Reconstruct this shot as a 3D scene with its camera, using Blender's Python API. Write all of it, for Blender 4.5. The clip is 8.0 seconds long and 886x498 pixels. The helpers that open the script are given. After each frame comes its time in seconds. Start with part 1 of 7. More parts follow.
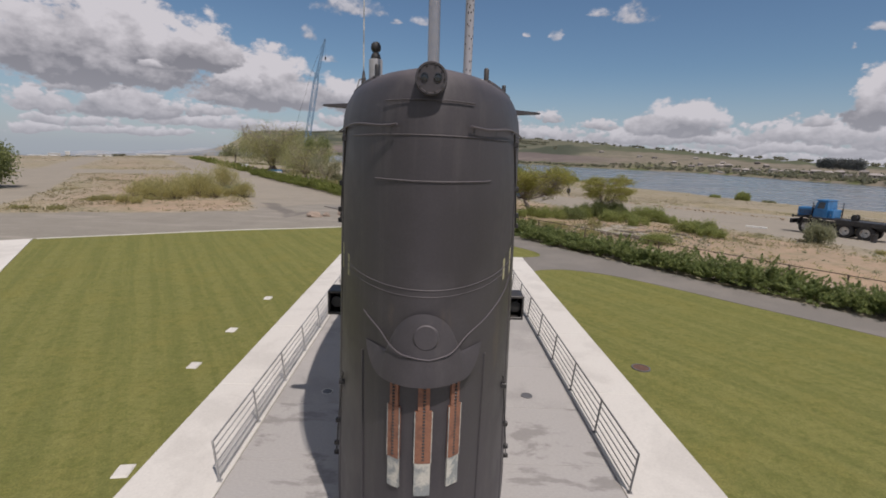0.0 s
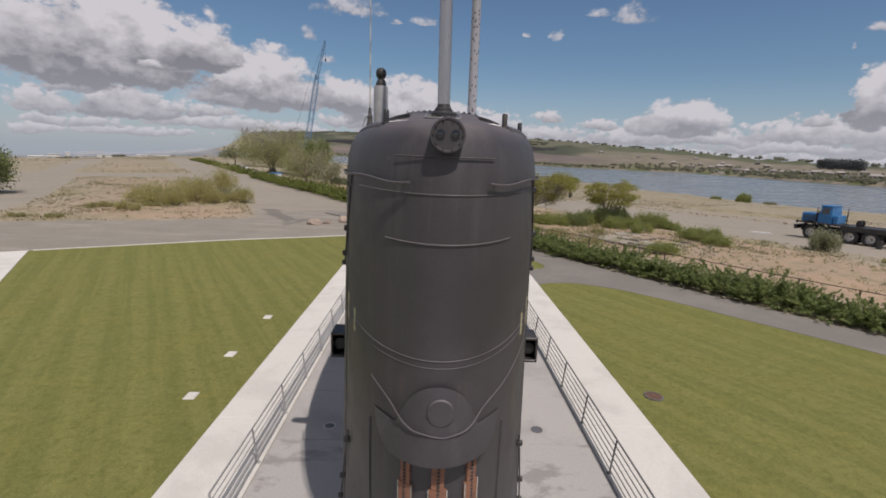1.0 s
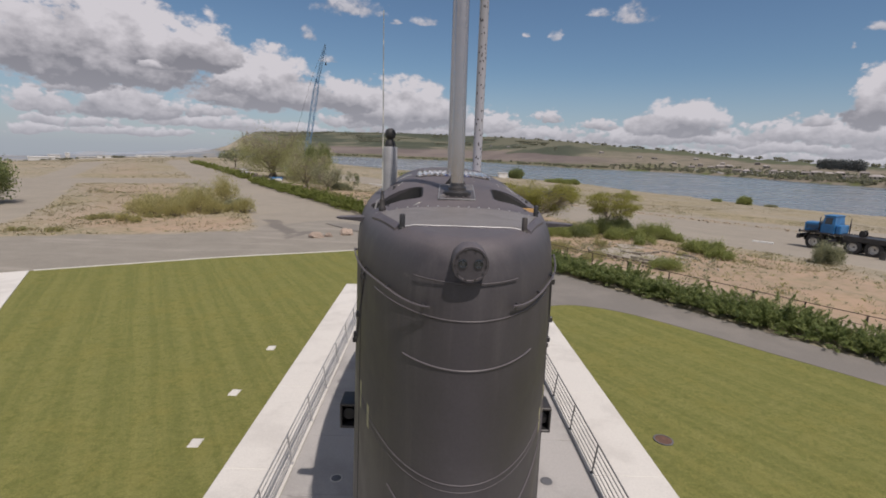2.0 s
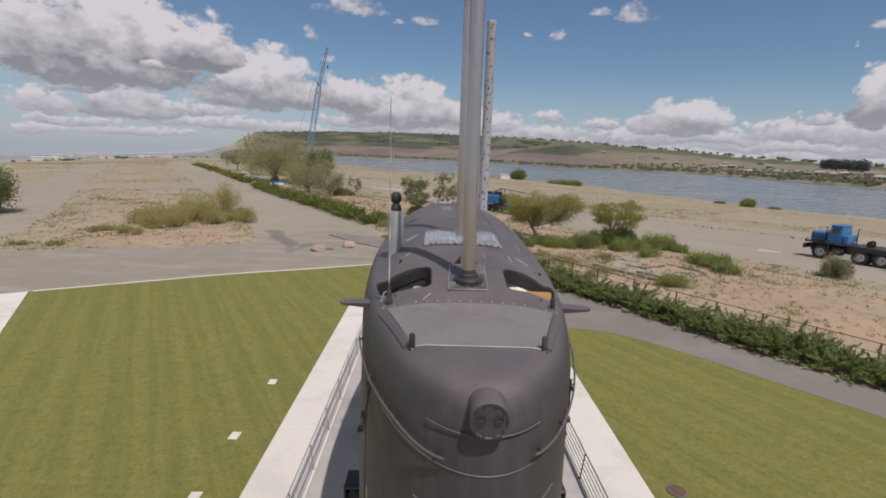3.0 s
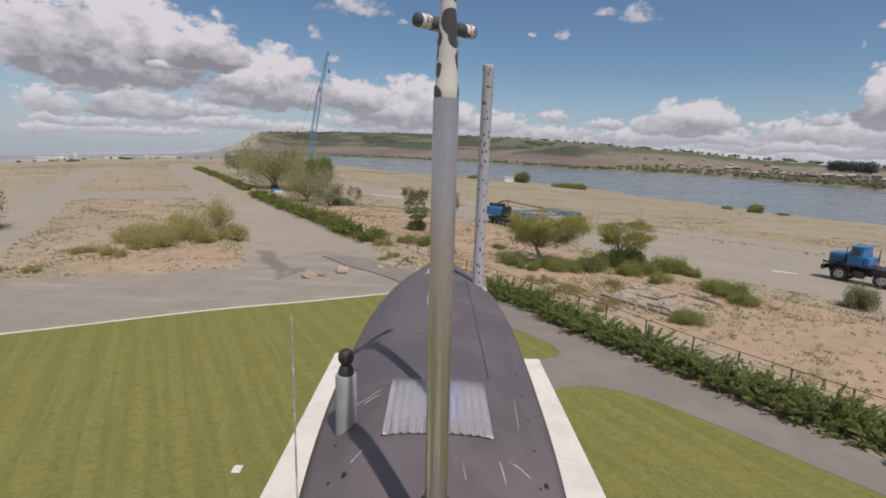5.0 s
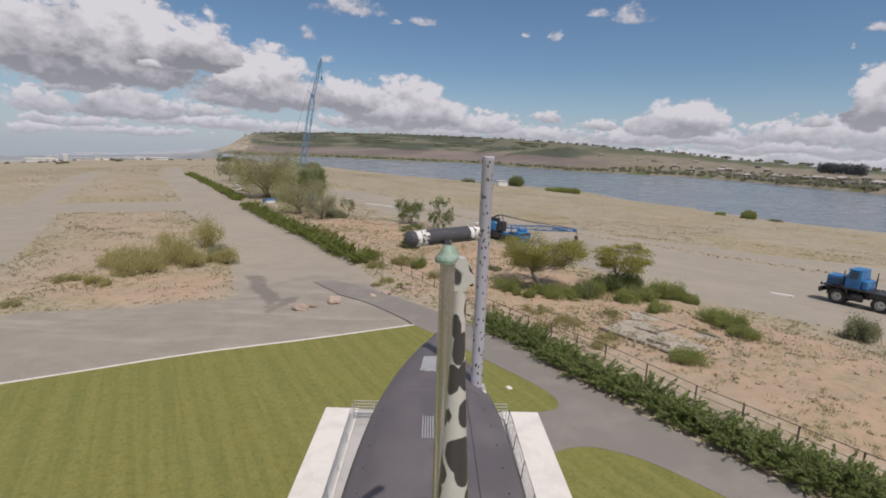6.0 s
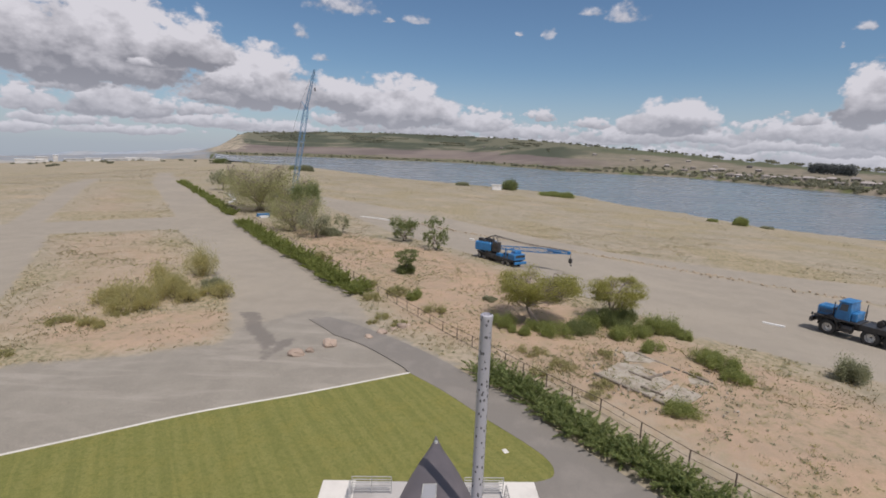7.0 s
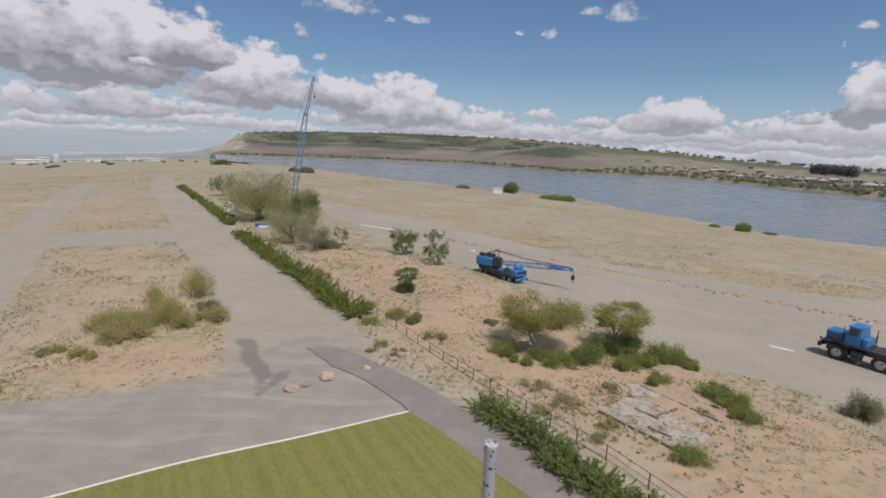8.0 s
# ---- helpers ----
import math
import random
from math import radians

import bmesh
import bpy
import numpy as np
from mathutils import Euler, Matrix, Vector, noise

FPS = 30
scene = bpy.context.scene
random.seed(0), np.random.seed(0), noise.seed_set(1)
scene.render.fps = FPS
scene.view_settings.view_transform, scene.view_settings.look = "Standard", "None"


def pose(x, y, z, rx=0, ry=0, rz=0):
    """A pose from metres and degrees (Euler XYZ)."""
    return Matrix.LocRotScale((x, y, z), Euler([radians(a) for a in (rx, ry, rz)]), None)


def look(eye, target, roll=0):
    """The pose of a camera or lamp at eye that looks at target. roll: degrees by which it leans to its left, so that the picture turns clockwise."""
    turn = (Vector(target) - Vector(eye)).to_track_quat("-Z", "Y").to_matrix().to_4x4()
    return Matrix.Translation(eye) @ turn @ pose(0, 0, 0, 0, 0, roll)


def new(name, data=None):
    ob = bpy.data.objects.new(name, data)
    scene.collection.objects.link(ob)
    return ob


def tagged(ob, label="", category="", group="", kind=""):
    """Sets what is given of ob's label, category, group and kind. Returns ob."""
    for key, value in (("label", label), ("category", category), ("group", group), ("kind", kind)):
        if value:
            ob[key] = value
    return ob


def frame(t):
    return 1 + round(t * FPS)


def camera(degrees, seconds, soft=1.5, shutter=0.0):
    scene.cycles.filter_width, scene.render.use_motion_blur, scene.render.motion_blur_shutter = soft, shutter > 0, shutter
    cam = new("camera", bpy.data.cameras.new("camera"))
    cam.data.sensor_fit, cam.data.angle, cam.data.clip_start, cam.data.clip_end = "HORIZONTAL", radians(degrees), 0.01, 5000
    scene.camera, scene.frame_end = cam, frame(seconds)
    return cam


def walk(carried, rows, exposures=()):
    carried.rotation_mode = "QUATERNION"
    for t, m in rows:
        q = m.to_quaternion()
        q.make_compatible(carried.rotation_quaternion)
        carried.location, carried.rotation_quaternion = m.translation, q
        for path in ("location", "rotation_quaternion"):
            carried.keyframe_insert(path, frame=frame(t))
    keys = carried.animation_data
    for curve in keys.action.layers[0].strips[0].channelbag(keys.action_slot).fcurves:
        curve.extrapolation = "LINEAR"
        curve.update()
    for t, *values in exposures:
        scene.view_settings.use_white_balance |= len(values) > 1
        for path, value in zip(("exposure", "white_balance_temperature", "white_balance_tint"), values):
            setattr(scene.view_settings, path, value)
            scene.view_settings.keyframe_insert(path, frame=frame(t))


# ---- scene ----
# ------------------------------------------------------------------ camera
cam = camera(85.0, 8.0, soft=1.8)
ROWS = (  # seconds, x, y, z, yaw, pitch, roll
    (0.0, 0.05, -10.00, 6.10, -1.49, -11.03, 2.15),
    (0.5, -0.05, -9.71, 6.33, -1.52, -11.04, 2.15),
    (1.0, -0.13, -9.39, 6.69, -1.49, -11.00, 2.13),
    (1.5, -0.24, -9.16, 7.21, -1.53, -10.98, 2.10),
    (3.0, -0.51, -8.32, 8.99, -1.27, -11.07, 2.03),
    (3.5, -0.41, -7.72, 9.36, -1.10, -11.07, 2.04),
    (4.0, -0.26, -7.15, 9.74, -0.85, -11.12, 2.06),
    (4.5, -0.07, -6.39, 10.22, -0.61, -11.11, 2.10),
    (6.0, -0.20, -3.95, 13.14, -1.56, -11.00, 2.17),
    (6.5, -0.34, -3.77, 15.13, -1.64, -11.07, 2.13),
    (7.0, -0.44, -3.32, 16.96, -2.28, -11.13, 2.09),
    (7.5, -0.46, -2.52, 18.47, -2.52, -11.22, 2.12),
    (8.0, -0.45, -1.65, 19.37, -2.21, -11.20, 2.08),
)


def camera_pose(x, y, z, yaw, pitch, roll):
    a, b = radians(yaw), radians(pitch)
    way = Vector((-math.sin(a) * math.cos(b), math.cos(a) * math.cos(b), math.sin(b)))
    return look((x, y, z), Vector((x, y, z)) + way * 10.0, roll)


walk(cam, [(row[0], camera_pose(*row[1:])) for row in ROWS], exposures=[(0.0, -0.15, 6690, 17), (4.5, -0.02, 6730, 17), (8.0, 0.01, 6500, 16)])

# ------------------------------------------------------------------ sun and sky
SUN_WAY = Vector((1.67, -3.37, 6.84)).normalized()      # towards the sun
sun = new("sun", bpy.data.lights.new("sun", "SUN"))
sun.data.energy, sun.data.angle, sun.data.color = 3.6, radians(0.6), (1.0, 0.955, 0.88)
sun.matrix_world = look((60, -120, 240), Vector((60, -120, 240)) - SUN_WAY * 50)

world = bpy.data.worlds.new("sky")
scene.world = world
world.use_nodes = True


class Nodes:
    """Short hand for node trees."""

    def __init__(self, tree):
        self.tree = tree
        tree.nodes.clear()

    def n(self, kind, **props):
        node = self.tree.nodes.new(kind)
        if "operation" in props:
            node.operation = props["operation"]
        if "use_clamp" in props:
            node.use_clamp = props["use_clamp"]
        if "data_type" in props:
            node.data_type = props["data_type"]
        if "blend_type" in props:
            node.blend_type = props["blend_type"]
        if "interpolation_type" in props:
            node.interpolation_type = props["interpolation_type"]
        if "sky_type" in props:
            node.sky_type = props["sky_type"]
        if "attribute_name" in props:
            node.attribute_name = props["attribute_name"]
        return node

    def link(self, a, b):
        self.tree.links.new(a, b)

    def put(self, socket, value):
        if isinstance(value, bpy.types.NodeSocket):
            self.link(value, socket)
        elif value is not None:
            socket.default_value = value

    def math(self, op, a, b=None, c=None, clamp=False):
        node = self.n("ShaderNodeMath", operation=op, use_clamp=clamp)
        for i, v in enumerate((a, b, c)):
            self.put(node.inputs[i], v)
        return node.outputs[0]

    def vmath(self, op, a, b=None):
        node = self.n("ShaderNodeVectorMath", operation=op)
        self.put(node.inputs[0], a)
        self.put(node.inputs[1], b)
        return node.outputs[0]

    def mix(self, fac, a, b, blend="MIX"):
        node = self.n("ShaderNodeMix", data_type="RGBA", blend_type=blend)
        self.put(node.inputs[0], fac)
        for socket, v in ((node.inputs[6], a), (node.inputs[7], b)):
            if isinstance(v, (tuple, list)):
                v = (*v, 1.0)[:4]
            self.put(socket, v)
        return node.outputs[2]

    def noise(self, vector, scale, detail=4.0, rough=0.55, distort=0.0, out=0):
        node = self.n("ShaderNodeTexNoise")
        self.put(node.inputs["Vector"], vector)
        node.inputs["Scale"].default_value = scale
        node.inputs["Detail"].default_value = detail
        node.inputs["Roughness"].default_value = rough
        node.inputs["Distortion"].default_value = distort
        return node.outputs[out]

    def ramp(self, value, lo, hi, a=0.0, b=1.0, smooth=True):
        node = self.n("ShaderNodeMapRange", interpolation_type="SMOOTHSTEP" if smooth else "LINEAR")
        for i, v in enumerate((value, lo, hi, a, b)):
            self.put(node.inputs[i], v)
        return node.outputs[0]


def build_sky():
    w = Nodes(world.node_tree)
    sky = w.n("ShaderNodeTexSky", sky_type="NISHITA")
    sky.sun_disc = False
    sky.sun_elevation = math.asin(SUN_WAY.z)
    sky.sun_rotation = math.atan2(SUN_WAY.x, SUN_WAY.y)
    sky.altitude, sky.air_density, sky.dust_density, sky.ozone_density = 100, 1.0, 0.6, 1.6
    way = w.n("ShaderNodeTexCoord").outputs["Generated"]
    xyz = w.n("ShaderNodeSeparateXYZ")
    w.link(way, xyz.inputs[0])
    dx, dy, dz = xyz.outputs
    bearing0 = w.math("MULTIPLY", w.math("ARCTAN2", dx, dy), 57.2958)
    height0 = w.math("MULTIPLY", w.math("ARCSINE", dz), 57.2958)
    ahead = w.ramp(dy, 0.45, 0.62)

    p = w.vmath("MULTIPLY", way, (1.0, 1.0, 1.5))
    drift = w.n("ShaderNodeSeparateXYZ")
    w.link(w.noise(p, 13.0, 4.0, 0.6, 0.0, 1), drift.inputs[0])
    bearing = w.math("MULTIPLY_ADD", w.math("SUBTRACT", drift.outputs[0], 0.5), 5.5, bearing0)
    height = w.math("MULTIPLY_ADD", w.math("SUBTRACT", drift.outputs[1], 0.5), 1.7, height0)

    def billow(lift, scale=21.0, detail=3.0):
        """Heaped rounded lumps at several sizes."""
        cell = w.n("ShaderNodeTexVoronoi")
        w.link(w.vmath("ADD", p, lift), cell.inputs["Vector"])
        cell.feature = "SMOOTH_F1"
        cell.normalize = True
        for key, v in (("Scale", scale), ("Detail", detail), ("Roughness", 0.5), ("Lacunarity", 2.2), ("Smoothness", 0.6)):
            cell.inputs[key].default_value = v
        return w.math("SUBTRACT", 1.0, cell.outputs["Distance"])

    lump, lump_up = billow((0.0, 0.0, 0.0)), billow((0.022, 0.0, 0.05))
    wisp = w.noise(p, 60.0, 5.0, 0.62, 0.2)
    ragged = w.math("MULTIPLY_ADD", w.math("SUBTRACT", lump, 0.70), 1.5, w.math("MULTIPLY", w.math("SUBTRACT", wisp, 0.5), 0.5))
    relief = w.math("MULTIPLY_ADD", w.math("SUBTRACT", lump_up, lump), 2.3, w.math("MULTIPLY", w.math("SUBTRACT", 0.5, wisp), 0.35))
    small = billow((0.31, 0.12, 0.0), 46.0, 1.5)
    frayed = w.math("MULTIPLY_ADD", w.math("SUBTRACT", small, 0.70), 1.9, w.math("MULTIPLY", w.math("SUBTRACT", wisp, 0.5), 1.1))
    crumbs = w.math("MULTIPLY_ADD", w.math("SUBTRACT", 0.72, small), 1.2, w.math("MULTIPLY", w.math("SUBTRACT", 0.5, wisp), 0.9))
    # unseen cloud all round, its cover raised to brighten what lies in shade
    body = w.math("MULTIPLY", w.ramp(w.math("ADD", ragged, 0.15), 0.02, 0.26), w.math("SUBTRACT", 1.0, ahead))
    shade = w.math("ADD", relief, 0.4, clamp=True)
    inner = w.math("ADD", ragged, 0.62)
    inner_small = w.math("ADD", frayed, 0.60)
    tone_small, tone_thin = w.math("ADD", crumbs, 0.62), w.math("ADD", crumbs, 0.30)
    tone = w.math("ADD", relief, 0.80)
    # the farther, lower heaps first, the nearer ones over them
    for az, base, aw, eh in sorted(CLOUDS_LEFT + CLOUDS_MIDDLE + CLOUDS_RIGHT, key=lambda c: c[1]):
        a = w.math("MULTIPLY_ADD", bearing, 1 / aw, -az / aw)
        b = w.math("MULTIPLY_ADD", height, 1 / eh, -base / eh)
        q = w.math("MAXIMUM", b, w.math("MULTIPLY", b, -3.0))
        r = w.math("MULTIPLY_ADD", q, q, w.math("MULTIPLY", a, a))
        # small clouds are thin and frayed, large ones dense with a firm edge
        if base > 9.0 and aw < 5.0:
            edge, full, lumps, fall, light = 0.85, 0.85, inner_small, -0.6, tone_thin
        elif eh < 3.0:
            edge, full, lumps, fall, light = 0.36, 1.0, inner_small, -1.3, tone_small
        else:
            edge, full, lumps, fall, light = 0.26, 1.0, inner, -1.7, tone
        cover = w.math("MULTIPLY", w.ramp(w.math("MULTIPLY_ADD", r, -0.62, lumps), 0.0, edge, 0.0, full), ahead)
        mine = w.math("MULTIPLY_ADD", b, fall, light, clamp=True)
        shade = w.math("MULTIPLY_ADD", cover, w.math("SUBTRACT", mine, shade), shade)
        body = w.math("MAXIMUM", body, cover)
    cloud_col = w.mix(shade, CLOUD_BRIGHT, CLOUD_SHADE)
    haze = w.ramp(height0, 10.0, -1.0)
    sky_col = w.mix(1.0, sky.outputs[0], SKY_GAIN, "MULTIPLY")
    sky_col = w.mix(w.math("MULTIPLY", haze, 0.62), sky_col, (4.1, 4.7, 5.75))
    cloud_col = w.mix(w.math("MULTIPLY", haze, 0.45), cloud_col, (5.0, 5.4, 6.0))
    up = w.ramp(dz, -0.03, -0.01)
    body = w.math("MULTIPLY", body, up)
    colour = w.mix(body, sky_col, cloud_col)
    back = w.n("ShaderNodeBackground")
    w.link(colour, back.inputs[0])
    back.inputs[1].default_value = 0.10
    out = w.n("ShaderNodeOutputWorld")
    w.link(back.outputs[0], out.inputs[0])


SKY_GAIN, CLOUD_BRIGHT, CLOUD_SHADE = (0.62, 0.765, 0.83), (6.35, 6.45, 6.8), (2.3, 2.42, 2.75)
# heaped clouds: bearing, height of the base, half width, height of the heap, in degrees
CLOUDS_LEFT = (
    (-31.7, 7.3, 9.4, 8.2), (-37.0, 7.0, 4.6, 6.7), (-25.1, 8.5, 4.5, 3.8), (-18.6, 5.4, 7.0, 5.3), (-21.6, 6.2, 3.2, 2.7), (-37.8, 3.0, 3.2, 2.4), (-35.5, 4.7, 2.4, 1.5), (-31.0, 3.1, 4.1, 3.1),
    (-34.2, 1.6, 2.3, 1.0), (-25.4, 3.5, 3.8, 1.3), (-24.5, 2.2, 7.8, 1.3), (-38.4, 0.9, 2.3, 1.1), (-30.4, 1.0, 6.5, 0.8), (-28.1, 7.5, 2.4, 0.9), (-37.6, 1.8, 2.3, 0.9))
CLOUDS_MIDDLE = (
    (-9.8, 5.1, 4.3, 3.1), (-3.8, 4.0, 8.5, 4.4), (5.3, 3.3, 5.8, 2.2), (-8.8, 3.0, 4.7, 1.7), (-1.1, 2.4, 9.6, 1.5), (10.5, 2.5, 7.6, 1.5), (13.4, 4.3, 1.4, 1.0), (-13.9, 11.8, 1.2, 1.1),
    (-11.7, 9.8, 0.8, 0.8), (-9.4, 14.6, 4.6, 2.1), (-4.1, 13.7, 1.0, 0.5), (-1.4, 13.9, 1.4, 0.9), (13.2, 12.6, 0.8, 0.9), (10.4, 13.1, 0.6, 0.4), (-19.0, 1.9, 7.9, 1.1), (4.0, 1.6, 12.0, 0.9))
CLOUDS_RIGHT = (
    (18.5, 3.6, 2.1, 1.1), (25.9, 3.5, 5.1, 3.1), (22.7, 2.3, 7.9, 1.5), (28.7, 2.3, 6.2, 1.4), (37.6, 2.9, 6.0, 2.2), (34.7, 1.6, 9.2, 1.4), (42.1, 5.2, 2.3, 4.9), (42.9, 2.4, 2.6, 2.9),
    (41.2, 1.3, 3.5, 1.3), (17.4, 14.8, 1.4, 0.8), (20.7, 14.4, 2.2, 1.7), (40.9, 11.7, 0.8, 0.7), (39.2, 10.5, 0.4, 0.5), (38.3, 4.1, 1.7, 1.2), (16.2, 1.8, 8.5, 1.0), (26.0, 0.5, 16.0, 1.5), (42.0, 0.2, 9.0, 1.5))
build_sky()

# ------------------------------------------------------------------ materials
def material(name, shade):
    m = bpy.data.materials.new(name)
    m.use_nodes = True
    s = Nodes(m.node_tree)
    out = s.n("ShaderNodeOutputMaterial")
    bsdf = s.n("ShaderNodeBsdfPrincipled")
    s.link(bsdf.outputs[0], out.inputs[0])
    shade(s, bsdf)
    return m


def surface(name, base, second=None, rough=0.6, metal=0.0, big=0.7, fine=30.0, vary=0.18, bump=0.12, depth=0.004, mix_at=(0.45, 0.65), each=0.0, stretch=None):
    """A surface with a second colour in patches, a fine grain and a light relief."""
    def shade(s, bsdf):
        place = s.n("ShaderNodeNewGeometry").outputs["Position"]
        if stretch:
            place = s.vmath("MULTIPLY", place, stretch)
        patches = s.noise(place, big, 5.0, 0.62, 0.3)
        grain = s.noise(place, fine, 3.0, 0.6)
        colour = s.mix(s.ramp(patches, *mix_at), base, second or tuple(c * 0.78 for c in base))
        level = s.ramp(grain, 0.25, 0.75, 1 - vary, 1 + vary, False)
        if each:
            chance = s.n("ShaderNodeObjectInfo").outputs["Random"]
            level = s.math("MULTIPLY", level, s.ramp(chance, 0, 1, 1 - each, 1 + each, False))
        grey = s.n("ShaderNodeCombineColor")
        for i in range(3):
            s.link(level, grey.inputs[i])
        s.link(s.mix(1.0, colour, grey.outputs[0], "MULTIPLY"), bsdf.inputs["Base Color"])
        s.put(bsdf.inputs["Roughness"], s.ramp(patches, 0.3, 0.7, max(rough - 0.08, 0.02), min(rough + 0.08, 1), False))
        bsdf.inputs["Metallic"].default_value = metal
        if bump:
            b = s.n("ShaderNodeBump")
            b.inputs["Strength"].default_value, b.inputs["Distance"].default_value = bump, depth
            s.link(grain, b.inputs["Height"])
            s.link(b.outputs[0], bsdf.inputs["Normal"])
    return material(name, shade)


def leaf_surface(name, a, b, c, rough=0.55, passing=0.5):
    """Leaves: each leaf its own shade of three greens, thin enough to let light through."""
    def shade(s, bsdf):
        geo = s.n("ShaderNodeNewGeometry")
        chance = geo.outputs["Random Per Island"]
        clump = s.noise(geo.outputs["Position"], 0.9, 3.0, 0.6)
        colour = s.mix(s.ramp(chance, 0.0, 1.0, 0, 1, False), a, b)
        colour = s.mix(s.ramp(clump, 0.45, 0.7), colour, c)
        s.link(colour, bsdf.inputs["Base Color"])
        bsdf.inputs["Roughness"].default_value = rough
        bsdf.inputs["Specular IOR Level"].default_value = 0.3
        bsdf.inputs["Transmission Weight"].default_value = 0.0
        thin = s.n("ShaderNodeBsdfTranslucent")
        s.link(colour, thin.inputs[0])
        both = s.n("ShaderNodeMixShader")
        both.inputs[0].default_value = passing
        s.link(bsdf.outputs[0], both.inputs[1])
        s.link(thin.outputs[0], both.inputs[2])
        out = [n for n in s.tree.nodes if n.bl_idname == "ShaderNodeOutputMaterial"][0]
        s.link(both.outputs[0], out.inputs[0])
    return material(name, shade)


def shade_ground(s, bsdf):
    geo = s.n("ShaderNodeNewGeometry")
    place = geo.outputs["Position"]

    def attr(key):
        return s.n("ShaderNodeAttribute", attribute_name=key).outputs["Fac"]
    broad = s.noise(place, 0.045, 4.0, 0.6)
    patch = s.noise(place, 0.35, 5.0, 0.65, 0.4)
    tuft = s.noise(place, 1.7, 5.0, 0.7)
    grain = s.noise(place, 14.0, 3.0, 0.7)
    ragged = s.math("MULTIPLY", s.math("SUBTRACT", s.math("ADD", s.math("MULTIPLY", tuft, 0.55), s.math("MULTIPLY", patch, 0.45)), 0.5), 1.5)
    field = s.mix(s.ramp(patch, 0.40, 0.62), (0.330, 0.286, 0.220), (0.264, 0.235, 0.176))
    field = s.mix(s.ramp(tuft, 0.50, 0.68), field, (0.222, 0.202, 0.138))
    field = s.mix(s.ramp(broad, 0.5, 0.7, 0, 0.5), field, (0.42, 0.325, 0.22))
    earth = s.mix(s.ramp(patch, 0.38, 0.66), (0.372, 0.272, 0.196), (0.318, 0.246, 0.180))
    earth = s.mix(s.ramp(tuft, 0.55, 0.72), earth, (0.34, 0.265, 0.18))
    gravel = s.mix(s.ramp(patch, 0.35, 0.68), (0.292, 0.262, 0.218), (0.264, 0.238, 0.198))
    gravel = s.mix(s.ramp(tuft, 0.58, 0.74, 0, 0.45), gravel, (0.235, 0.212, 0.172))
    gravel = s.mix(s.ramp(broad, 0.46, 0.62, 0, 0.4), gravel, (0.335, 0.298, 0.242))
    tar = s.mix(s.ramp(patch, 0.35, 0.65), (0.258, 0.238, 0.204), (0.232, 0.213, 0.183))
    # worn along the way that cars have turned
    worn = s.noise(s.vmath("MULTIPLY", place, (0.10, 0.55, 1.0)), 1.0, 5.0, 0.65, 0.6)
    tar = s.mix(s.ramp(worn, 0.48, 0.68, 0, 0.8), tar, (0.315, 0.288, 0.250))
    tar = s.mix(s.ramp(tuft, 0.60, 0.72, 0, 0.5), tar, (0.335, 0.305, 0.262))
    weeds = s.mix(s.ramp(tuft, 0.42, 0.60), (0.345, 0.285, 0.195), (0.185, 0.172, 0.10))
    speck = s.noise(place, 0.9, 6.0, 0.75, 0.2)
    field = s.mix(s.ramp(speck, 0.52, 0.66, 0, 0.7), field, (0.190, 0.172, 0.112))
    earth = s.mix(s.ramp(speck, 0.58, 0.68, 0, 0.65), earth, (0.26, 0.205, 0.13))
    earth = s.mix(s.ramp(broad, 0.48, 0.62, 0, 0.5), earth, (0.405, 0.282, 0.190))
    grassy = s.noise(place, 0.55, 5.0, 0.7, 0.5)
    earth = s.mix(s.ramp(grassy, 0.50, 0.66, 0, 0.5), earth, (0.285, 0.245, 0.145))
    colour = field

    def lay(colour, key, top, soft=0.16):
        m = s.math("ADD", attr(key), ragged)
        return s.mix(s.ramp(m, 0.5 - soft, 0.5 + soft), colour, top)
    colour = lay(colour, "earth", earth, 0.3)
    colour = lay(colour, "weeds", weeds, 0.3)
    colour = lay(colour, "gravel", gravel)
    colour = lay(colour, "tar", tar, 0.28)
    wet = s.math("ADD", attr("stain"), s.math("MULTIPLY", ragged, 1.5))
    colour = s.mix(s.math("MULTIPLY", s.ramp(wet, 0.36, 0.80), 0.72), colour, (0.145, 0.132, 0.120))
    level = s.ramp(grain, 0.2, 0.8, 0.80, 1.20, False)
    grey = s.n("ShaderNodeCombineColor")
    for i in range(3):
        s.link(level, grey.inputs[i])
    s.link(s.mix(1.0, colour, grey.outputs[0], "MULTIPLY"), bsdf.inputs["Base Color"])
    bsdf.inputs["Roughness"].default_value = 0.95
    bsdf.inputs["Specular IOR Level"].default_value = 0.2
    b = s.n("ShaderNodeBump")
    b.inputs["Strength"].default_value, b.inputs["Distance"].default_value = 0.35, 0.06
    s.link(s.math("ADD", s.math("MULTIPLY", tuft, 0.7), s.math("MULTIPLY", grain, 0.3)), b.inputs["Height"])
    s.link(b.outputs[0], bsdf.inputs["Normal"])


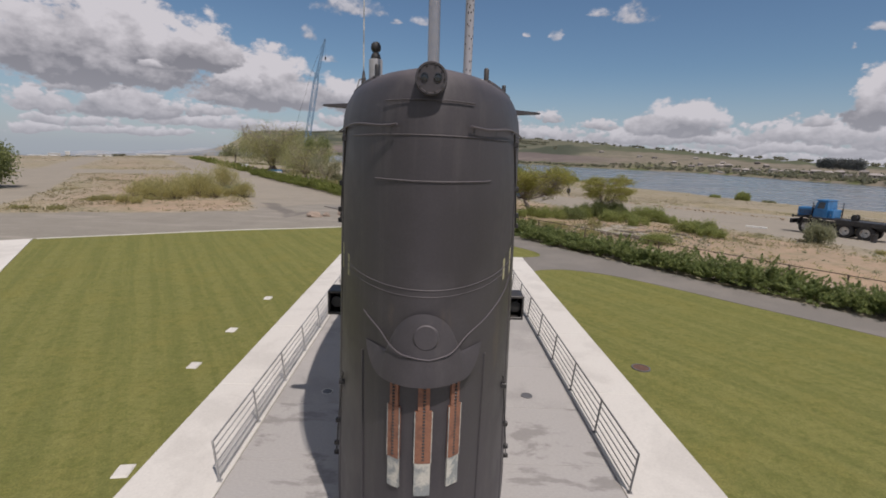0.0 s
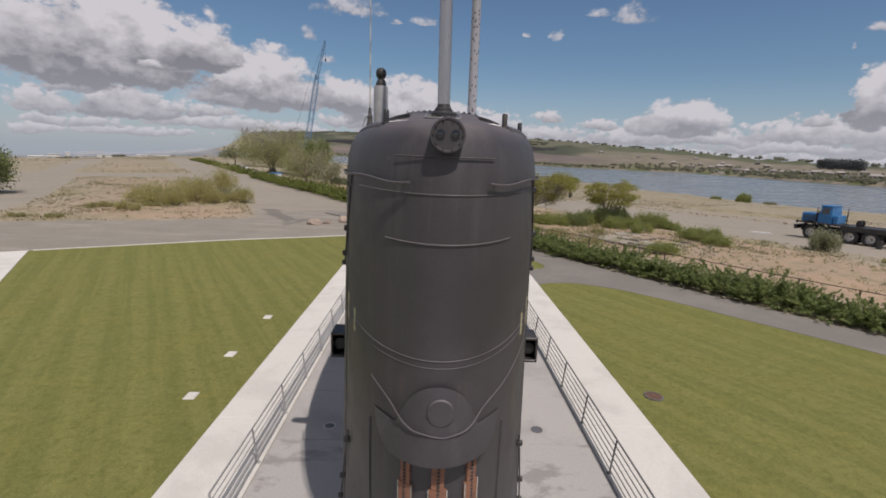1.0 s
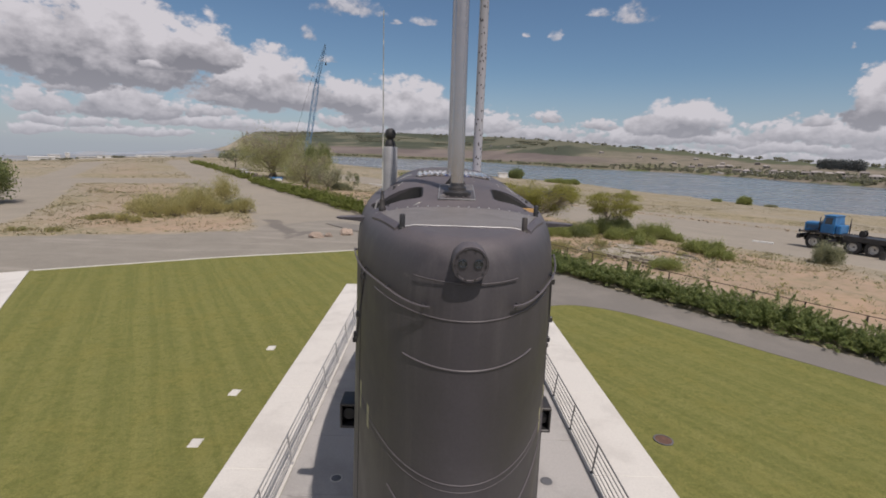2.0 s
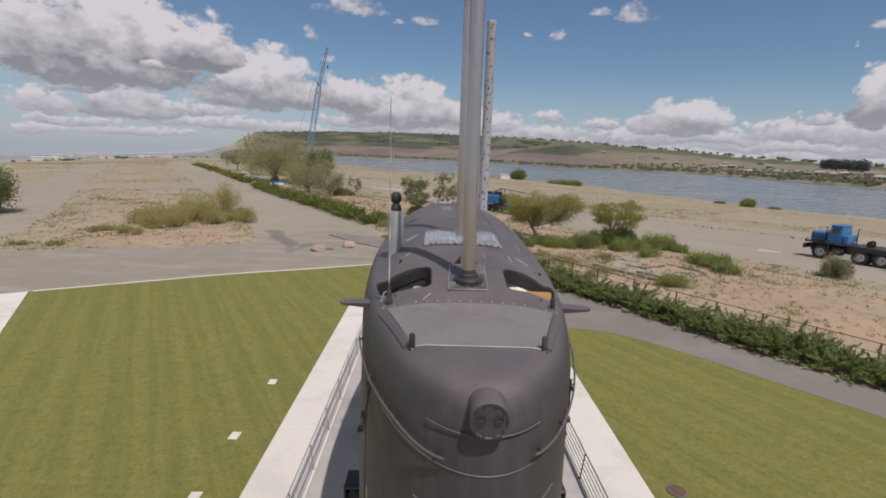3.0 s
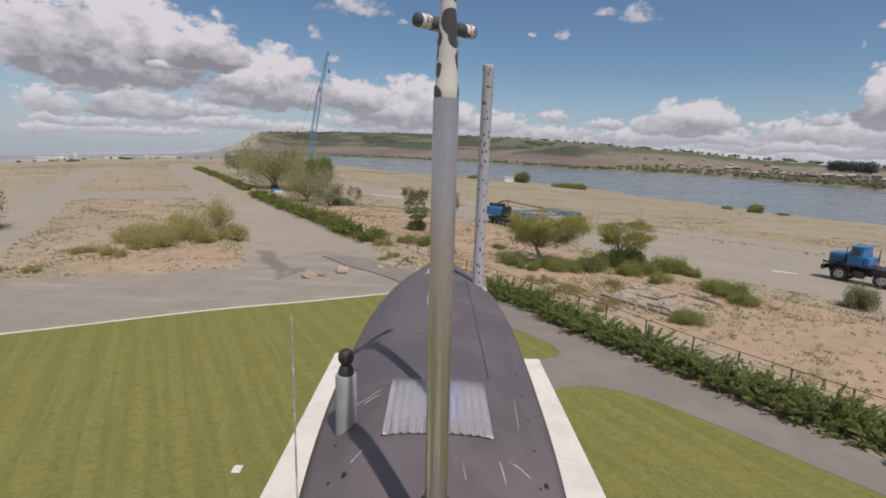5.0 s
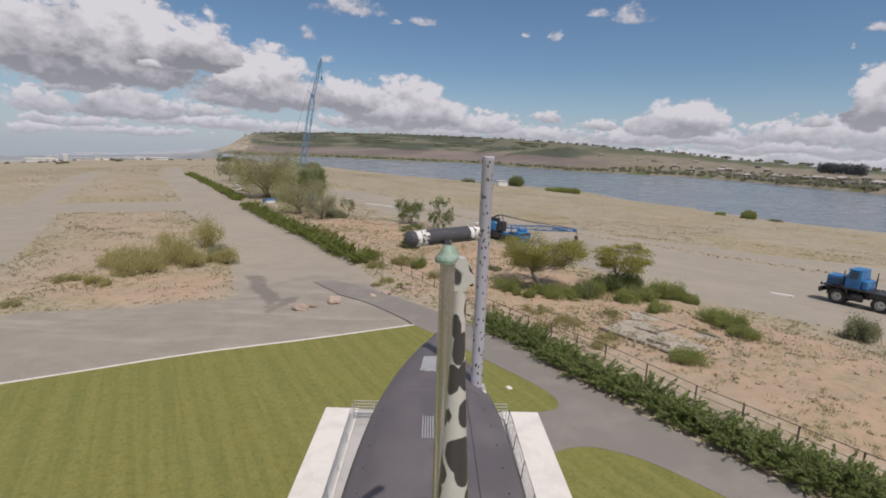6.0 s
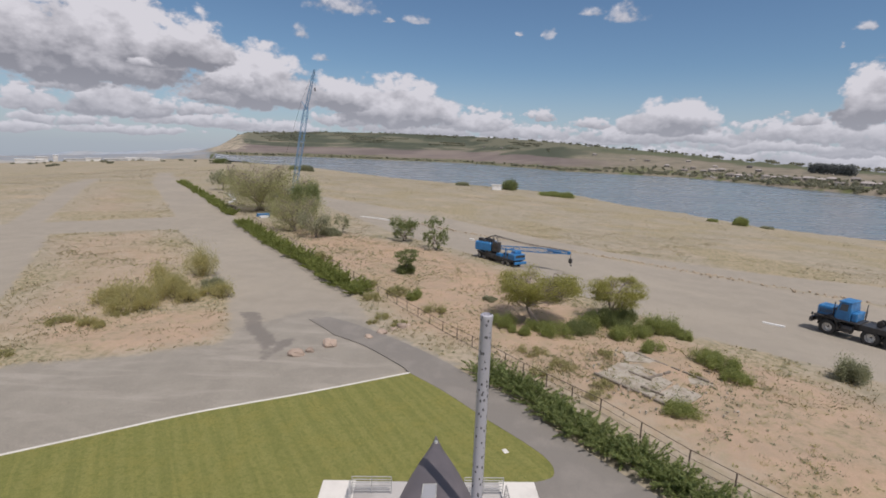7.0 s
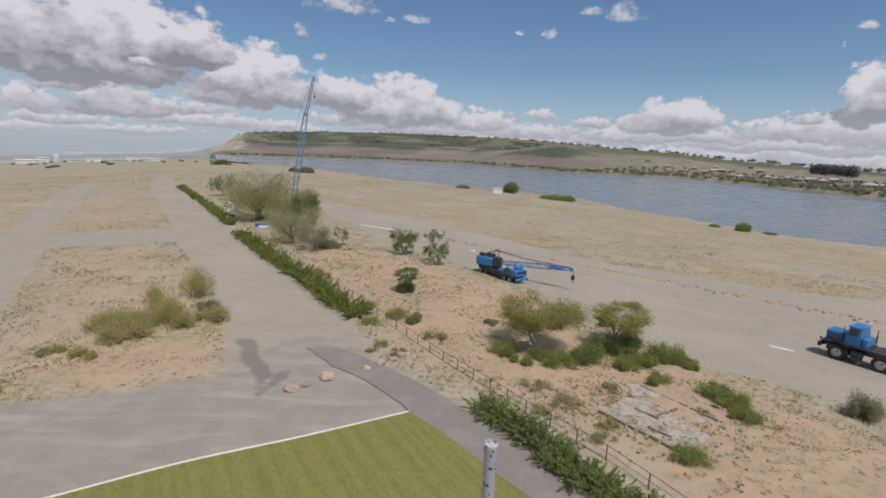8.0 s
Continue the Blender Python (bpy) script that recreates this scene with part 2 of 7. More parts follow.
def shade_lawn(s, bsdf):
    place = s.n("ShaderNodeNewGeometry").outputs["Position"]
    xyz = s.n("ShaderNodeSeparateXYZ")
    s.link(place, xyz.inputs[0])
    x, y = xyz.outputs[0], xyz.outputs[1]
    wob = s.noise(place, 0.3, 2.0, 0.5)

    def stripes(a, b, width):
        v = s.math("ADD", s.math("MULTIPLY", x, a), s.math("MULTIPLY", y, b))
        v = s.math("ADD", v, s.math("MULTIPLY", wob, 0.4))
        return s.math("SINE", s.math("MULTIPLY", v, math.pi / width))
    mow = s.ramp(stripes(0.87, 0.50, 0.70), 0.1, 0.95)
    cross = s.ramp(stripes(-0.5, 0.87, 0.9), -0.6, 0.6)
    patch = s.noise(place, 0.5, 5.0, 0.65)
    grain = s.noise(place, 22.0, 4.0, 0.75)
    blot = s.noise(place, 3.0, 4.0, 0.7)
    colour = s.mix(mow, (0.152, 0.158, 0.050), (0.180, 0.181, 0.060))
    turned = s.n("ShaderNodeVectorRotate")
    turned.rotation_type = "Z_AXIS"
    s.link(place, turned.inputs["Vector"])
    turned.inputs["Angle"].default_value = radians(-30)
    streak = s.noise(s.vmath("MULTIPLY", turned.outputs[0], (2.6, 0.10, 1.0)), 1.0, 4.0, 0.65)
    colour = s.mix(s.ramp(streak, 0.40, 0.66, 0, 0.8), colour, (0.200, 0.196, 0.064))
    colour = s.mix(s.math("MULTIPLY", cross, 0.10), colour, (0.12, 0.135, 0.032))
    colour = s.mix(s.ramp(patch, 0.45, 0.7, 0, 0.6), colour, (0.195, 0.182, 0.053))
    colour = s.mix(s.ramp(blot, 0.46, 0.68, 0, 0.6), colour, (0.115, 0.128, 0.034))
    level = s.math("MULTIPLY", s.ramp(grain, 0.25, 0.75, 0.68, 1.32, False), s.ramp(s.noise(place, 7.0, 3.0, 0.7), 0.3, 0.7, 0.86, 1.14, False))
    grey = s.n("ShaderNodeCombineColor")
    for i in range(3):
        s.link(level, grey.inputs[i])
    s.link(s.mix(1.0, colour, grey.outputs[0], "MULTIPLY"), bsdf.inputs["Base Color"])
    bsdf.inputs["Roughness"].default_value = 0.9
    bsdf.inputs["Specular IOR Level"].default_value = 0.15
    b = s.n("ShaderNodeBump")
    b.inputs["Strength"].default_value, b.inputs["Distance"].default_value = 0.6, 0.03
    s.link(grain, b.inputs["Height"])
    s.link(b.outputs[0], bsdf.inputs["Normal"])


def shade_water(s, bsdf):
    place = s.n("ShaderNodeNewGeometry").outputs["Position"]
    streak = s.vmath("MULTIPLY", place, (0.012, 0.045, 1.0))
    calm = s.noise(streak, 1.0, 5.0, 0.6, 0.5)
    wave = s.noise(s.vmath("MULTIPLY", place, (0.09, 0.5, 1.0)), 1.0, 4.0, 0.6)
    s.link(s.mix(s.ramp(calm, 0.42, 0.62), (0.130, 0.143, 0.150), (0.182, 0.193, 0.198)), bsdf.inputs["Base Color"])
    s.put(bsdf.inputs["Roughness"], s.ramp(calm, 0.4, 0.6, 0.12, 0.30))
    bsdf.inputs["IOR"].default_value = 1.33
    b = s.n("ShaderNodeBump")
    b.inputs["Strength"].default_value, b.inputs["Distance"].default_value = 0.32, 0.5
    s.link(wave, b.inputs["Height"])
    s.link(b.outputs[0], bsdf.inputs["Normal"])


def shade_far_land(s, bsdf):
    place = s.n("ShaderNodeNewGeometry").outputs["Position"]
    climb = s.n("ShaderNodeAttribute", attribute_name="climb").outputs["Fac"]
    bear0 = s.n("ShaderNodeAttribute", attribute_name="bearing").outputs["Fac"]
    n1 = s.noise(s.vmath("MULTIPLY", place, (0.004, 0.004, 0.012)), 1.0, 5.0, 0.6, 0.4)
    n2 = s.noise(s.vmath("MULTIPLY", place, (0.0022, 0.010, 0.05)), 1.0, 3.0, 0.5)
    n3 = s.noise(place, 0.03, 5.0, 0.65)
    bear = s.math("ADD", bear0, s.math("MULTIPLY", s.math("SUBTRACT", n3, 0.5), 5.0))
    c = s.math("ADD", climb, s.math("MULTIPLY", s.math("SUBTRACT", n2, 0.5), 0.30))
    shore = s.mix(s.ramp(n3, 0.42, 0.6), (0.175, 0.160, 0.110), (0.095, 0.108, 0.058))
    ploughed = s.mix(s.ramp(n1, 0.42, 0.6), (0.148, 0.125, 0.117), (0.196, 0.166, 0.148))
    tan = s.mix(s.ramp(n3, 0.4, 0.65), (0.222, 0.194, 0.152), (0.155, 0.144, 0.110))
    green = s.mix(s.ramp(n1, 0.44, 0.56), (0.070, 0.080, 0.058), (0.135, 0.135, 0.098))
    right = s.ramp(bear, 14.0, 26.0)
    left = s.math("MULTIPLY", s.math("MULTIPLY", s.ramp(bear, -19.8, -21.0), s.ramp(bear, -24.2, -23.0)), s.ramp(s.math("ADD", climb, s.math("MULTIPLY", n3, 0.4)), 0.35, 0.55))
    # distance haze put into the colour: grey-blue over the far left bearings
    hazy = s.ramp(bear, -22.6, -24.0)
    colour = s.mix(s.ramp(c, 0.10, 0.16), shore, ploughed)
    colour = s.mix(s.ramp(c, 0.42, 0.47), colour, s.mix(s.ramp(n1, 0.5, 0.6), green, tan))
    colour = s.mix(s.ramp(c, 0.55, 0.62), colour, green)
    side = s.mix(s.ramp(c, 0.22, 0.34), s.mix(s.ramp(n3, 0.45, 0.58), tan, (0.11, 0.125, 0.05)), tan)
    side = s.mix(s.ramp(c, 0.72, 0.82), side, (0.10, 0.11, 0.07))
    colour = s.mix(right, colour, side)
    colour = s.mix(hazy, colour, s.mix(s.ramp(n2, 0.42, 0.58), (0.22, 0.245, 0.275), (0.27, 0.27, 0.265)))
    colour = s.mix(left, colour, s.mix(s.ramp(n3, 0.42, 0.60), (0.40, 0.350, 0.275), (0.185, 0.165, 0.120)))
    s.link(colour, bsdf.inputs["Base Color"])
    bsdf.inputs["Roughness"].default_value = 1.0
    bsdf.inputs["Specular IOR Level"].default_value = 0.1


def hull_paint(dark, pale, streaked, scuffed, rust, lightened=None):
    """Dark grey marine paint: matt and streaked, scuffed where it has been walked on."""
    def shade(s, bsdf):
        place = s.n("ShaderNodeNewGeometry").outputs["Position"]
        streak = s.noise(s.vmath("MULTIPLY", place, (5.0, 5.0, 0.35)), 1.0, 5.0, 0.6)
        patch = s.noise(place, 0.8, 5.0, 0.65, 0.3)
        grain = s.noise(place, 34.0, 3.0, 0.6)
        scuff = s.noise(s.vmath("MULTIPLY", place, (3.0, 0.8, 1.5)), 1.4, 6.0, 0.7, 0.8)
        drip = s.noise(s.vmath("MULTIPLY", place, (3.2, 0.7, 0.7)), 1.1, 3.0, 0.55)
        colour = s.mix(s.ramp(patch, 0.38, 0.66), dark, pale)
        colour = s.mix(s.ramp(streak, 0.52, 0.74, 0, 0.55), colour, streaked)
        if lightened:
            # paler where the skin faces up: the sunlit top's brightness put into the colour
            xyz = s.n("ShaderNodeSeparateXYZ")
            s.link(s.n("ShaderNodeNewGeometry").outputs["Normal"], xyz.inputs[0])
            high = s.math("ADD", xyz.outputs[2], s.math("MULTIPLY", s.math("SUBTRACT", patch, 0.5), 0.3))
            colour = s.mix(s.ramp(high, 0.35, 0.9), colour, s.mix(s.ramp(patch, 0.38, 0.66), lightened, tuple(c * 1.25 for c in lightened)))
        colour = s.mix(s.ramp(drip, 0.66, 0.76, 0, rust), colour, (0.22, 0.155, 0.085))
        colour = s.mix(s.ramp(scuff, 0.67, 0.73, 0, 0.5), colour, scuffed)
        level = s.ramp(grain, 0.25, 0.75, 0.9, 1.1, False)
        grey = s.n("ShaderNodeCombineColor")
        for i in range(3):
            s.link(level, grey.inputs[i])
        s.link(s.mix(1.0, colour, grey.outputs[0], "MULTIPLY"), bsdf.inputs["Base Color"])
        s.put(bsdf.inputs["Roughness"], s.ramp(patch, 0.35, 0.7, 0.48, 0.66))
        b = s.n("ShaderNodeBump")
        b.inputs["Strength"].default_value, b.inputs["Distance"].default_value = 0.25, 0.01
        s.link(s.math("ADD", s.math("MULTIPLY", patch, 2.0), s.math("MULTIPLY", grain, 0.15)), b.inputs["Height"])
        s.link(b.outputs[0], bsdf.inputs["Normal"])
    return shade


def shade_camo(s, bsdf):
    """Glossy off-white paint with large rounded black blotches."""
    place = s.n("ShaderNodeNewGeometry").outputs["Position"]
    cell = s.n("ShaderNodeTexVoronoi")
    cell.inputs["Scale"].default_value = 6.4
    cell.inputs["Randomness"].default_value = 0.8
    s.link(s.vmath("MULTIPLY", place, (1.25, 1.25, 0.95)), cell.inputs["Vector"])
    warp = s.noise(place, 7.0, 2.0, 0.5)
    fine = s.noise(place, 40.0, 3.0, 0.6)
    d = s.math("ADD", cell.outputs["Distance"], s.math("MULTIPLY", s.math("SUBTRACT", warp, 0.5), 0.5))
    pale = s.mix(fine, (0.42, 0.42, 0.38), (0.50, 0.49, 0.45))
    s.link(s.mix(s.ramp(d, 0.56, 0.53), pale, (0.05, 0.048, 0.05)), bsdf.inputs["Base Color"])
    bsdf.inputs["Roughness"].default_value = 0.3


def shade_dapple(s, bsdf):
    """Pale blue-grey paint with a close scatter of small dark dabs."""
    place = s.n("ShaderNodeNewGeometry").outputs["Position"]
    cell = s.n("ShaderNodeTexVoronoi")
    cell.inputs["Scale"].default_value = 8.0
    s.link(s.vmath("MULTIPLY", place, (1.3, 1.3, 0.8)), cell.inputs["Vector"])
    fine = s.noise(place, 30.0, 3.0, 0.6)
    dab = s.ramp(s.math("ADD", cell.outputs["Distance"], s.math("MULTIPLY", fine, 0.16)), 0.37, 0.33)
    pale = s.mix(fine, (0.34, 0.34, 0.39), (0.44, 0.44, 0.48))
    s.link(s.mix(dab, pale, (0.06, 0.06, 0.065)), bsdf.inputs["Base Color"])
    bsdf.inputs["Roughness"].default_value = 0.6


M_GROUND = material("dry_ground", shade_ground)
M_LAWN = material("mown_lawn", shade_lawn)
M_WATER = material("river_water", shade_water)
M_FAR = material("far_fields", shade_far_land)
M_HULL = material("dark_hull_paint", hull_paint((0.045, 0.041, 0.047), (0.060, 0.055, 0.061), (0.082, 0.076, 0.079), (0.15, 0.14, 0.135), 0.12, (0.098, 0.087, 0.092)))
# lighter copy of the hull paint, brightness of lit parts put into its colour
M_HULLTOP = material("lighter_hull_paint", hull_paint((0.088, 0.078, 0.086), (0.112, 0.100, 0.109), (0.120, 0.108, 0.115), (0.24, 0.23, 0.23), 0.35))
M_CAMO = material("camouflage_paint", shade_camo)
M_DAPPLE = material("dappled_mast_paint", shade_dapple)
# the ridge's pale blue-grey base colour carries the air's haze
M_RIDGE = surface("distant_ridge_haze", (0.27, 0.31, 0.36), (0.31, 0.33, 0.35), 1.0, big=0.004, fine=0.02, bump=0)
M_WHITE = surface("pale_concrete", (0.61, 0.59, 0.55), (0.54, 0.52, 0.485), 0.85, big=0.5, fine=24, vary=0.07)
M_DECK = surface("grey_concrete", (0.40, 0.385, 0.37), (0.33, 0.318, 0.305), 0.85, big=0.45, fine=20, vary=0.09)
M_STAINED = surface("stained_concrete", (0.385, 0.371, 0.357), (0.27, 0.258, 0.247), 0.8, big=0.9, fine=20, vary=0.1, mix_at=(0.52, 0.62), stretch=(0.7, 1.6, 1))
M_PATH = surface("dark_asphalt", (0.180, 0.166, 0.148), (0.210, 0.193, 0.172), 0.9, big=0.4, fine=45, vary=0.16, bump=0.3)
M_STEEL = surface("brushed_steel", (0.46, 0.44, 0.43), (0.38, 0.365, 0.36), 0.26, 0.85, big=1.5, fine=60, vary=0.08, stretch=(1, 1, 0.12))
M_GALV = surface("galvanised_rail", (0.46, 0.46, 0.46), (0.36, 0.36, 0.36), 0.5, 0.5, big=2, fine=40, vary=0.08)
M_DARKRAIL = surface("weathered_rail", (0.16, 0.16, 0.165), (0.11, 0.11, 0.11), 0.55, 0.3, big=2, fine=40)
M_BLACK = surface("black_rubber", (0.022, 0.022, 0.023), (0.032, 0.031, 0.03), 0.6, big=3, fine=50)
M_BLACKMETAL = surface("black_painted_metal", (0.026, 0.026, 0.028), (0.05, 0.045, 0.042), 0.45, big=3, fine=50)
M_GREYPAINT = surface("light_grey_paint", (0.30, 0.305, 0.32), (0.25, 0.255, 0.265), 0.5, big=2, fine=40, vary=0.07)
M_RUST = surface("rusty_red_plate", (0.25, 0.115, 0.072), (0.185, 0.09, 0.062), 0.8, big=6, fine=60)
M_WORNWHITE = surface("worn_white_plate", (0.50, 0.49, 0.44), (0.25, 0.27, 0.27), 0.6, big=5, fine=40, mix_at=(0.42, 0.58))
M_YELLOW = surface("faded_yellow_paint", (0.42, 0.40, 0.24), (0.35, 0.33, 0.22), 0.7, big=6)
M_GREEN = surface("verdigris_paint", (0.20, 0.285, 0.225), (0.16, 0.22, 0.175), 0.6, big=7)
M_BLUE = surface("blue_truck_paint", (0.027, 0.165, 0.38), (0.020, 0.120, 0.29), 0.35, big=1.2, fine=20, vary=0.08)
M_CHROME = surface("white_wheel_rim", (0.74, 0.72, 0.69), (0.58, 0.56, 0.53), 0.5, big=5)
M_WOOD = surface("raw_board", (0.50, 0.30, 0.11), (0.43, 0.25, 0.10), 0.7, big=4, fine=30, stretch=(1, 8, 8))
M_CLOTH = surface("white_sack", (0.72, 0.69, 0.60), (0.62, 0.52, 0.30), 0.9, big=6)
M_ROCK = surface("boulder_stone", (0.30, 0.235, 0.19), (0.38, 0.31, 0.25), 0.9, big=1.5, fine=14, vary=0.25, bump=0.5, depth=0.03, each=0.2)
M_RUBBLE = surface("broken_concrete", (0.340, 0.310, 0.260), (0.240, 0.205, 0.158), 0.95, big=1.1, fine=12, vary=0.2, bump=0.4, depth=0.02)
M_TWIG = surface("grey_twigs", (0.26, 0.215, 0.19), (0.20, 0.165, 0.145), 0.95, big=3, fine=20)
# wall colour greyed, with haze painted in
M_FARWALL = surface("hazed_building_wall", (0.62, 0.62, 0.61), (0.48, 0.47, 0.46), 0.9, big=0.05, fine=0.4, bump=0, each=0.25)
M_BARK = surface("grey_bark", (0.13, 0.10, 0.078), (0.085, 0.066, 0.05), 0.95, big=3, fine=20, bump=0.5, depth=0.02)
M_FENCE = surface("rusted_fence_iron", (0.105, 0.078, 0.062), (0.07, 0.052, 0.043), 0.8, big=3)
M_JUNIPER = leaf_surface("juniper_sprays", (0.145, 0.200, 0.082), (0.360, 0.400, 0.150), (0.225, 0.280, 0.105), passing=0.60)
M_JUNIPER2 = leaf_surface("dry_juniper_sprays", (0.205, 0.248, 0.075), (0.365, 0.395, 0.125), (0.270, 0.310, 0.092), passing=0.62)
M_OLIVE = leaf_surface("olive_leaves", (0.290, 0.295, 0.085), (0.470, 0.450, 0.145), (0.370, 0.360, 0.110), passing=0.65)
M_WILLOW = leaf_surface("willow_leaves", (0.335, 0.348, 0.150), (0.485, 0.482, 0.240), (0.405, 0.405, 0.190), passing=0.65)
M_SCRUB = leaf_surface("scrub_needles", (0.440, 0.410, 0.180), (0.620, 0.570, 0.290), (0.520, 0.475, 0.225), passing=0.70)
M_DARKLEAF = leaf_surface("dark_leaves", (0.170, 0.208, 0.098), (0.318, 0.350, 0.148), (0.230, 0.270, 0.115), passing=0.64)
M_SHRUB = leaf_surface("shrub_leaves", (0.215, 0.260, 0.092), (0.430, 0.455, 0.170), (0.310, 0.350, 0.120), passing=0.64)
M_SAGE = leaf_surface("sage_leaves", (0.245, 0.262, 0.165), (0.390, 0.392, 0.245), (0.310, 0.318, 0.200), passing=0.6)
M_WEED = leaf_surface("straw_green_weeds", (0.330, 0.325, 0.150), (0.500, 0.455, 0.230), (0.410, 0.385, 0.185), passing=0.65)
M_STRAW = leaf_surface("dry_grass_blades", (0.32, 0.280, 0.175), (0.43, 0.370, 0.235), (0.28, 0.250, 0.150), 0.8)
# far leaves and crane steel: haze mixed into their base colours
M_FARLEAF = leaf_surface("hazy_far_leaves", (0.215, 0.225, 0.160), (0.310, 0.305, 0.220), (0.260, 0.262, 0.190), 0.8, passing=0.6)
M_HAZYBLUE = surface("hazed_blue_steel", (0.13, 0.25, 0.40), (0.17, 0.29, 0.43), 0.6, big=0.5, fine=4, bump=0)
M_ROOF = surface("house_roofing", (0.235, 0.215, 0.21), (0.31, 0.28, 0.26), 0.9, each=0.5)
M_HOUSE = surface("house_siding", (0.40, 0.37, 0.33), (0.33, 0.30, 0.265), 0.85, each=0.5)
M_CLOD = surface("dry_clods", (0.35, 0.285, 0.21), (0.29, 0.235, 0.17), 0.95, big=1.5, fine=14)
# windbreak leaves paled towards blue, haze painted into the colour
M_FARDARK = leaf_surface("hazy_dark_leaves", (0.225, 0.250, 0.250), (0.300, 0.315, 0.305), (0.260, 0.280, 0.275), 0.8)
M_PALEROOF = surface("far_white_building", (0.66, 0.66, 0.65), (0.55, 0.55, 0.55), 0.8)


def shade_glass(s, bsdf):
    bsdf.inputs["Base Color"].default_value = (0.02, 0.025, 0.03, 1)
    bsdf.inputs["Roughness"].default_value = 0.06
    bsdf.inputs["Specular IOR Level"].default_value = 0.8


def shade_sheet(s, bsdf):
    """Clear corrugated plastic, dulled by the weather."""
    place = s.n("ShaderNodeNewGeometry").outputs["Position"]
    n = s.noise(place, 5.0, 4.0, 0.6)
    s.link(s.mix(n, (0.74, 0.76, 0.82), (0.90, 0.90, 0.92)), bsdf.inputs["Base Color"])
    bsdf.inputs["Roughness"].default_value = 0.06
    bsdf.inputs["Transmission Weight"].default_value = 0.78
    bsdf.inputs["IOR"].default_value = 1.4


M_GLASS = material("dark_glass", shade_glass)
M_SHEET = material("clear_corrugated_plastic", shade_sheet)

# ------------------------------------------------------------------ mesh helpers
class Geo:
    """Collects corners and faces for one mesh."""

    def __init__(self):
        self.v, self.f = [], []

    def add(self, verts, faces, m=None):
        k = len(self.v)
        self.v += [tuple(m @ Vector(p)) for p in verts] if m else [tuple(p) for p in verts]
        self.f += [tuple(i + k for i in face) for face in faces]
        return self

    def box(self, x0, y0, z0, x1, y1, z1, c=0.01, m=None):
        """A box with chamfered edges."""
        lo, hi = (x0, y0, z0), (x1, y1, z1)
        c = min(c, 0.45 * min(hi[i] - lo[i] for i in range(3)))
        verts, index = [], {}
        for corner in range(8):
            bits = [(corner >> i) & 1 for i in range(3)]
            for axis in range(3):
                p = [hi[i] - c if bits[i] else lo[i] + c for i in range(3)]
                p[axis] = hi[axis] if bits[axis] else lo[axis]
                index[corner, axis] = len(verts)
                verts.append(p)
        faces = []
        for axis in range(3):
            a, b = (axis + 1) % 3, (axis + 2) % 3
            for side in (0, 1):
                quad = []
                for da, db in ((0, 0), (1, 0), (1, 1), (0, 1)):
                    quad.append(index[(side << axis) | (da << a) | (db << b), axis])
                faces.append(quad if side else quad[::-1])
            for da in (0, 1):
                for db in (0, 1):
                    c0 = (da << a) | (db << b)
                    c1 = c0 | (1 << axis)
                    quad = [index[c0, a], index[c1, a], index[c1, b], index[c0, b]]
                    faces.append(quad if da != db else quad[::-1])
        for corner in range(8):
            tri = [index[corner, 0], index[corner, 1], index[corner, 2]]
            ones = sum((corner >> i) & 1 for i in range(3))
            faces.append(tri if ones % 2 else tri[::-1])
        return self.add(verts, faces, m)

    def lathe(self, profile, sides=20, m=None, cap=True):
        """Turns (radius, height) pairs round the z axis."""
        verts, faces = [], []
        for r, z in profile:
            for i in range(sides):
                a = 2 * math.pi * i / sides
                verts.append((r * math.cos(a), r * math.sin(a), z))
        for j in range(len(profile) - 1):
            for i in range(sides):
                k = (i + 1) % sides
                faces.append((j * sides + i, j * sides + k, (j + 1) * sides + k, (j + 1) * sides + i))
        if cap:
            faces.append(tuple(range(sides))[::-1])
            faces.append(tuple((len(profile) - 1) * sides + i for i in range(sides)))
        return self.add(verts, faces, m)

    def tube(self, points, radii, sides=6, closed=False):
        """A round bar along a line of points."""
        pts = [Vector(p) for p in points]
        n = len(pts)
        if not isinstance(radii, (list, tuple)):
            radii = [radii] * n
        verts, faces = [], []
        side = None
        for i, p in enumerate(pts):
            if closed:
                d = pts[(i + 1) % n] - pts[i - 1]
            else:
                d = pts[min(i + 1, n - 1)] - pts[max(i - 1, 0)]
            d = d.normalized() if d.length > 1e-9 else Vector((0, 0, 1))
            if side is None:
                side = d.orthogonal().normalized()
            side = (side - d * side.dot(d))
            side = side.normalized() if side.length > 1e-6 else d.orthogonal().normalized()
            up = d.cross(side)
            for k in range(sides):
                a = 2 * math.pi * k / sides
                verts.append(p + (side * math.cos(a) + up * math.sin(a)) * radii[i])
        for i in range(n if closed else n - 1):
            j = (i + 1) % n
            for k in range(sides):
                l = (k + 1) % sides
                faces.append((i * sides + k, i * sides + l, j * sides + l, j * sides + k))
        if not closed:
            faces.append(tuple(range(sides))[::-1])
            faces.append(tuple((n - 1) * sides + k for k in range(sides)))
        return self.add(verts, faces)

    def slab(self, outline, z0, z1):
        """An upright prism on a flat outline (counter-clockwise)."""
        n = len(outline)
        verts = [(x, y, z0) for x, y in outline] + [(x, y, z1) for x, y in outline]
        faces = [tuple(range(n))[::-1], tuple(range(n, 2 * n))]
        faces += [(i, (i + 1) % n, n + (i + 1) % n, n + i) for i in range(n)]
        return self.add(verts, faces)


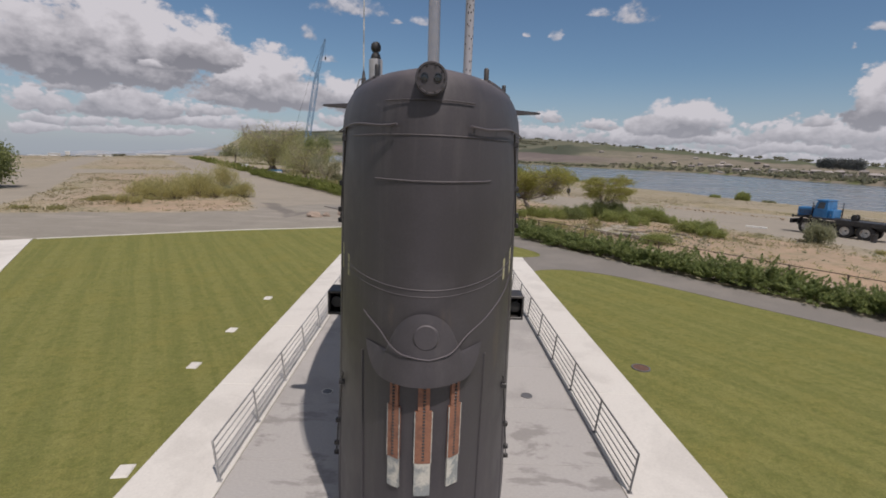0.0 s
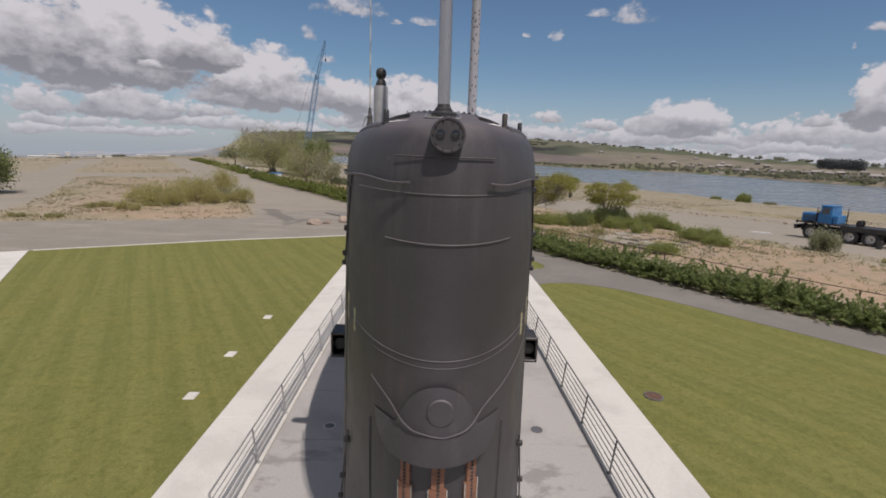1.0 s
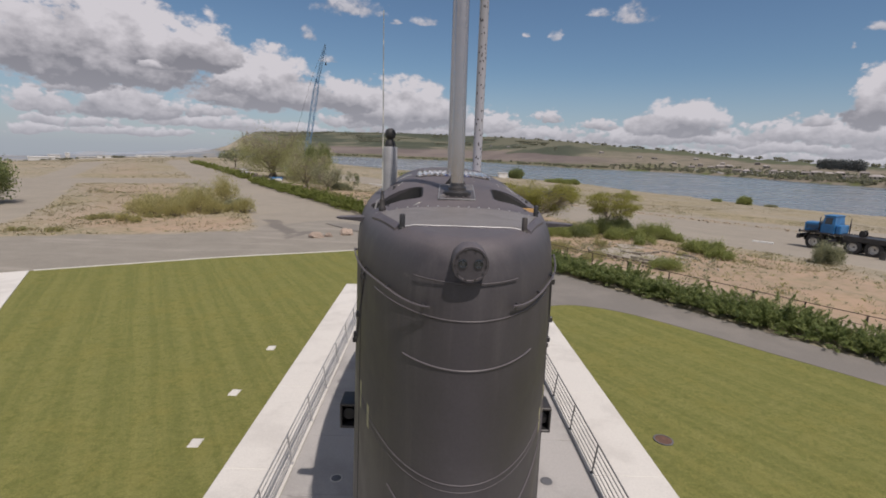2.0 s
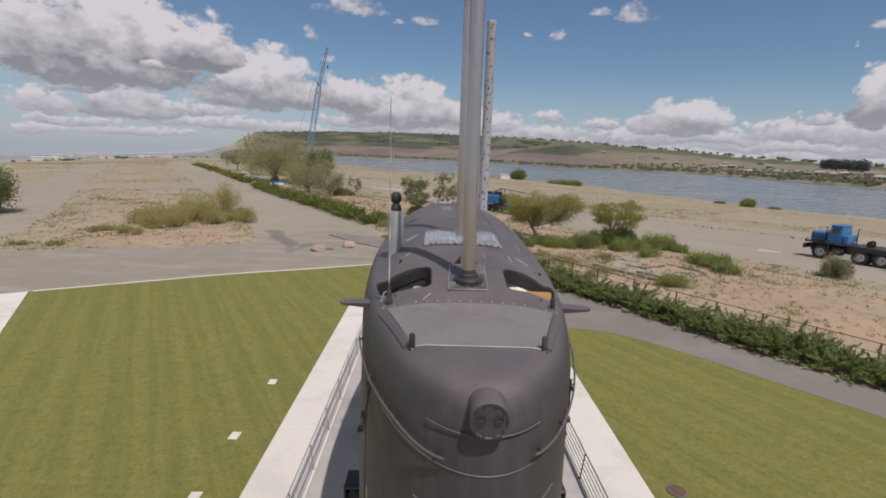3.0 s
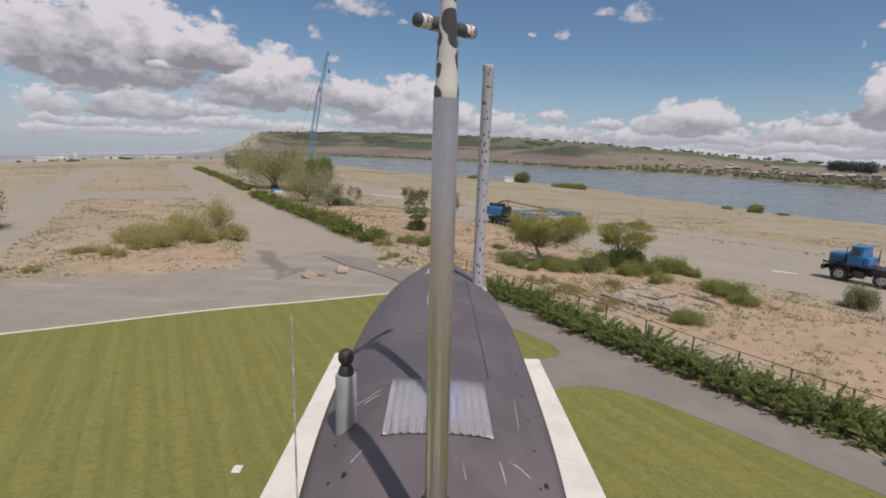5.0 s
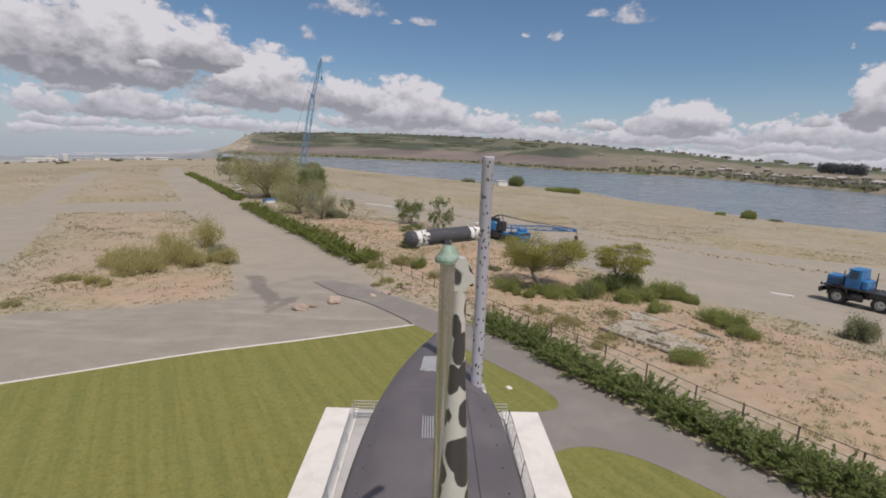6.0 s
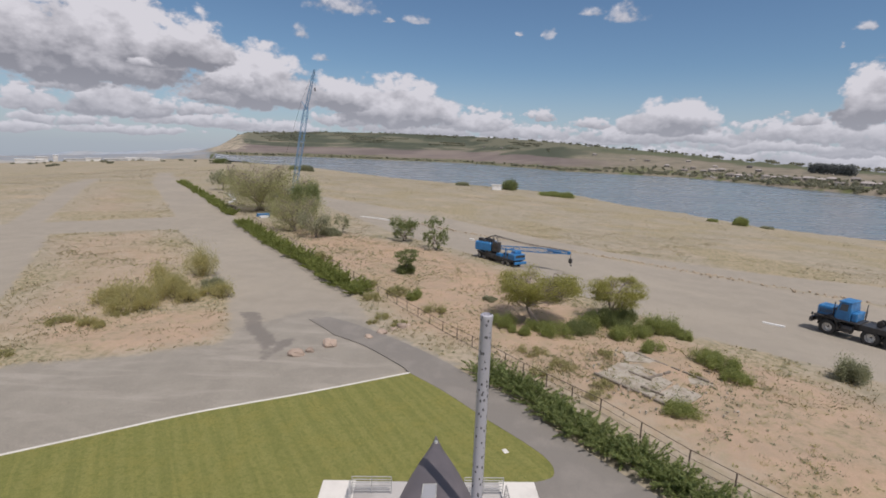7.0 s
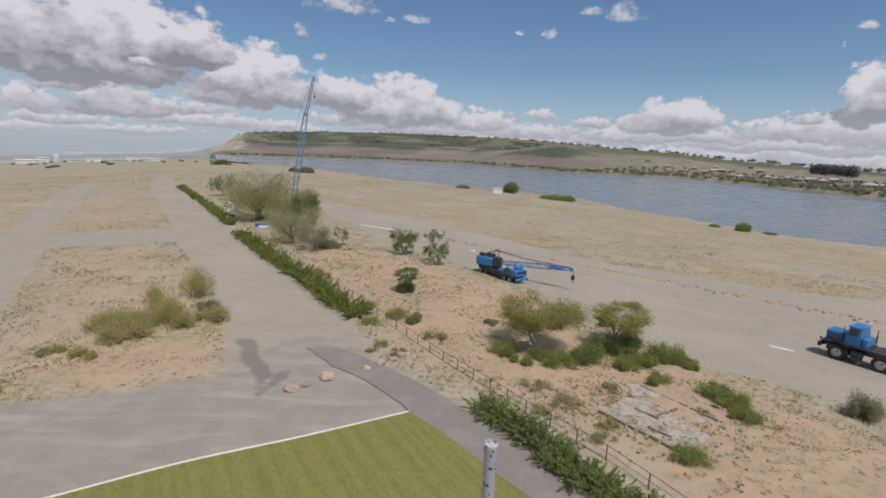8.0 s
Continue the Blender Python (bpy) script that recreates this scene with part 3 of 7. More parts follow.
def mesh_of(name, geo, mat, smooth=35):
    me = bpy.data.meshes.new(name)
    me.from_pydata(geo.v, [], geo.f)
    me.materials.append(mat)
    me.validate()
    if smooth:
        me.shade_smooth()
        me.set_sharp_from_angle(angle=radians(smooth))
    return me


def part(name, geo, mat, parent, label="", smooth=35):
    """One mesh object under a thing or under one of its parts."""
    ob = new(name, mesh_of(name, geo, mat, smooth))
    ob.parent = parent
    return tagged(ob, label)


def thing(name, label, category, at=(0, 0, 0), turn=0.0, group="", kind=""):
    ob = new(name)
    ob.matrix_basis = pose(*at, 0, 0, turn)
    ob.empty_display_size = 0.2
    return tagged(ob, label, category, group, kind)


def solid(name, geo, mat, label, category, at=(0, 0, 0), turn=0.0, group="", kind="", smooth=35):
    ob = new(name, mesh_of(name, geo, mat, smooth))
    ob.matrix_basis = pose(*at, 0, 0, turn)
    return tagged(ob, label, category, group, kind)


def scatter_mesh(name, verts, faces, mat):
    """A mesh of many small faces from arrays."""
    me = bpy.data.meshes.new(name)
    me.vertices.add(len(verts))
    me.vertices.foreach_set("co", np.asarray(verts, dtype=np.float32).ravel())
    k = faces.shape[1]
    me.loops.add(faces.size)
    me.loops.foreach_set("vertex_index", faces.astype(np.int32).ravel())
    me.polygons.add(len(faces))
    me.polygons.foreach_set("loop_start", np.arange(0, faces.size, k, dtype=np.int32))
    me.materials.append(mat)
    me.update(calc_edges=True)
    return me


def leaves(rng, centres, size, long=1.6, drop=0.0, lean=None):
    """Small lance-shaped leaves, one at each centre: arrays of corners and quads."""
    n = len(centres)
    d = rng.normal(size=(n, 3))
    if lean is not None:
        d = d * 0.45 + lean
    d[:, 2] -= drop
    d /= np.linalg.norm(d, axis=1)[:, None] + 1e-9
    q = rng.normal(size=(n, 3))
    q -= d * (q * d).sum(1)[:, None]
    q /= np.linalg.norm(q, axis=1)[:, None] + 1e-9
    s = size * rng.uniform(0.6, 1.3, n)[:, None]
    a, b = d * s * long * 0.5, q * s * 0.5
    corner = np.stack([centres - a, centres + b, centres + a, centres - b], 1).reshape(-1, 3)
    return corner, np.arange(4 * n).reshape(n, 4)


# ------------------------------------------------------------------ the lie of the land
NEAR_SHORE = np.array([(-1500, 2100), (-700, 1300), (-400, 990), (-154, 686), (-38, 499), (55, 408), (105, 347), (116, 272), (131, 244),
                       (141, 197), (168, 166), (260, 85), (420, -60), (900, -400)], float)
RIVER_Z = -9.0


def line_distance(x, y, line):
    """Distance to a line of points, positive on its left-hand side."""
    best = np.full(x.shape, 1e9)
    sign = np.ones(x.shape)
    for (ax, ay), (bx, by) in zip(line[:-1], line[1:]):
        ux, uy = bx - ax, by - ay
        t = np.clip(((x - ax) * ux + (y - ay) * uy) / (ux * ux + uy * uy), 0, 1)
        px, py = x - ax - t * ux, y - ay - t * uy
        d = np.hypot(px, py)
        s = np.where(ux * py - uy * px < 0, 1.0, -1.0)
        closer = d < best
        sign = np.where(closer, s, sign)
        best = np.minimum(best, d)
    return best * sign


def land(x, y):
    """Height of the ground."""
    x, y = np.asarray(x, float), np.asarray(y, float)
    s = line_distance(x, y, NEAR_SHORE)
    bank = RIVER_Z + 0.046 * s
    z = -np.logaddexp(0, -bank / 0.5) * 0.5          # level ground that dips softly to the river
    z = np.maximum(z, RIVER_Z - 6)
    r = np.hypot(x, y)
    bearing = np.degrees(np.arctan2(x, np.maximum(y, 1e-3)))
    w = np.interp(bearing, (-90, -45, -40, -32, -27, -20, -16), (1.3, 1.15, 0.95, 0.58, 0.34, 0.08, 0.0))
    z = z - 0.035 * np.maximum(0, r - 230) * w * np.clip((y + 40) / 60, 0, 1)
    fall = np.clip((x - 28) / 18, 0, 1) * np.clip((110 - r) / 35, 0, 1)
    return z - 0.45 * fall * fall * (3 - 2 * fall) * np.clip((y + 20) / 20, 0, 1)


def land_at(x, y):
    return float(land(np.array([x]), np.array([y]))[0])


def inside(x, y, outline, soft):
    """1 inside a closed outline, 0 outside, with a soft edge that wide."""
    pts = np.array(outline, float)
    hit = np.zeros(x.shape, bool)
    best = np.full(x.shape, 1e9)
    for (ax, ay), (bx, by) in zip(pts, np.roll(pts, -1, 0)):
        with np.errstate(divide="ignore", invalid="ignore"):
            cross = ((ay > y) != (by > y)) & (x < (bx - ax) * (y - ay) / (by - ay + 1e-12) + ax)
        hit ^= cross
        ux, uy = bx - ax, by - ay
        t = np.clip(((x - ax) * ux + (y - ay) * uy) / (ux * ux + uy * uy + 1e-12), 0, 1)
        best = np.minimum(best, np.hypot(x - ax - t * ux, y - ay - t * uy))
    d = np.where(hit, best, -best)
    return np.clip(0.5 + d / (2 * soft), 0, 1)


# edges of the surfaces on the ground, in plan
FRONT_TAR = [(-60, 8), (-24.5, 20.0), (-15, 25.0), (-1, 32.4), (2.5, 34), (-9, 46.5), (-12.5, 47.5), (-17.6, 41), (-18.1, 37), (-25, 34), (-29.5, 32.6), (-46, 27), (-80, 16)]
MAIN_ROAD = [(-1.5, 32), (-8.8, 53), (-42.5, 106.5), (-47.5, 117), (-117, 230), (-170, 330), (-178, 326), (-122, 217), (-59.4, 112.6), (-51.1, 96.2), (-40.9, 81.5), (-21.9, 48.6), (-18, 39.8), (-12, 33)]
CROSS_ROAD = [(-59.4, 113), (-50.8, 95.8), (-69, 86), (-110, 62), (-118, 72), (-79, 99)]
LEFT_ROAD = [(-47, 50.5), (-69, 86.5), (-80, 99.5), (-133, 193), (-165, 250), (-171, 248), (-140, 190), (-76, 82), (-52, 44), (-44, 30), (-38, 30), (-41, 38)]
YARD = [(-60, 190), (-41, 170), (-20, 130), (-6, 103), (8, 84), (15.8, 71.2), (21, 56), (25, 49), (26.3, 43.5), (31.6, 39.8), (36.3, 36.4), (47.5, 24), (64, 3), (92, -20), (120, 10), (92, 62), (79, 76), (58.5, 83.5), (38.7, 97), (5, 145), (-24, 171), (-40, 184)]
BERM = [(5.6, 114.7), (33.2, 89.7), (48.7, 77.4), (64.7, 61.5), (84, 44), (85, 45.3), (65.8, 63), (49.6, 78.8), (33.9, 91.2), (5.8, 116.4), (-16, 140), (-17, 139)]
LOT_EARTH = [(-18.4, 37.4), (-24.5, 34.6), (-29.2, 33.2), (-34, 36), (-36, 42), (-28, 46), (-20, 47)]
LOT_EARTH_3 = [(-18.6, 38), (-30, 32.6), (-41, 34), (-46, 51), (-69, 85), (-52, 94), (-41.5, 80), (-22.5, 48)]
LOT_EARTH_2 = [(-62, 112), (-84, 104), (-128, 190), (-124, 208)]
RIGHT_EARTH = [(-8, 56), (-2, 42), (5, 36.5), (14, 26), (24, 8), (40, 6), (33, 34), (26, 42), (20, 55), (12, 72), (2, 86), (-16, 100), (-38, 110)]
STAINS = [[(-19.6, 45.7), (-17.9, 46.1), (-16.5, 44.1), (-16.0, 41.9), (-14.3, 39.9), (-13.3, 37.6), (-13.0, 35.1), (-13.2, 33.4), (-14.0, 35.1), (-14.6, 37.6), (-16.5, 39.8), (-17.9, 42.6)], [(-13.6, 38.0), (-12.1, 39.1), (-11.6, 38.2), (-12.1, 36.5), (-12.6, 35.1), (-13.2, 35.6)]]


def curve_points(pts, per=6):
    """A smooth line through points in plan."""
    out, n = [], len(pts)
    for i in range(n - 1):
        p0, p1, p2, p3 = (np.array(pts[max(0, min(n - 1, i + k))], float) for k in (-1, 0, 1, 2))
        for j in range(per):
            t = j / per
            out.append(tuple(0.5 * (2 * p1 + (p2 - p0) * t + (2 * p0 - 5 * p1 + 4 * p2 - p3) * t * t + (3 * p1 - p0 - 3 * p2 + p3) * t ** 3)))
    return out + [tuple(pts[-1])]


# lawns and the paths between them
KERB_LINE = curve_points([(-24.6, 20.3), (-20.5, 22.6), (-15.0, 25.7), (-8.5, 28.6), (-1.3, 32.1)], 8)
PATH_INNER = curve_points([(-1.3, 32.1), (1.2, 29.3), (3.9, 25.6), (6.2, 22.6), (7.05, 21.0), (6.9, 19.8), (5.72, 19.3)], 6)
RIGHT_EDGE = curve_points([(5.72, 15.75), (6.6, 16.2), (8.0, 16.25), (10.0, 15.2), (12.2, 12.9), (14.2, 10.4), (17.0, 6.9), (20.5, 1.5), (25, -8)], 6)
PATH_OUTER = curve_points([(-8.7, 39.9), (-5.4, 37.3), (-1.8, 33.1)], 4)
path_outline = [(5.72, 15.72), (5.72, 19.32)] + PATH_INNER[::-1][1:] + PATH_OUTER[::-1] + [(-9.6, 41.2), (-11.9, 43.9), (-10.0, 44.8), (-6.8, 42.6), (-3.2, 39.4), (-0.4, 36.6), (1.6, 34.3), (3.6, 31.6), (6.8, 27.6), (8.2, 24.2), (11.4, 19.2), (14.9, 14.2), (18.4, 9.4), (22.5, 3.5), (28, -8)] + RIGHT_EDGE[::-1]


def spread(lo, hi, fine_lo, fine_hi, step, growth=1.12):
    """Even steps in the middle that widen outwards."""
    mid = list(np.arange(fine_lo, fine_hi + step / 2, step))
    d, p = step, mid[-1]
    while p < hi:
        d *= growth
        p += d
        mid.append(p)
    d, p = step, mid[0]
    while p > lo:
        d *= growth
        p -= d
        mid.insert(0, p)
    return np.array(mid)


def build_ground():
    xs = spread(-3400, 2600, -70, 75, 0.55, 1.05)
    ys = spread(-900, 4200, 6, 125, 0.55, 1.045)
    gx, gy = np.meshgrid(xs, ys)
    x, y = gx.ravel(), gy.ravel()
    z = land(x, y)
    rough = np.array([noise.fractal(Vector((a * 0.22, b * 0.22, 0)), 1.0, 2.0, 3) for a, b in zip(x, y)])
    levels = {"gravel": np.zeros_like(x), "tar": inside(x, y, FRONT_TAR, 1.2), "earth": np.zeros_like(x), "weeds": np.zeros_like(x), "stain": np.zeros_like(x)}
    for outline, soft in ((MAIN_ROAD, 1.5), (CROSS_ROAD, 1.6), (LEFT_ROAD, 1.6), (YARD, 2.5)):
        levels["gravel"] = np.maximum(levels["gravel"], inside(x, y, outline, soft))
    berm = inside(x, y, BERM, 1.0)
    levels["gravel"] *= 1 - 0.85 * berm
    for outline, soft in ((LOT_EARTH, 2.5), (RIGHT_EARTH, 4.0), (LOT_EARTH_2, 12.0), (LOT_EARTH_3, 5.0)):
        levels["earth"] = np.maximum(levels["earth"], inside(x, y, outline, soft) * (0.85 if outline in (LOT_EARTH, RIGHT_EARTH) else 0.55))
    for outline in STAINS:
        levels["stain"] = np.maximum(levels["stain"], inside(x, y, outline, 0.6))
    weeds = np.array([noise.fractal(Vector((a * 0.05, b * 0.05, 7)), 1.0, 2.0, 3) for a, b in zip(x, y)])
    levels["weeds"] = np.clip(0.40 + weeds * 0.9, 0, 0.8) * (1 - levels["earth"] * 0.6)
    hard = np.maximum(np.maximum(levels["gravel"], levels["tar"]), np.clip(2.5 * inside(x, y, path_outline, 1.2), 0, 1))
    apart = np.clip((np.hypot(np.maximum(np.abs(x) - 6, 0), np.maximum(np.abs(y - 5) - 15, 0)) - 8) / 15, 0, 1)
    lawn_side = np.clip((line_distance(x, y, np.array([(-80, -6), (-24.5, 19), (-1, 32), (12, 18.5), (24, 3), (40, -30)], float)) + 0.0) / 3, -1, 1)
    out = np.clip(-lawn_side, 0, 1)
    z = z + (rough * 0.16 + 0.10) * (1 - hard) * out * apart + berm * 0.25 - 0.06 * (1 - out)
    verts = np.stack([x, y, z], 1)
    nx, ny = len(xs), len(ys)
    i = (np.arange(ny - 1)[:, None] * nx + np.arange(nx - 1)[None, :]).ravel()
    faces = np.stack([i, i + 1, i + 1 + nx, i + nx], 1)
    me = scatter_mesh("ground", verts, faces, M_GROUND)
    me.shade_smooth()
    for key, value in levels.items():
        me.attributes.new(key, "FLOAT", "POINT").data.foreach_set("value", value.astype(np.float32))
    return tagged(new("ground", me), "dry grass and bare earth with gravel tracks and worn asphalt", "ground", kind="structure")


build_ground()


def flat_sheet(name, outline, z, mat, label, category, thick=0.05):
    g = Geo().slab(outline, z - thick, z)
    return tagged(new(name, mesh_of(name, g, mat, 0)), label, category, kind="structure")


lawn_left = [(-5.36, 19.33), (-5.36, -30), (-46, -30), (-34, -2)] + [(-24.75, 20.2)] + KERB_LINE[1:-1] + PATH_INNER[:-1] + [(5.7, 19.33)]
flat_sheet("lawn_left", lawn_left[::-1], 0.0, M_LAWN, "mown green lawn with faint mowing stripes", "lawn")
flat_sheet("lawn_right", [(5.76, -30)] + [(25, -30)] + RIGHT_EDGE[::-1], 0.0, M_LAWN, "mown green lawn with faint mowing stripes", "lawn")
flat_sheet("asphalt_path", path_outline[::-1], 0.012, M_PATH, "dark grey asphalt footpath curving past the lawns", "path")


def kerb_strip(points, width, z0, z1):
    """A narrow concrete strip along a line in plan."""
    g = Geo()
    pts = [Vector((*p, 0)) for p in points]
    left, right = [], []
    for i, p in enumerate(pts):
        d = (pts[min(i + 1, len(pts) - 1)] - pts[max(i - 1, 0)]).normalized()
        n = Vector((-d.y, d.x, 0)) * width / 2
        left.append(p + n)
        right.append(p - n)
    n = len(pts)
    verts = [(*p.xy, z) for z in (z0, z1) for p in left + right]
    faces = []
    for i in range(n - 1):
        a, b, c, d = i, i + 1, n + i + 1, n + i
        faces += [(a + 2 * n, d + 2 * n, c + 2 * n, b + 2 * n), (a, b, b + 2 * n, a + 2 * n), (d, d + 2 * n, c + 2 * n, c)]
    faces += [(0, 2 * n, 3 * n, n), (n - 1, 2 * n - 1, 4 * n - 1, 3 * n - 1)]
    return g.add(verts, faces)


edging = new("lawn_edging", mesh_of("lawn_edging", kerb_strip(KERB_LINE, 0.16, -0.05, 0.035), M_WHITE, 0))
tagged(edging, "narrow pale concrete edging between lawn and asphalt", "kerb", kind="structure")

# concrete apron: one grey floor and two raised pale walks, cast in bays
deck = thing("apron", "grey concrete apron round the submarine sail, cast in bays", "pavement", kind="structure")
walk_left = thing("walkway_left", "pale concrete walk along the apron", "pavement", kind="structure")
walk_right = thing("walkway_right", "pale concrete walk along the apron", "pavement", kind="structure")
DECK_X0, DECK_X1 = -3.64, 3.84
bay_edges = [-20, -16.4, -12.8, -9.2, -5.6, -2.9, -1.25, 1.0, 3.4, 5.8, 8.2, 10.6, 13.0, 15.4, 17.8, 19.3]
for a, b in zip(bay_edges[:-1], bay_edges[1:]):
    for x0, x1 in ((DECK_X0, 0.05), (0.05, DECK_X1)):
        stained = abs(a + 1.25) < 0.1 or abs(a + 2.9) < 0.1
        part("bay", Geo().box(x0 + 0.006, a + 0.006, -0.15, x1 - 0.006, b - 0.006, 0.0, 0.006), M_STAINED if stained else M_DECK, deck)
part("joint_bed", Geo().box(DECK_X0, -20, -0.2, DECK_X1, 19.3, -0.012, 0.001), M_DECK, deck)
for parent, x0, x1 in ((walk_left, -5.36, DECK_X0), (walk_right, DECK_X1, 5.76)):
    for k in range(9):
        a, b = -20 + k * 4.37, -20 + (k + 1) * 4.37
        part("slab", Geo().box(x0 + 0.004, a + 0.004, -0.2, x1 - 0.004, b - 0.004, 0.02, 0.012), M_WHITE, parent)
    part("joint_bed", Geo().box(x0 + 0.02, -19.9, -0.2, x1 - 0.02, 19.2, 0.005, 0.001), M_DECK, parent)
side = thing("side_walk", "pale concrete walk at the lawn's corner", "pavement", kind="structure")
for k in range(8):
    a = Vector((-24.75 + k * 1.9, 20.15 - k * 3.1, 0))
    d = Vector((1.9, -3.1, 0)).normalized()
    nrm = Vector((d.y, -d.x, 0))
    if nrm.x > 0:
        nrm = -nrm
    b = a + d * 3.62
    g = Geo().slab([tuple((a + nrm * 3.2).xy), tuple((b + nrm * 3.2).xy), tuple(b.xy), tuple(a.xy)], -0.1, 0.03)
    part("slab", g, M_WHITE, side, smooth=0)


# ------------------------------------------------------------------ river and far country
def bearing_ring(table, az, column):
    return np.interp(az, [r[0] for r in table], [r[column] for r in table])


FAR_BANK = (  # bearing, far shore distance, height of the skyline in degrees
    (-40, 2300, -1.50), (-33, 2300, -1.22), (-27.5, 2100, -0.95), (-25.1, 1880, -0.72), (-22.6, 1690, -0.02), (-21.6, 1610, 0.58), (-20.7, 1550, 1.19), (-19.6, 1600, 1.54), (-12.5, 1660, 1.93), (-5, 1580, 2.13), (1.5, 1520, 2.12),
    (5, 1480, 2.08), (9.3, 1260, 2.0), (15.6, 1020, 1.69), (21.7, 990, 1.26), (27.3, 975, 0.96), (32.5, 860, 0.45), (37.2, 745, 0.20), (44.0, 650, -0.15), (60, 520, -0.1), (85, 430, 0.2))


def far_height(az, t):
    """Ground height of the far side at bearing az, t from 0 at the shore to 1 at the skyline."""
    crest = 16 + bearing_ring(FAR_BANK, az, 1) * 1.75 * np.tan(np.radians(bearing_ring(FAR_BANK, az, 2)))
    dip = np.interp(az, (-40, -27, -22), (1.0, 1.0, 0.0))
    plain = 16 - bearing_ring(FAR_BANK, az, 1) * (1 + 0.75 * t) * np.tan(np.radians(np.interp(az, (-40, -27), (1.9, 1.2))))
    low = (RIVER_Z + 1.5 + 5.0 * np.clip(t / 0.12, 0, 1)) * (1 - dip) + plain * dip
    rise = np.clip((t - 0.10) / 0.90, 0, 1)
    shape = 0.30 * rise + 0.70 * rise ** 1.5
    return low + np.maximum(crest - low, 1.0) * shape


def far_place(az, t):
    d = bearing_ring(FAR_BANK, az, 1) * (1 + 0.75 * t)
    a = math.radians(az)
    return Vector((d * math.sin(a), d * math.cos(a), float(far_height(az, t))))


def build_far():
    az = np.arange(-62, 85.1, 0.25)
    ts = np.concatenate([[-0.02], np.linspace(0, 1, 34), [1.05, 1.3]])
    verts, climb, bear = [], [], []
    for t in ts:
        d = bearing_ring(FAR_BANK, az, 1) * (1 + 0.75 * t)
        z = far_height(az, np.full(az.shape, np.clip(t, 0, 1)))
        if t < 0:
            z = z - np.interp(az, (-26, -22), (45.0, 3.0))
        if t > 1:
            z = z - (t - 1) * 120
        else:
            bumps = np.array([noise.fractal(Vector((a * 0.9, float(t) * 5, 3)), 1.0, 2.0, 4) for a in az])
            z = z + bumps * np.clip(t, 0, 1) * 3.0
        a = np.radians(az)
        verts.append(np.stack([d * np.sin(a), d * np.cos(a), z], 1))
        climb.append(np.full(az.shape, t))
        bear.append(az)
    n, m = len(az), len(ts)
    i = (np.arange(m - 1)[:, None] * n + np.arange(n - 1)[None, :]).ravel()
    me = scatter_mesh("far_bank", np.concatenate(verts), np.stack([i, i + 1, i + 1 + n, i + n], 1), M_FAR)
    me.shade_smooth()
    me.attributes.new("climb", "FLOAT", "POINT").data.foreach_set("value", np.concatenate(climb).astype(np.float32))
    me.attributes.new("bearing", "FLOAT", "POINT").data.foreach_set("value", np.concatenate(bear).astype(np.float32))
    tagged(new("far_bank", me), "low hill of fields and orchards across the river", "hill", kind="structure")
    # river
    edge = []
    for a in np.arange(-23, 85.1, 1.0):
        d = float(bearing_ring(FAR_BANK, a, 1)) * 1.03
        edge.append((d * math.sin(math.radians(a)), d * math.cos(math.radians(a))))
    near = [(x - 14, y - 14) for x, y in NEAR_SHORE[2:]]
    outline = near + edge[::-1]
    g = Geo().add([(x, y, RIVER_Z) for x, y in outline], [tuple(range(len(outline)))])
    me = mesh_of("river", g, M_WATER, 0)
    bm = bmesh.new()
    bm.from_mesh(me)
    bmesh.ops.triangulate(bm, faces=bm.faces[:])
    for f in bm.faces:
        if f.normal.z < 0:
            f.normal_flip()
    bm.to_mesh(me)
    bm.free()
    tagged(new("river", me), "broad blue river with wind-rippled water", "river", kind="structure")
    # pale ranges on the horizon
    az = np.arange(-75, 12, 0.5)
    top = np.interp(az, (-75, -50, -40, -33, -29, -25, -20, 12), (-2.4, -1.95, -1.45, -0.95, -0.70, -0.42, -0.3, 0.3))
    top = top + np.array([noise.fractal(Vector((a * 0.3, 0, 5)), 1.0, 2.0, 4) for a in az]) * 0.16
    verts = []
    for k, (d, f) in enumerate(((3900, None), (4600, 0.0), (4800, -0.4))):
        a = np.radians(az)
        z = 16 + d * np.tan(np.radians(top + (f or 0))) if f is not None else np.full(az.shape, -190.0)
        verts.append(np.stack([d * np.sin(a), d * np.cos(a), z], 1))
    n = len(az)
    i = (np.arange(2)[:, None] * n + np.arange(n - 1)[None, :]).ravel()
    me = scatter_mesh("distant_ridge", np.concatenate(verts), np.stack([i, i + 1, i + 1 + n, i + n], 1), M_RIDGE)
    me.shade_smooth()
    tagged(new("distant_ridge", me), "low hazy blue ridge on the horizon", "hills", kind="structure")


build_far()

from mathutils.bvhtree import BVHTree

# ------------------------------------------------------------------ the submarine sail
NOSE, TAIL, TOP = -4.65, 12.4, 7.2
# rise of the crowned top above its shoulder, along the sail
CROWN_Y = (-4.4, -3.6, -2.5, -2.0, -1.3, -0.3, 1.0, 5.0, 8.0, 10.5, 12.2)
CROWN_Z = (0.0, 0.0, 0.06, 0.17, 0.31, 0.40, 0.45, 0.44, 0.30, 0.14, 0.0)


def half_width(y, z=7.0):
    """Half the sail's breadth at y along it and z up."""
    if y < 3:
        w = 1.78 * max(0.0, 1 - ((3 - y) / 7.65) ** 2.3) ** 0.5
    else:
        w = 1.78 * max(0.0, 1 - ((y - 3) / 9.4) ** 2.58)
    return w * (1 + 0.08 * (1 - z / 7.2))


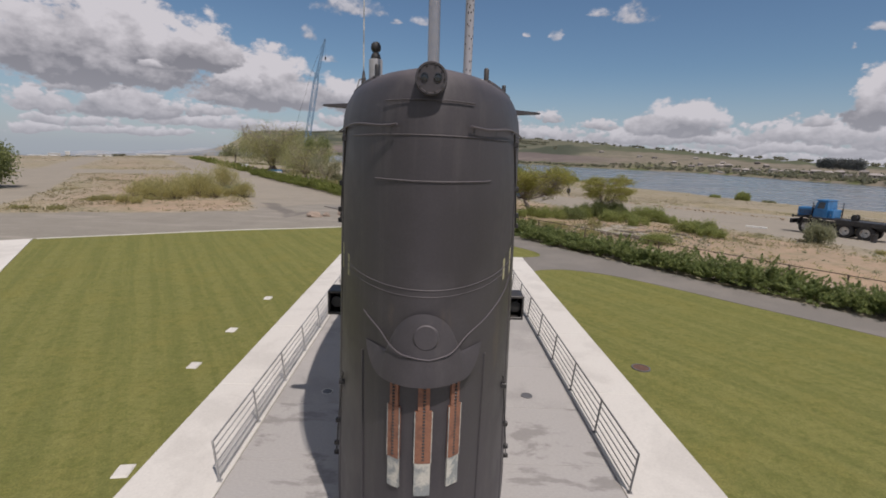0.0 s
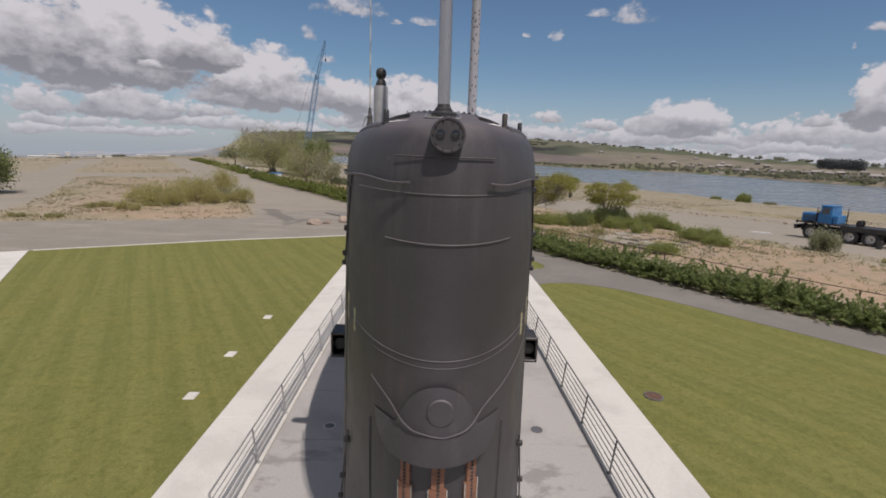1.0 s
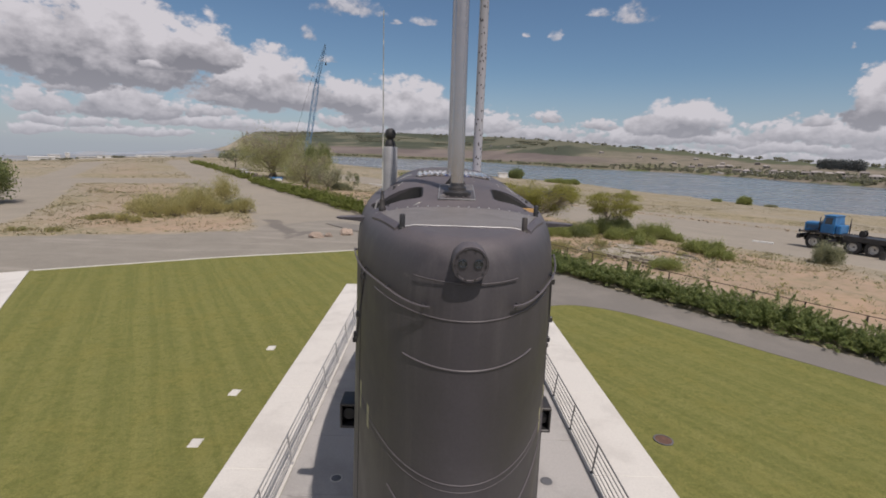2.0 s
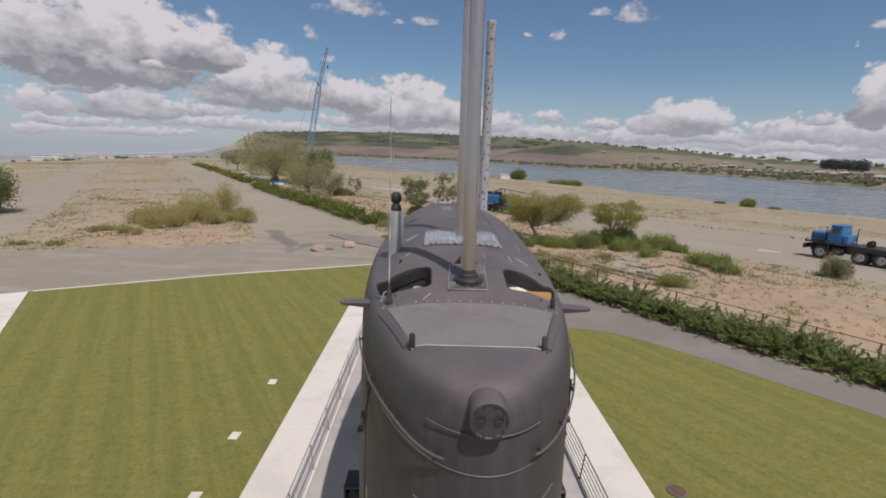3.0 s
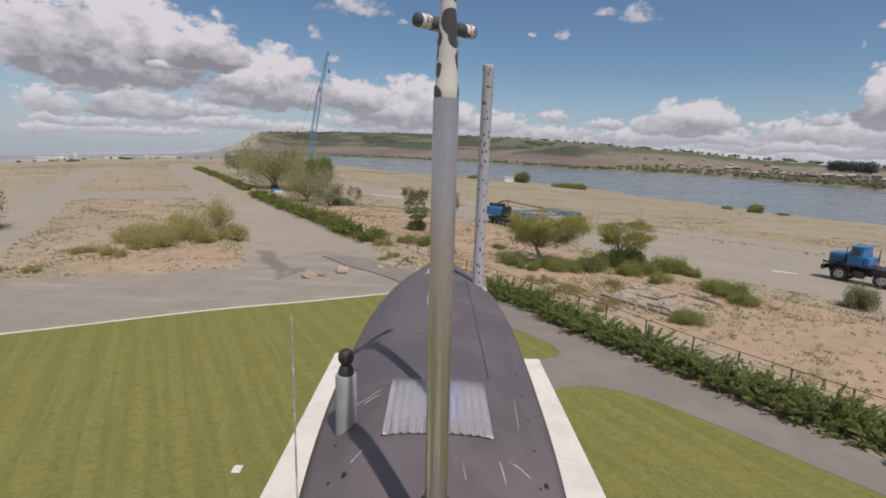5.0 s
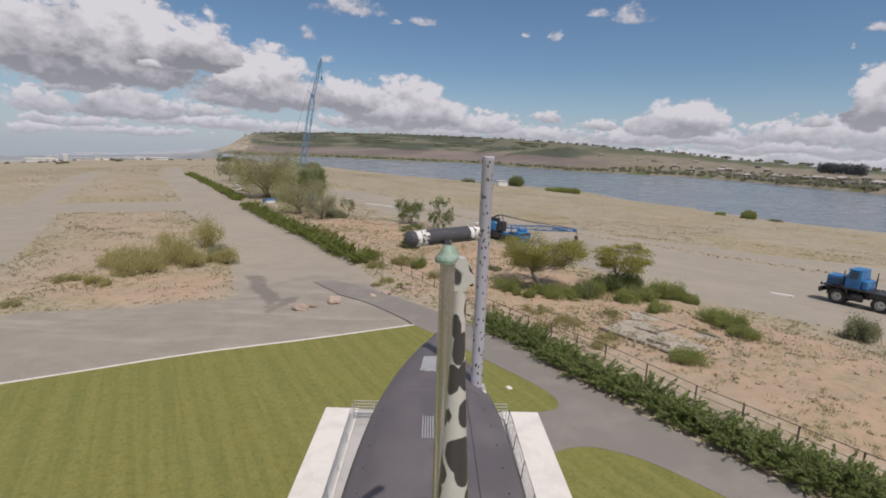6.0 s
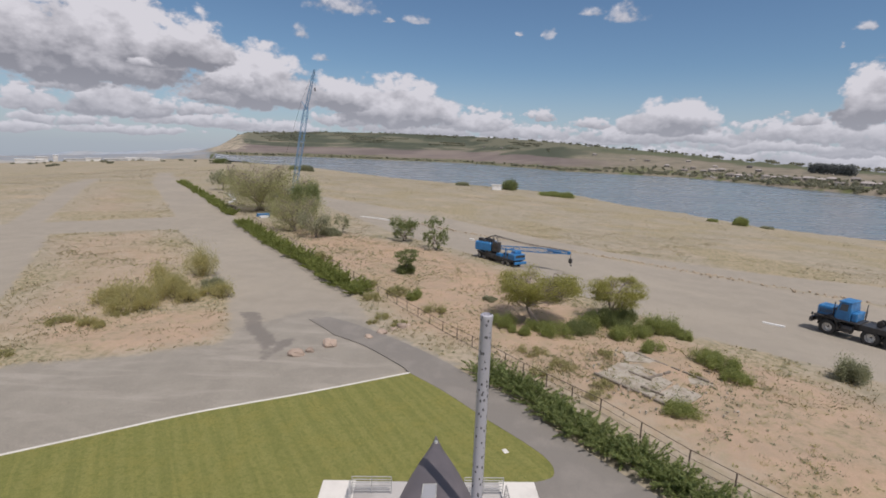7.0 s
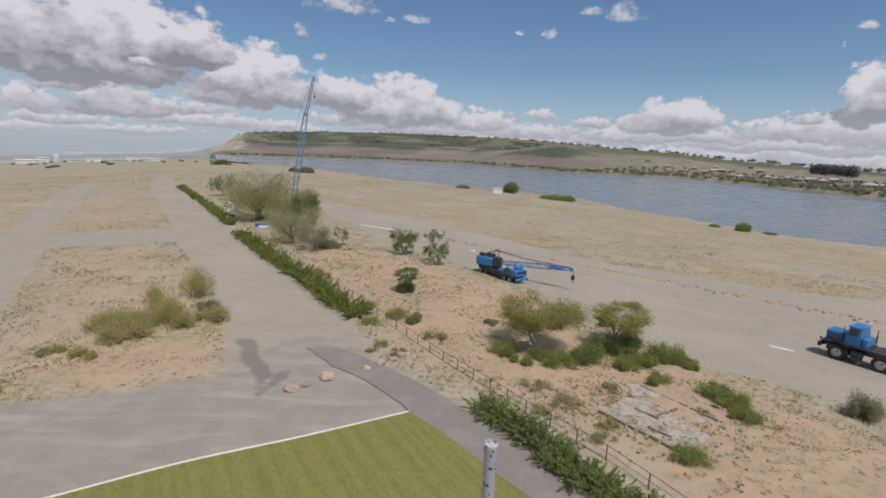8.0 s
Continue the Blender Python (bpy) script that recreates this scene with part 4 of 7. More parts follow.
def keel_x(y):
    """The sail's centre line, which leans a little to starboard aft."""
    return 0.017 * max(0.0, y - 2.0)


def sail_outline(z, inset=0.0):
    """Points round the sail at height z, from the tail up the port side, round the nose and back."""
    ys = []
    for i in range(61):
        a = i / 60
        ys.append(TAIL - (TAIL - NOSE) * (1 - (1 - a) ** 2.4) if a < 1 else NOSE)
    side = [(max(half_width(y, z), 0.0), y) for y in ys]
    pts = [(-w, y) for w, y in side] + [(w, y) for w, y in side[::-1][1:-1]]
    if not inset:
        return [(x + keel_x(y), y) for x, y in pts]
    n, out = len(pts), []
    for i, (x, y) in enumerate(pts):
        tx, ty = pts[(i + 1) % n][0] - pts[i - 1][0], pts[(i + 1) % n][1] - pts[i - 1][1]
        l = math.hypot(tx, ty) or 1
        nx, ny = -ty / l, tx / l
        d = inset * float(np.interp(y, (1.0, 7.0), (1.0, 0.5)))
        d = min(d, 0.6 * abs(x)) if y > 6 else d
        px, py = x + nx * d, y + ny * d
        if x == 0 or px * x < 0:
            px = 0.0
        out.append((px + keel_x(py), py))
    return out


OPENINGS = (((-1.37, -1.10), (-1.22, -1.84), (-0.50, -1.95), (-0.51, -1.26)), ((0.54, -1.25), (0.53, -1.95), (1.23, -1.83), (1.40, -1.08)))


def rounded(outline, r=0.15):
    """A four-cornered outline with its corners rounded."""
    pts = [Vector((*p, 0)) for p in outline]
    ring = []
    for i, p in enumerate(pts):
        a, b = (pts[i - 1] - p).normalized(), (pts[(i + 1) % 4] - p).normalized()
        for t in np.linspace(0, 1, 6):
            ring.append(tuple((p + a * r * (1 - t) ** 2 + b * r * t ** 2).xy))
    return ring


def build_hull(parent):
    levels = [(-0.1, 0), (0.8, 0), (1.8, 0), (2.8, 0), (3.8, 0), (4.8, 0), (5.7, 0), (6.45, 0), (6.66, 0.02), (6.82, 0.06), (6.94, 0.125), (7.02, 0.22), (7.05, 0.34)]
    verts, faces = [], []
    for z, d in levels:
        verts += [(x, y, z) for x, y in sail_outline(z, d)]
    n = len(verts) // len(levels)
    for j in range(len(levels) - 1):
        for i in range(n):
            k = (i + 1) % n
            faces.append((j * n + i, j * n + k, (j + 1) * n + k, (j + 1) * n + i))
    faces.append(tuple(range(n))[::-1])
    # crowned top: strips between the two sides
    base = (len(levels) - 1) * n
    half = 60
    rows = []
    cuts = 16
    for i in range(half + 1):
        l = base + i
        r = base + (n - i) % n
        a, b = Vector(verts[l]), Vector(verts[r])
        if l == r:
            rows.append([l] * (cuts + 1))
            continue
        row = [l]
        for c in range(1, cuts):
            t = c / cuts
            p = a.lerp(b, t)
            p.z += float(np.interp(p.y, CROWN_Y, CROWN_Z)) * (1 - abs(2 * t - 1) ** 3.2)
            row.append(len(verts))
            verts.append(tuple(p))
        rows.append(row + [r])
    for i in range(half):
        for c in range(cuts):
            q = [rows[i][c], rows[i + 1][c], rows[i + 1][c + 1], rows[i][c + 1]]
            q = [p for k, p in enumerate(q) if p not in q[:k]]
            if len(q) > 2:
                faces.append(tuple(q))
    g = Geo().add(verts, faces)
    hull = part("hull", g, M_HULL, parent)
    bm = bmesh.new()
    bm.from_mesh(hull.data)
    bmesh.ops.recalc_face_normals(bm, faces=bm.faces[:])
    bm.to_mesh(hull.data)
    bm.free()
    # two bridge openings with rounded corners cut into the top
    for outline in OPENINGS:
        ring = rounded(outline)
        cutter = new("cutter", mesh_of("cutter", Geo().slab(ring, 5.9, 7.6), M_HULL, 0))
        mod = hull.modifiers.new("opening", "BOOLEAN")
        mod.object, mod.solver = cutter, "EXACT"
        bpy.context.view_layer.update()
        cut = bpy.data.meshes.new_from_object(hull.evaluated_get(bpy.context.evaluated_depsgraph_get()))
        hull.modifiers.clear()
        hull.data = cut
        bpy.data.objects.remove(cutter)
    hull.data.shade_smooth()
    hull.data.set_sharp_from_angle(angle=radians(32))
    return hull


def skin(x_sign, y, z, out=0.0):
    """A point on the sail's side skin, moved outwards by out."""
    e = 0.01
    w = half_width(y, z)
    slope = (half_width(y + e, z) - half_width(max(y - e, NOSE), z)) / (2 * e)
    n = Vector((1.0, -slope, 0)).normalized()
    return Vector((x_sign * (w + n.x * out) + keel_x(y), y + n.y * out, z))


def nose_point(x, z, out=0.0):
    """A point on the rounded nose at x across and z up."""
    lo, hi = NOSE, 3.0
    for _ in range(40):
        mid = (lo + hi) / 2
        if half_width(mid, z) < abs(x):
            lo = mid
        else:
            hi = mid
    return skin(1.0 if x >= 0 else -1.0, hi, z, out) if abs(x) > 0.02 else Vector((x, NOSE - out, z))


def nose_arc(x0, x1, z, out, n=24, dip=0.0):
    pts = []
    for i in range(n + 1):
        t = i / n
        pts.append(nose_point(x0 + (x1 - x0) * t, z - dip * (1 - (2 * t - 1) ** 2), out))
    return pts


sail = thing("submarine_sail", "tall dark grey painted submarine sail standing on a concrete apron", "submarine sail")
hull = build_hull(sail)

# welded seams on the nose
for x0, x1, z, r, dip in ((-1.0, 1.0, 6.30, 0.008, 0.0), (-0.62, 0.75, 5.80, 0.011, 0.0), (-0.52, 0.50, 6.67, 0.006, 0.0), (-1.30, 1.33, 4.56, 0.007, 0.0), (-1.30, 1.32, 4.48, 0.005, 0.0)):
    part("weld_seam", Geo().tube(nose_arc(x0, x1, z, 0.001, 28, dip), r * 1.2, 6), M_HULL, hull)
for line in (((-0.78, 4.10), (-0.44, 3.93), (-0.2, 3.82), (0.05, 3.775), (0.25, 3.82), (0.43, 3.91), (0.8, 4.04), (1.18, 4.20), (1.30, 4.33)),):
    pts = []
    for (xa, za), (xb, zb) in zip(line[:-1], line[1:]):
        for k in range(5):
            t = k / 5
            pts.append(nose_point(xa + (xb - xa) * t, za + (zb - za) * t, 0.003 + 0.15 * math.exp(-((xa + (xb - xa) * t) / 0.42) ** 4)))
    part("weld_seam", Geo().tube(pts, 0.009, 6), M_HULLTOP, hull)


def band_on_nose(outline_fn, us, vs, out):
    """A raised plate that follows the nose: a grid of points over u and v."""
    g = Geo()
    verts, faces = [], []
    nu, nv = len(us), len(vs)
    for layer in (out, -0.05):
        for v in vs:
            for u in us:
                x, z = outline_fn(u, v)
                verts.append(nose_point(x, z, layer))
    size = nu * nv
    for j in range(nv - 1):
        for i in range(nu - 1):
            a = j * nu + i
            faces.append((a, a + 1, a + 1 + nu, a + nu))
    rim = [i for i in range(nu)] + [j * nu + nu - 1 for j in range(1, nv)] + [(nv - 1) * nu + i for i in range(nu - 2, -1, -1)] + [j * nu for j in range(nv - 2, 0, -1)]
    for a, b in zip(rim, rim[1:] + rim[:1]):
        faces.append((a, a + size, b + size, b))
    return g.add(verts, faces)


# rounded visor over the forward strips
def visor(u, v):
    """u across from -1 to 1, v from the lip (0) up to the crown (1)."""
    lip = 3.45 + 0.30 * max(0.0, (abs(u) - 0.6) / 0.4) ** 1.6
    crown = 3.765 + 0.53 * max(0.0, 1 - (u / 0.62) ** 2) ** 0.6
    return 0.74 * u * (1 - 0.10 * v), lip + (crown - lip) * v


def build_visor(parent):
    us, vs = np.linspace(-1, 1, 25), np.linspace(0, 1, 13)
    verts, faces = [], []
    for v in vs:
        for u in us:
            x, z = visor(u, v)
            swell = 0.15 * (1 - v) ** 0.8 * (1 - abs(u) ** 2.5) + 0.015 + 0.03 * math.exp(-(u / 0.4) ** 2)
            verts.append(nose_point(x, z, swell))
    n = len(us)
    for u in us:
        x, z = visor(u, 0)
        verts.append(nose_point(x, z - 0.02, -0.03))
    for j in range(len(vs) - 1):
        for i in range(n - 1):
            a = j * n + i
            faces.append((a, a + 1, a + 1 + n, a + n))
    k = len(vs) * n
    for i in range(n - 1):
        faces.append((i, k + i, k + i + 1, i + 1))
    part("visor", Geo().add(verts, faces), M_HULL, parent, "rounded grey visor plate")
    disc = Geo()
    disc.lathe([(0.001, 0.0), (0.135, 0.0), (0.15, -0.015), (0.15, -0.04)], 28, Matrix.Translation((0.03, NOSE - 0.113, 4.03)) @ Matrix.Rotation(radians(90 - 9), 4, "X"), cap=False)
    part("blank_cover", disc, M_HULL, parent)


build_visor(hull)
# the recessed panel below the visor and its three perforated strips
for x0, x1, z1, z0, low in ((-0.395, -0.25, 3.08, 2.385, 1.98), (-0.068, 0.128, 3.06, 2.37, 1.92), (0.322, 0.467, 3.08, 2.38, 1.98)):
    def on_strip(a, b, za, zb):
        return lambda u, v: (a + (b - a) * u, za + (zb - za) * v)
    strip = part("perforated_strip", band_on_nose(on_strip(x0, x1, z0, z1), np.linspace(0, 1, 5), np.linspace(0, 1, 9), 0.035), M_RUST, sail, "rusty red strip with a row of holes")
    inset = (x1 - x0) * 0.16
    part("neck", band_on_nose(on_strip(x0 + inset, x1 - inset, z1 + 0.004, 3.46), np.linspace(0, 1, 5), np.linspace(0, 1, 5), 0.03), M_RUST, strip, "narrow upper end of the strip")
    holes = 24
    for k in range(holes):
        z = z0 + 0.05 + (3.36 - z0) * k / (holes - 1)
        q = nose_point((x0 + x1) / 2, z, 0.036)
        part("slot", Geo().box(q.x - 0.016, q.y - 0.006, z - 0.012, q.x + 0.016, q.y + 0.02, z + 0.012, 0.004), M_BLACKMETAL, strip)
    for xs_ in (x0, x1):
        part("rim", Geo().tube([nose_point(xs_, z0 + (z1 - z0) * k / 8, 0.034) for k in range(9)], 0.007, 5), M_WORNWHITE, strip)
    part("lower_plate", band_on_nose(on_strip(x0 + 0.003, x1 - 0.003, low, z0 - 0.005), np.linspace(0, 1, 5), np.linspace(0, 1, 4), 0.03), M_WORNWHITE, sail, "worn white metal plate")
for sx, dx in ((-1, -0.80), (1, 0.80)):
    part("panel_edge", Geo().tube([nose_point(dx * (1 - 0.05 * (3.6 - z) / 3.6), z, 0.004) for z in np.linspace(3.55, 0.2, 16)], 0.014, 6), M_HULL, hull)

# double searchlight boss
tilt = Matrix.Translation((0.0, NOSE + 0.035, 6.875)) @ Matrix.Scale(0.95, 4) @ Matrix.Rotation(radians(90), 4, "X")
boss = part("searchlight", Geo().lathe([(0.001, -0.14), (0.178, -0.14), (0.178, 0.13), (0.172, 0.145), (0.155, 0.145), (0.15, 0.135), (0.001, 0.135)], 36, tilt, cap=False), M_HULL, sail, "round dark searchlight housing with two lenses")
for dx in (-0.075, 0.075):
    part("lens", Geo().lathe([(0.045, 0.12), (0.045, 0.15), (0.036, 0.152), (0.03, 0.142), (0.001, 0.146)], 18, tilt @ Matrix.Translation((dx, 0.01, 0)), cap=False), M_GLASS, boss, "glass lens in a dark ring")
for k in range(10):
    a = 2 * math.pi * k / 10
    part("bolt", Geo().lathe([(0.010, 0.13), (0.010, 0.152), (0.001, 0.155)], 6, tilt @ Matrix.Translation((0.148 * math.cos(a), 0.148 * math.sin(a), 0)), cap=False), M_BLACKMETAL, boss)

# stub planes on both sides
for sx in (-1, 1):
    w = half_width(-1.55, 6.8)
    outline = [(sx * (w - 0.15), -1.70), (sx * (w + 0.27), -1.66), (sx * (w + 0.33), -1.60), (sx * (w + 0.33), -1.50), (sx * (w + 0.27), -1.44), (sx * (w - 0.15), -1.42)]
    if sx < 0:
        outline = outline[::-1]
    n = len(outline)
    g = Geo().slab(outline, 6.80, 6.875)
    g.v = [(x, y, 6.84 + (z - 6.84) * max(0.25, 1 - max(0, abs(x) - w) / 0.42)) for x, y, z in g.v]
    part("stub_plane", g, M_HULL, sail)

# black lamp boxes high on the flanks
for sx in (-1, 1):
    x0 = half_width(-1.0, 3.4) - 0.06
    g = Geo()
    lo, hi = (x0, x0 + 0.29) if sx > 0 else (-x0 - 0.29, -x0)
    g.box(lo, -1.18, 3.04, hi, -0.72, 3.09, 0.01)
    g.box(lo, -1.18, 3.46, hi, -0.72, 3.51, 0.01)
    g.box(lo, -0.78, 3.06, hi, -0.72, 3.49, 0.01)
    g.box(hi - 0.04 if sx > 0 else lo, -1.18, 3.06, hi if sx > 0 else lo + 0.04, -0.72, 3.49, 0.01)
    box = part("lamp_box", g, M_BLACKMETAL, sail, "open-fronted black steel lamp box")
    mid = (lo + hi) / 2
    part("lamp", Geo().lathe([(0.09, -0.10), (0.11, 0.02), (0.11, 0.06), (0.09, 0.07), (0.001, 0.06)], 18, Matrix.Translation((mid, -1.02, 3.27)) @ Matrix.Rotation(radians(90), 4, "X"), cap=False), M_BLACK, box)

# stand-off jumper lines round the shoulder and down the flanks
for pts_x in ((-1.50, -0.33), (0.42, 1.50)):
    pts = []
    for i in range(19):
        t = i / 18
        x = pts_x[0] + (pts_x[1] - pts_x[0]) * t
        pts.append(nose_point(max(-1.45, min(1.45, x)), 6.42 - 0.02 * math.sin(t * 9), 0.05))
    line = part("grab_line", Geo().tube(pts, 0.013, 6), M_HULLTOP, sail, "grey stand-off grab line")
    for i in (1, 6, 11, 17):
        q = pts[i]
        part("stand_off", Geo().tube([q, nose_point(max(-1.45, min(1.45, q.x)), q.z, -0.02)], 0.014, 5), M_BLACKMETAL, line)
for sx in (-1, 1):
    for y0, y1, za, zb in ((-3.0, -1.7, 6.42, 4.9), (-3.1, -1.6, 2.8, 0.4)):
        pts = []
        for i in range(17):
            t = i / 16
            pts.append(skin(sx, y0 + (y1 - y0) * t, za + (zb - za) * t - 0.25 * math.sin(math.pi * t), 0.035 if za < 4 else 0.012))
        line = part("hanging_cable", Geo().tube(pts, 0.014, 5), M_BLACKMETAL, sail)
        for i in (1, 6, 11, 15):
            p = pts[i]
            part("clip", Geo().box(p.x - 0.045, p.y - 0.03, p.z - 0.04, p.x + 0.045, p.y + 0.03, p.z + 0.04, 0.01), M_BLACKMETAL, line)
    # painted draught marks
    for k, (y, z0, z1) in enumerate(((-3.35, 4.38, 4.68), (-2.82, 4.36, 4.74))):
        verts, faces = [], []
        for out in (0.004, -0.02):
            for z in (z0, z1):
                for dy in (0.0, 0.10):
                    verts.append(skin(sx, y + dy, z, out))
        faces = [(0, 1, 3, 2), (0, 4, 5, 1), (1, 5, 7, 3), (3, 7, 6, 2), (2, 6, 4, 0)]
        part("draught_mark", Geo().add(verts, faces), M_YELLOW, sail, "faded yellow painted mark", smooth=0)
    # rows of rivets and a vertical plate seam on the flank
    for y in (-2.6, 0.8, 4.2, 7.6):
        part("plate_seam", Geo().tube([skin(sx, y, z, 0.0) for z in np.linspace(0.1, 6.4, 8)], 0.010, 5), M_HULL, hull)


deck_tree = BVHTree.FromPolygons([v.co.copy() for v in hull.data.vertices], [tuple(p.vertices) for p in hull.data.polygons])


def top_z(x, y):
    """Height of the sail's top skin."""
    spot = deck_tree.ray_cast(Vector((x, y, 9.0)), Vector((0, 0, -1)))[0]
    return spot.z if spot is not None and spot.z > 6.3 else 7.1


def top_plate(outline, thick, name, mat, parent, label="", z_off=0.0, cuts=8):
    """A plate laid on the crowned top."""
    a, b, c, d = (Vector((*p, 0)) for p in outline)
    verts, faces = [], []
    for layer in (z_off + thick, z_off - 0.02):
        for j in range(cuts + 1):
            for i in range(cuts + 1):
                p = a.lerp(b, i / cuts).lerp(d.lerp(c, i / cuts), j / cuts)
                verts.append((p.x, p.y, top_z(p.x, p.y) + layer))
    n, size = cuts + 1, (cuts + 1) ** 2
    for j in range(cuts):
        for i in range(cuts):
            k = j * n + i
            faces.append((k, k + 1, k + 1 + n, k + n))
    rim = list(range(n)) + [j * n + n - 1 for j in range(1, n)] + [(n - 1) * n + i for i in range(n - 2, -1, -1)] + [j * n for j in range(n - 2, 0, -1)]
    for p, q in zip(rim, rim[1:] + rim[:1]):
        faces.append((p, p + size, q + size, q))
    return part(name, Geo().add(verts, faces), mat, parent, label)


M_TOPPANEL = surface("worn_grey_panel", (0.185, 0.172, 0.166), (0.160, 0.149, 0.144), 0.55, big=1.6, fine=30, vary=0.1)
panel = top_plate(((-0.68, -3.61), (0.67, -3.61), (1.06, -2.40), (-1.06, -2.42)), 0.012, "front_panel", M_TOPPANEL, sail, "lighter grey front panel")
part("bright_edge", Geo().tube([(x, -3.62, top_z(x, -3.62) + 0.008) for x in np.linspace(-0.66, 0.65, 14)], 0.007, 5), M_GALV, panel, "bare metal edge")
for x0, y0, x1, y1 in ((-0.70, -3.58, -1.09, -2.46), (0.69, -3.58, 1.09, -2.44)):
    s_ = -1 if x0 < 0 else 1
    top_plate(((x0, y0), (x0 + s_ * 0.08, y0), (x1 + s_ * 0.08, y1), (x1 - s_ * 0.01, y1)), 0.03, "side_strip", M_HULLTOP, sail)
for x in np.linspace(-1.12, 1.12, 17):
    part("rivet", Geo().lathe([(0.014, 0), (0.012, 0.012), (0.001, 0.016)], 6, Matrix.Translation((x, -2.35, top_z(x, -2.35) - 0.002)), cap=False), M_GALV, sail)
for x, y in ((-0.69, -3.62), (0.68, -3.62), (1.10, -2.21), (-1.02, -0.6), (1.30, -0.45)):
    big_one = y < -2
    h, r = (0.16, 0.032) if big_one else (0.05, 0.025)
    part("bollard_post", Geo().lathe([(r * 1.3, -0.05), (r * 1.3, 0.02), (r, 0.03), (r, h), (r * 0.7, h + 0.015), (0.001, h + 0.018)], 14, Matrix.Translation((x, y, top_z(x, y) - 0.02)), cap=False), M_BLACKMETAL, sail)
# coamings round the two openings, a pipe in one, sacks and board in the other
part("valve_pipe", Geo().tube([(-0.74, -1.42, 5.95), (-0.74, -1.40, 6.72), (-0.70, -1.36, 6.97)], [0.05, 0.05, 0.05], 12), M_BLACKMETAL, sail)
part("valve_cap", Geo().box(-0.79, -1.42, 6.93, -0.65, -1.32, 7.05, 0.025).box(-0.66, -1.39, 6.88, -0.56, -1.35, 7.03, 0.01), M_GREYPAINT, sail, "scuffed grey valve cap")
for outline in OPENINGS:
    # black rubber lining, a hand's width deep, round the edge of the opening
    ring = rounded(outline)
    mid = Vector((sum(p[0] for p in ring) / len(ring), sum(p[1] for p in ring) / len(ring)))
    verts, faces, n = [], [], len(ring)
    for k, low in ((0.988, False), (0.945, False), (0.945, True), (0.988, True)):
        for x, y in ring:
            p = mid + (Vector((x, y)) - mid) * k
            verts.append((p.x, p.y, top_z(*(mid + (Vector((x, y)) - mid) * 1.03)) - (0.17 if low else 0.012)))
    for a in range(4):
        for i in range(n):
            j = (i + 1) % n
            b = (a + 1) % 4
            faces.append((a * n + i, a * n + j, b * n + j, b * n + i))
    part("lining", Geo().add(verts, faces), M_BLACK, sail, "black lining of a bridge opening")
# mast foot plate and its collar
M_FOOT = surface("scuffed_boot_plate", (0.105, 0.095, 0.097), (0.19, 0.18, 0.175), 0.4, 0.2, big=5.0, fine=25, vary=0.2, bump=0.6, depth=0.02, mix_at=(0.5, 0.6))
foot = top_plate(((-0.28, -2.08), (0.25, -2.07), (0.27, -1.26), (-0.25, -1.30)), 0.02, "mast_foot_plate", M_FOOT, sail, "creased sheet-metal boot plate, scuffed pale at its edge")
part("bead", Geo().tube([(x, y, top_z(x, y) + 0.022) for x, y in ((-0.28, -2.08), (0.25, -2.07), (0.27, -1.26), (-0.25, -1.30))], 0.008, 5, closed=True), M_GALV, foot, "scuffed bare metal bead")
for x0, y0, x1, y1 in ((-0.20, -2.04, -0.10, -1.93), (-0.04, -2.05, 0.00, -1.95), (0.10, -2.04, 0.06, -1.95), (0.19, -2.03, 0.13, -1.90), (-0.24, -1.93, -0.15, -1.86)):
    part("crease", Geo().tube([(x0, y0, top_z(x0, y0) + 0.015), ((x0 + x1) / 2, (y0 + y1) / 2, top_z(x0, y0) + 0.034), (x1, y1, top_z(x1, y1) + 0.03)], [0.004, 0.016, 0.006], 6), M_FOOT, foot)
# clear corrugated cover
verts, faces = [], []
nx, ny = 105, 5
for j in range(ny):
    for i in range(nx):
        x, y = -0.67 + 1.37 * i / (nx - 1), -0.10 + 1.38 * j / (ny - 1)
        verts.append((x, y, top_z(x, y) + 0.030 + 0.016 * math.sin(i / (nx - 1) * 2 * math.pi * 13)))
for j in range(ny - 1):
    for i in range(nx - 1):
        a = j * nx + i
        faces.append((a, a + 1, a + 1 + nx, a + nx))
cover = part("corrugated_cover", Geo().add(verts, faces), M_SHEET, sail, "clear corrugated plastic cover, weathered")
M_BLUESHEET = surface("faded_blue_sheet", (0.16, 0.22, 0.55), (0.28, 0.33, 0.56), 0.5, big=4, fine=30)
M_TANSHEET = surface("dirty_tan_board", (0.36, 0.31, 0.265), (0.24, 0.215, 0.195), 0.8, big=4, fine=30)
for x0, x1, mat, note in ((-0.65, -0.16, M_TANSHEET, "dirty tan board"), (-0.155, 0.32, M_BLUESHEET, "faded blue sheet"), (0.325, 0.68, M_TANSHEET, "dirty tan board")):
    top_plate(((x0, -0.06), (x1, -0.06), (x1, 1.24), (x0, 1.24)), 0.006, "backing_sheet", mat, cover, note + " under the clear cover")
thick = cover.modifiers.new("thickness", "SOLIDIFY")
thick.thickness = 0.004
for y0, y1, x0, x1, n in ((4.97, 5.80, -0.26, 0.01, 5),):
    for k in range(n):
        x = x0 + (x1 - x0) * (k + 0.5) / n
        hw = (x1 - x0) / n * 0.28
        part("grille_bar", Geo().box(x - hw, y0, top_z(x, (y0 + y1) / 2) - 0.03, x + hw, y1, top_z(x, (y0 + y1) / 2) + 0.022, 0.006), M_GREYPAINT, sail)
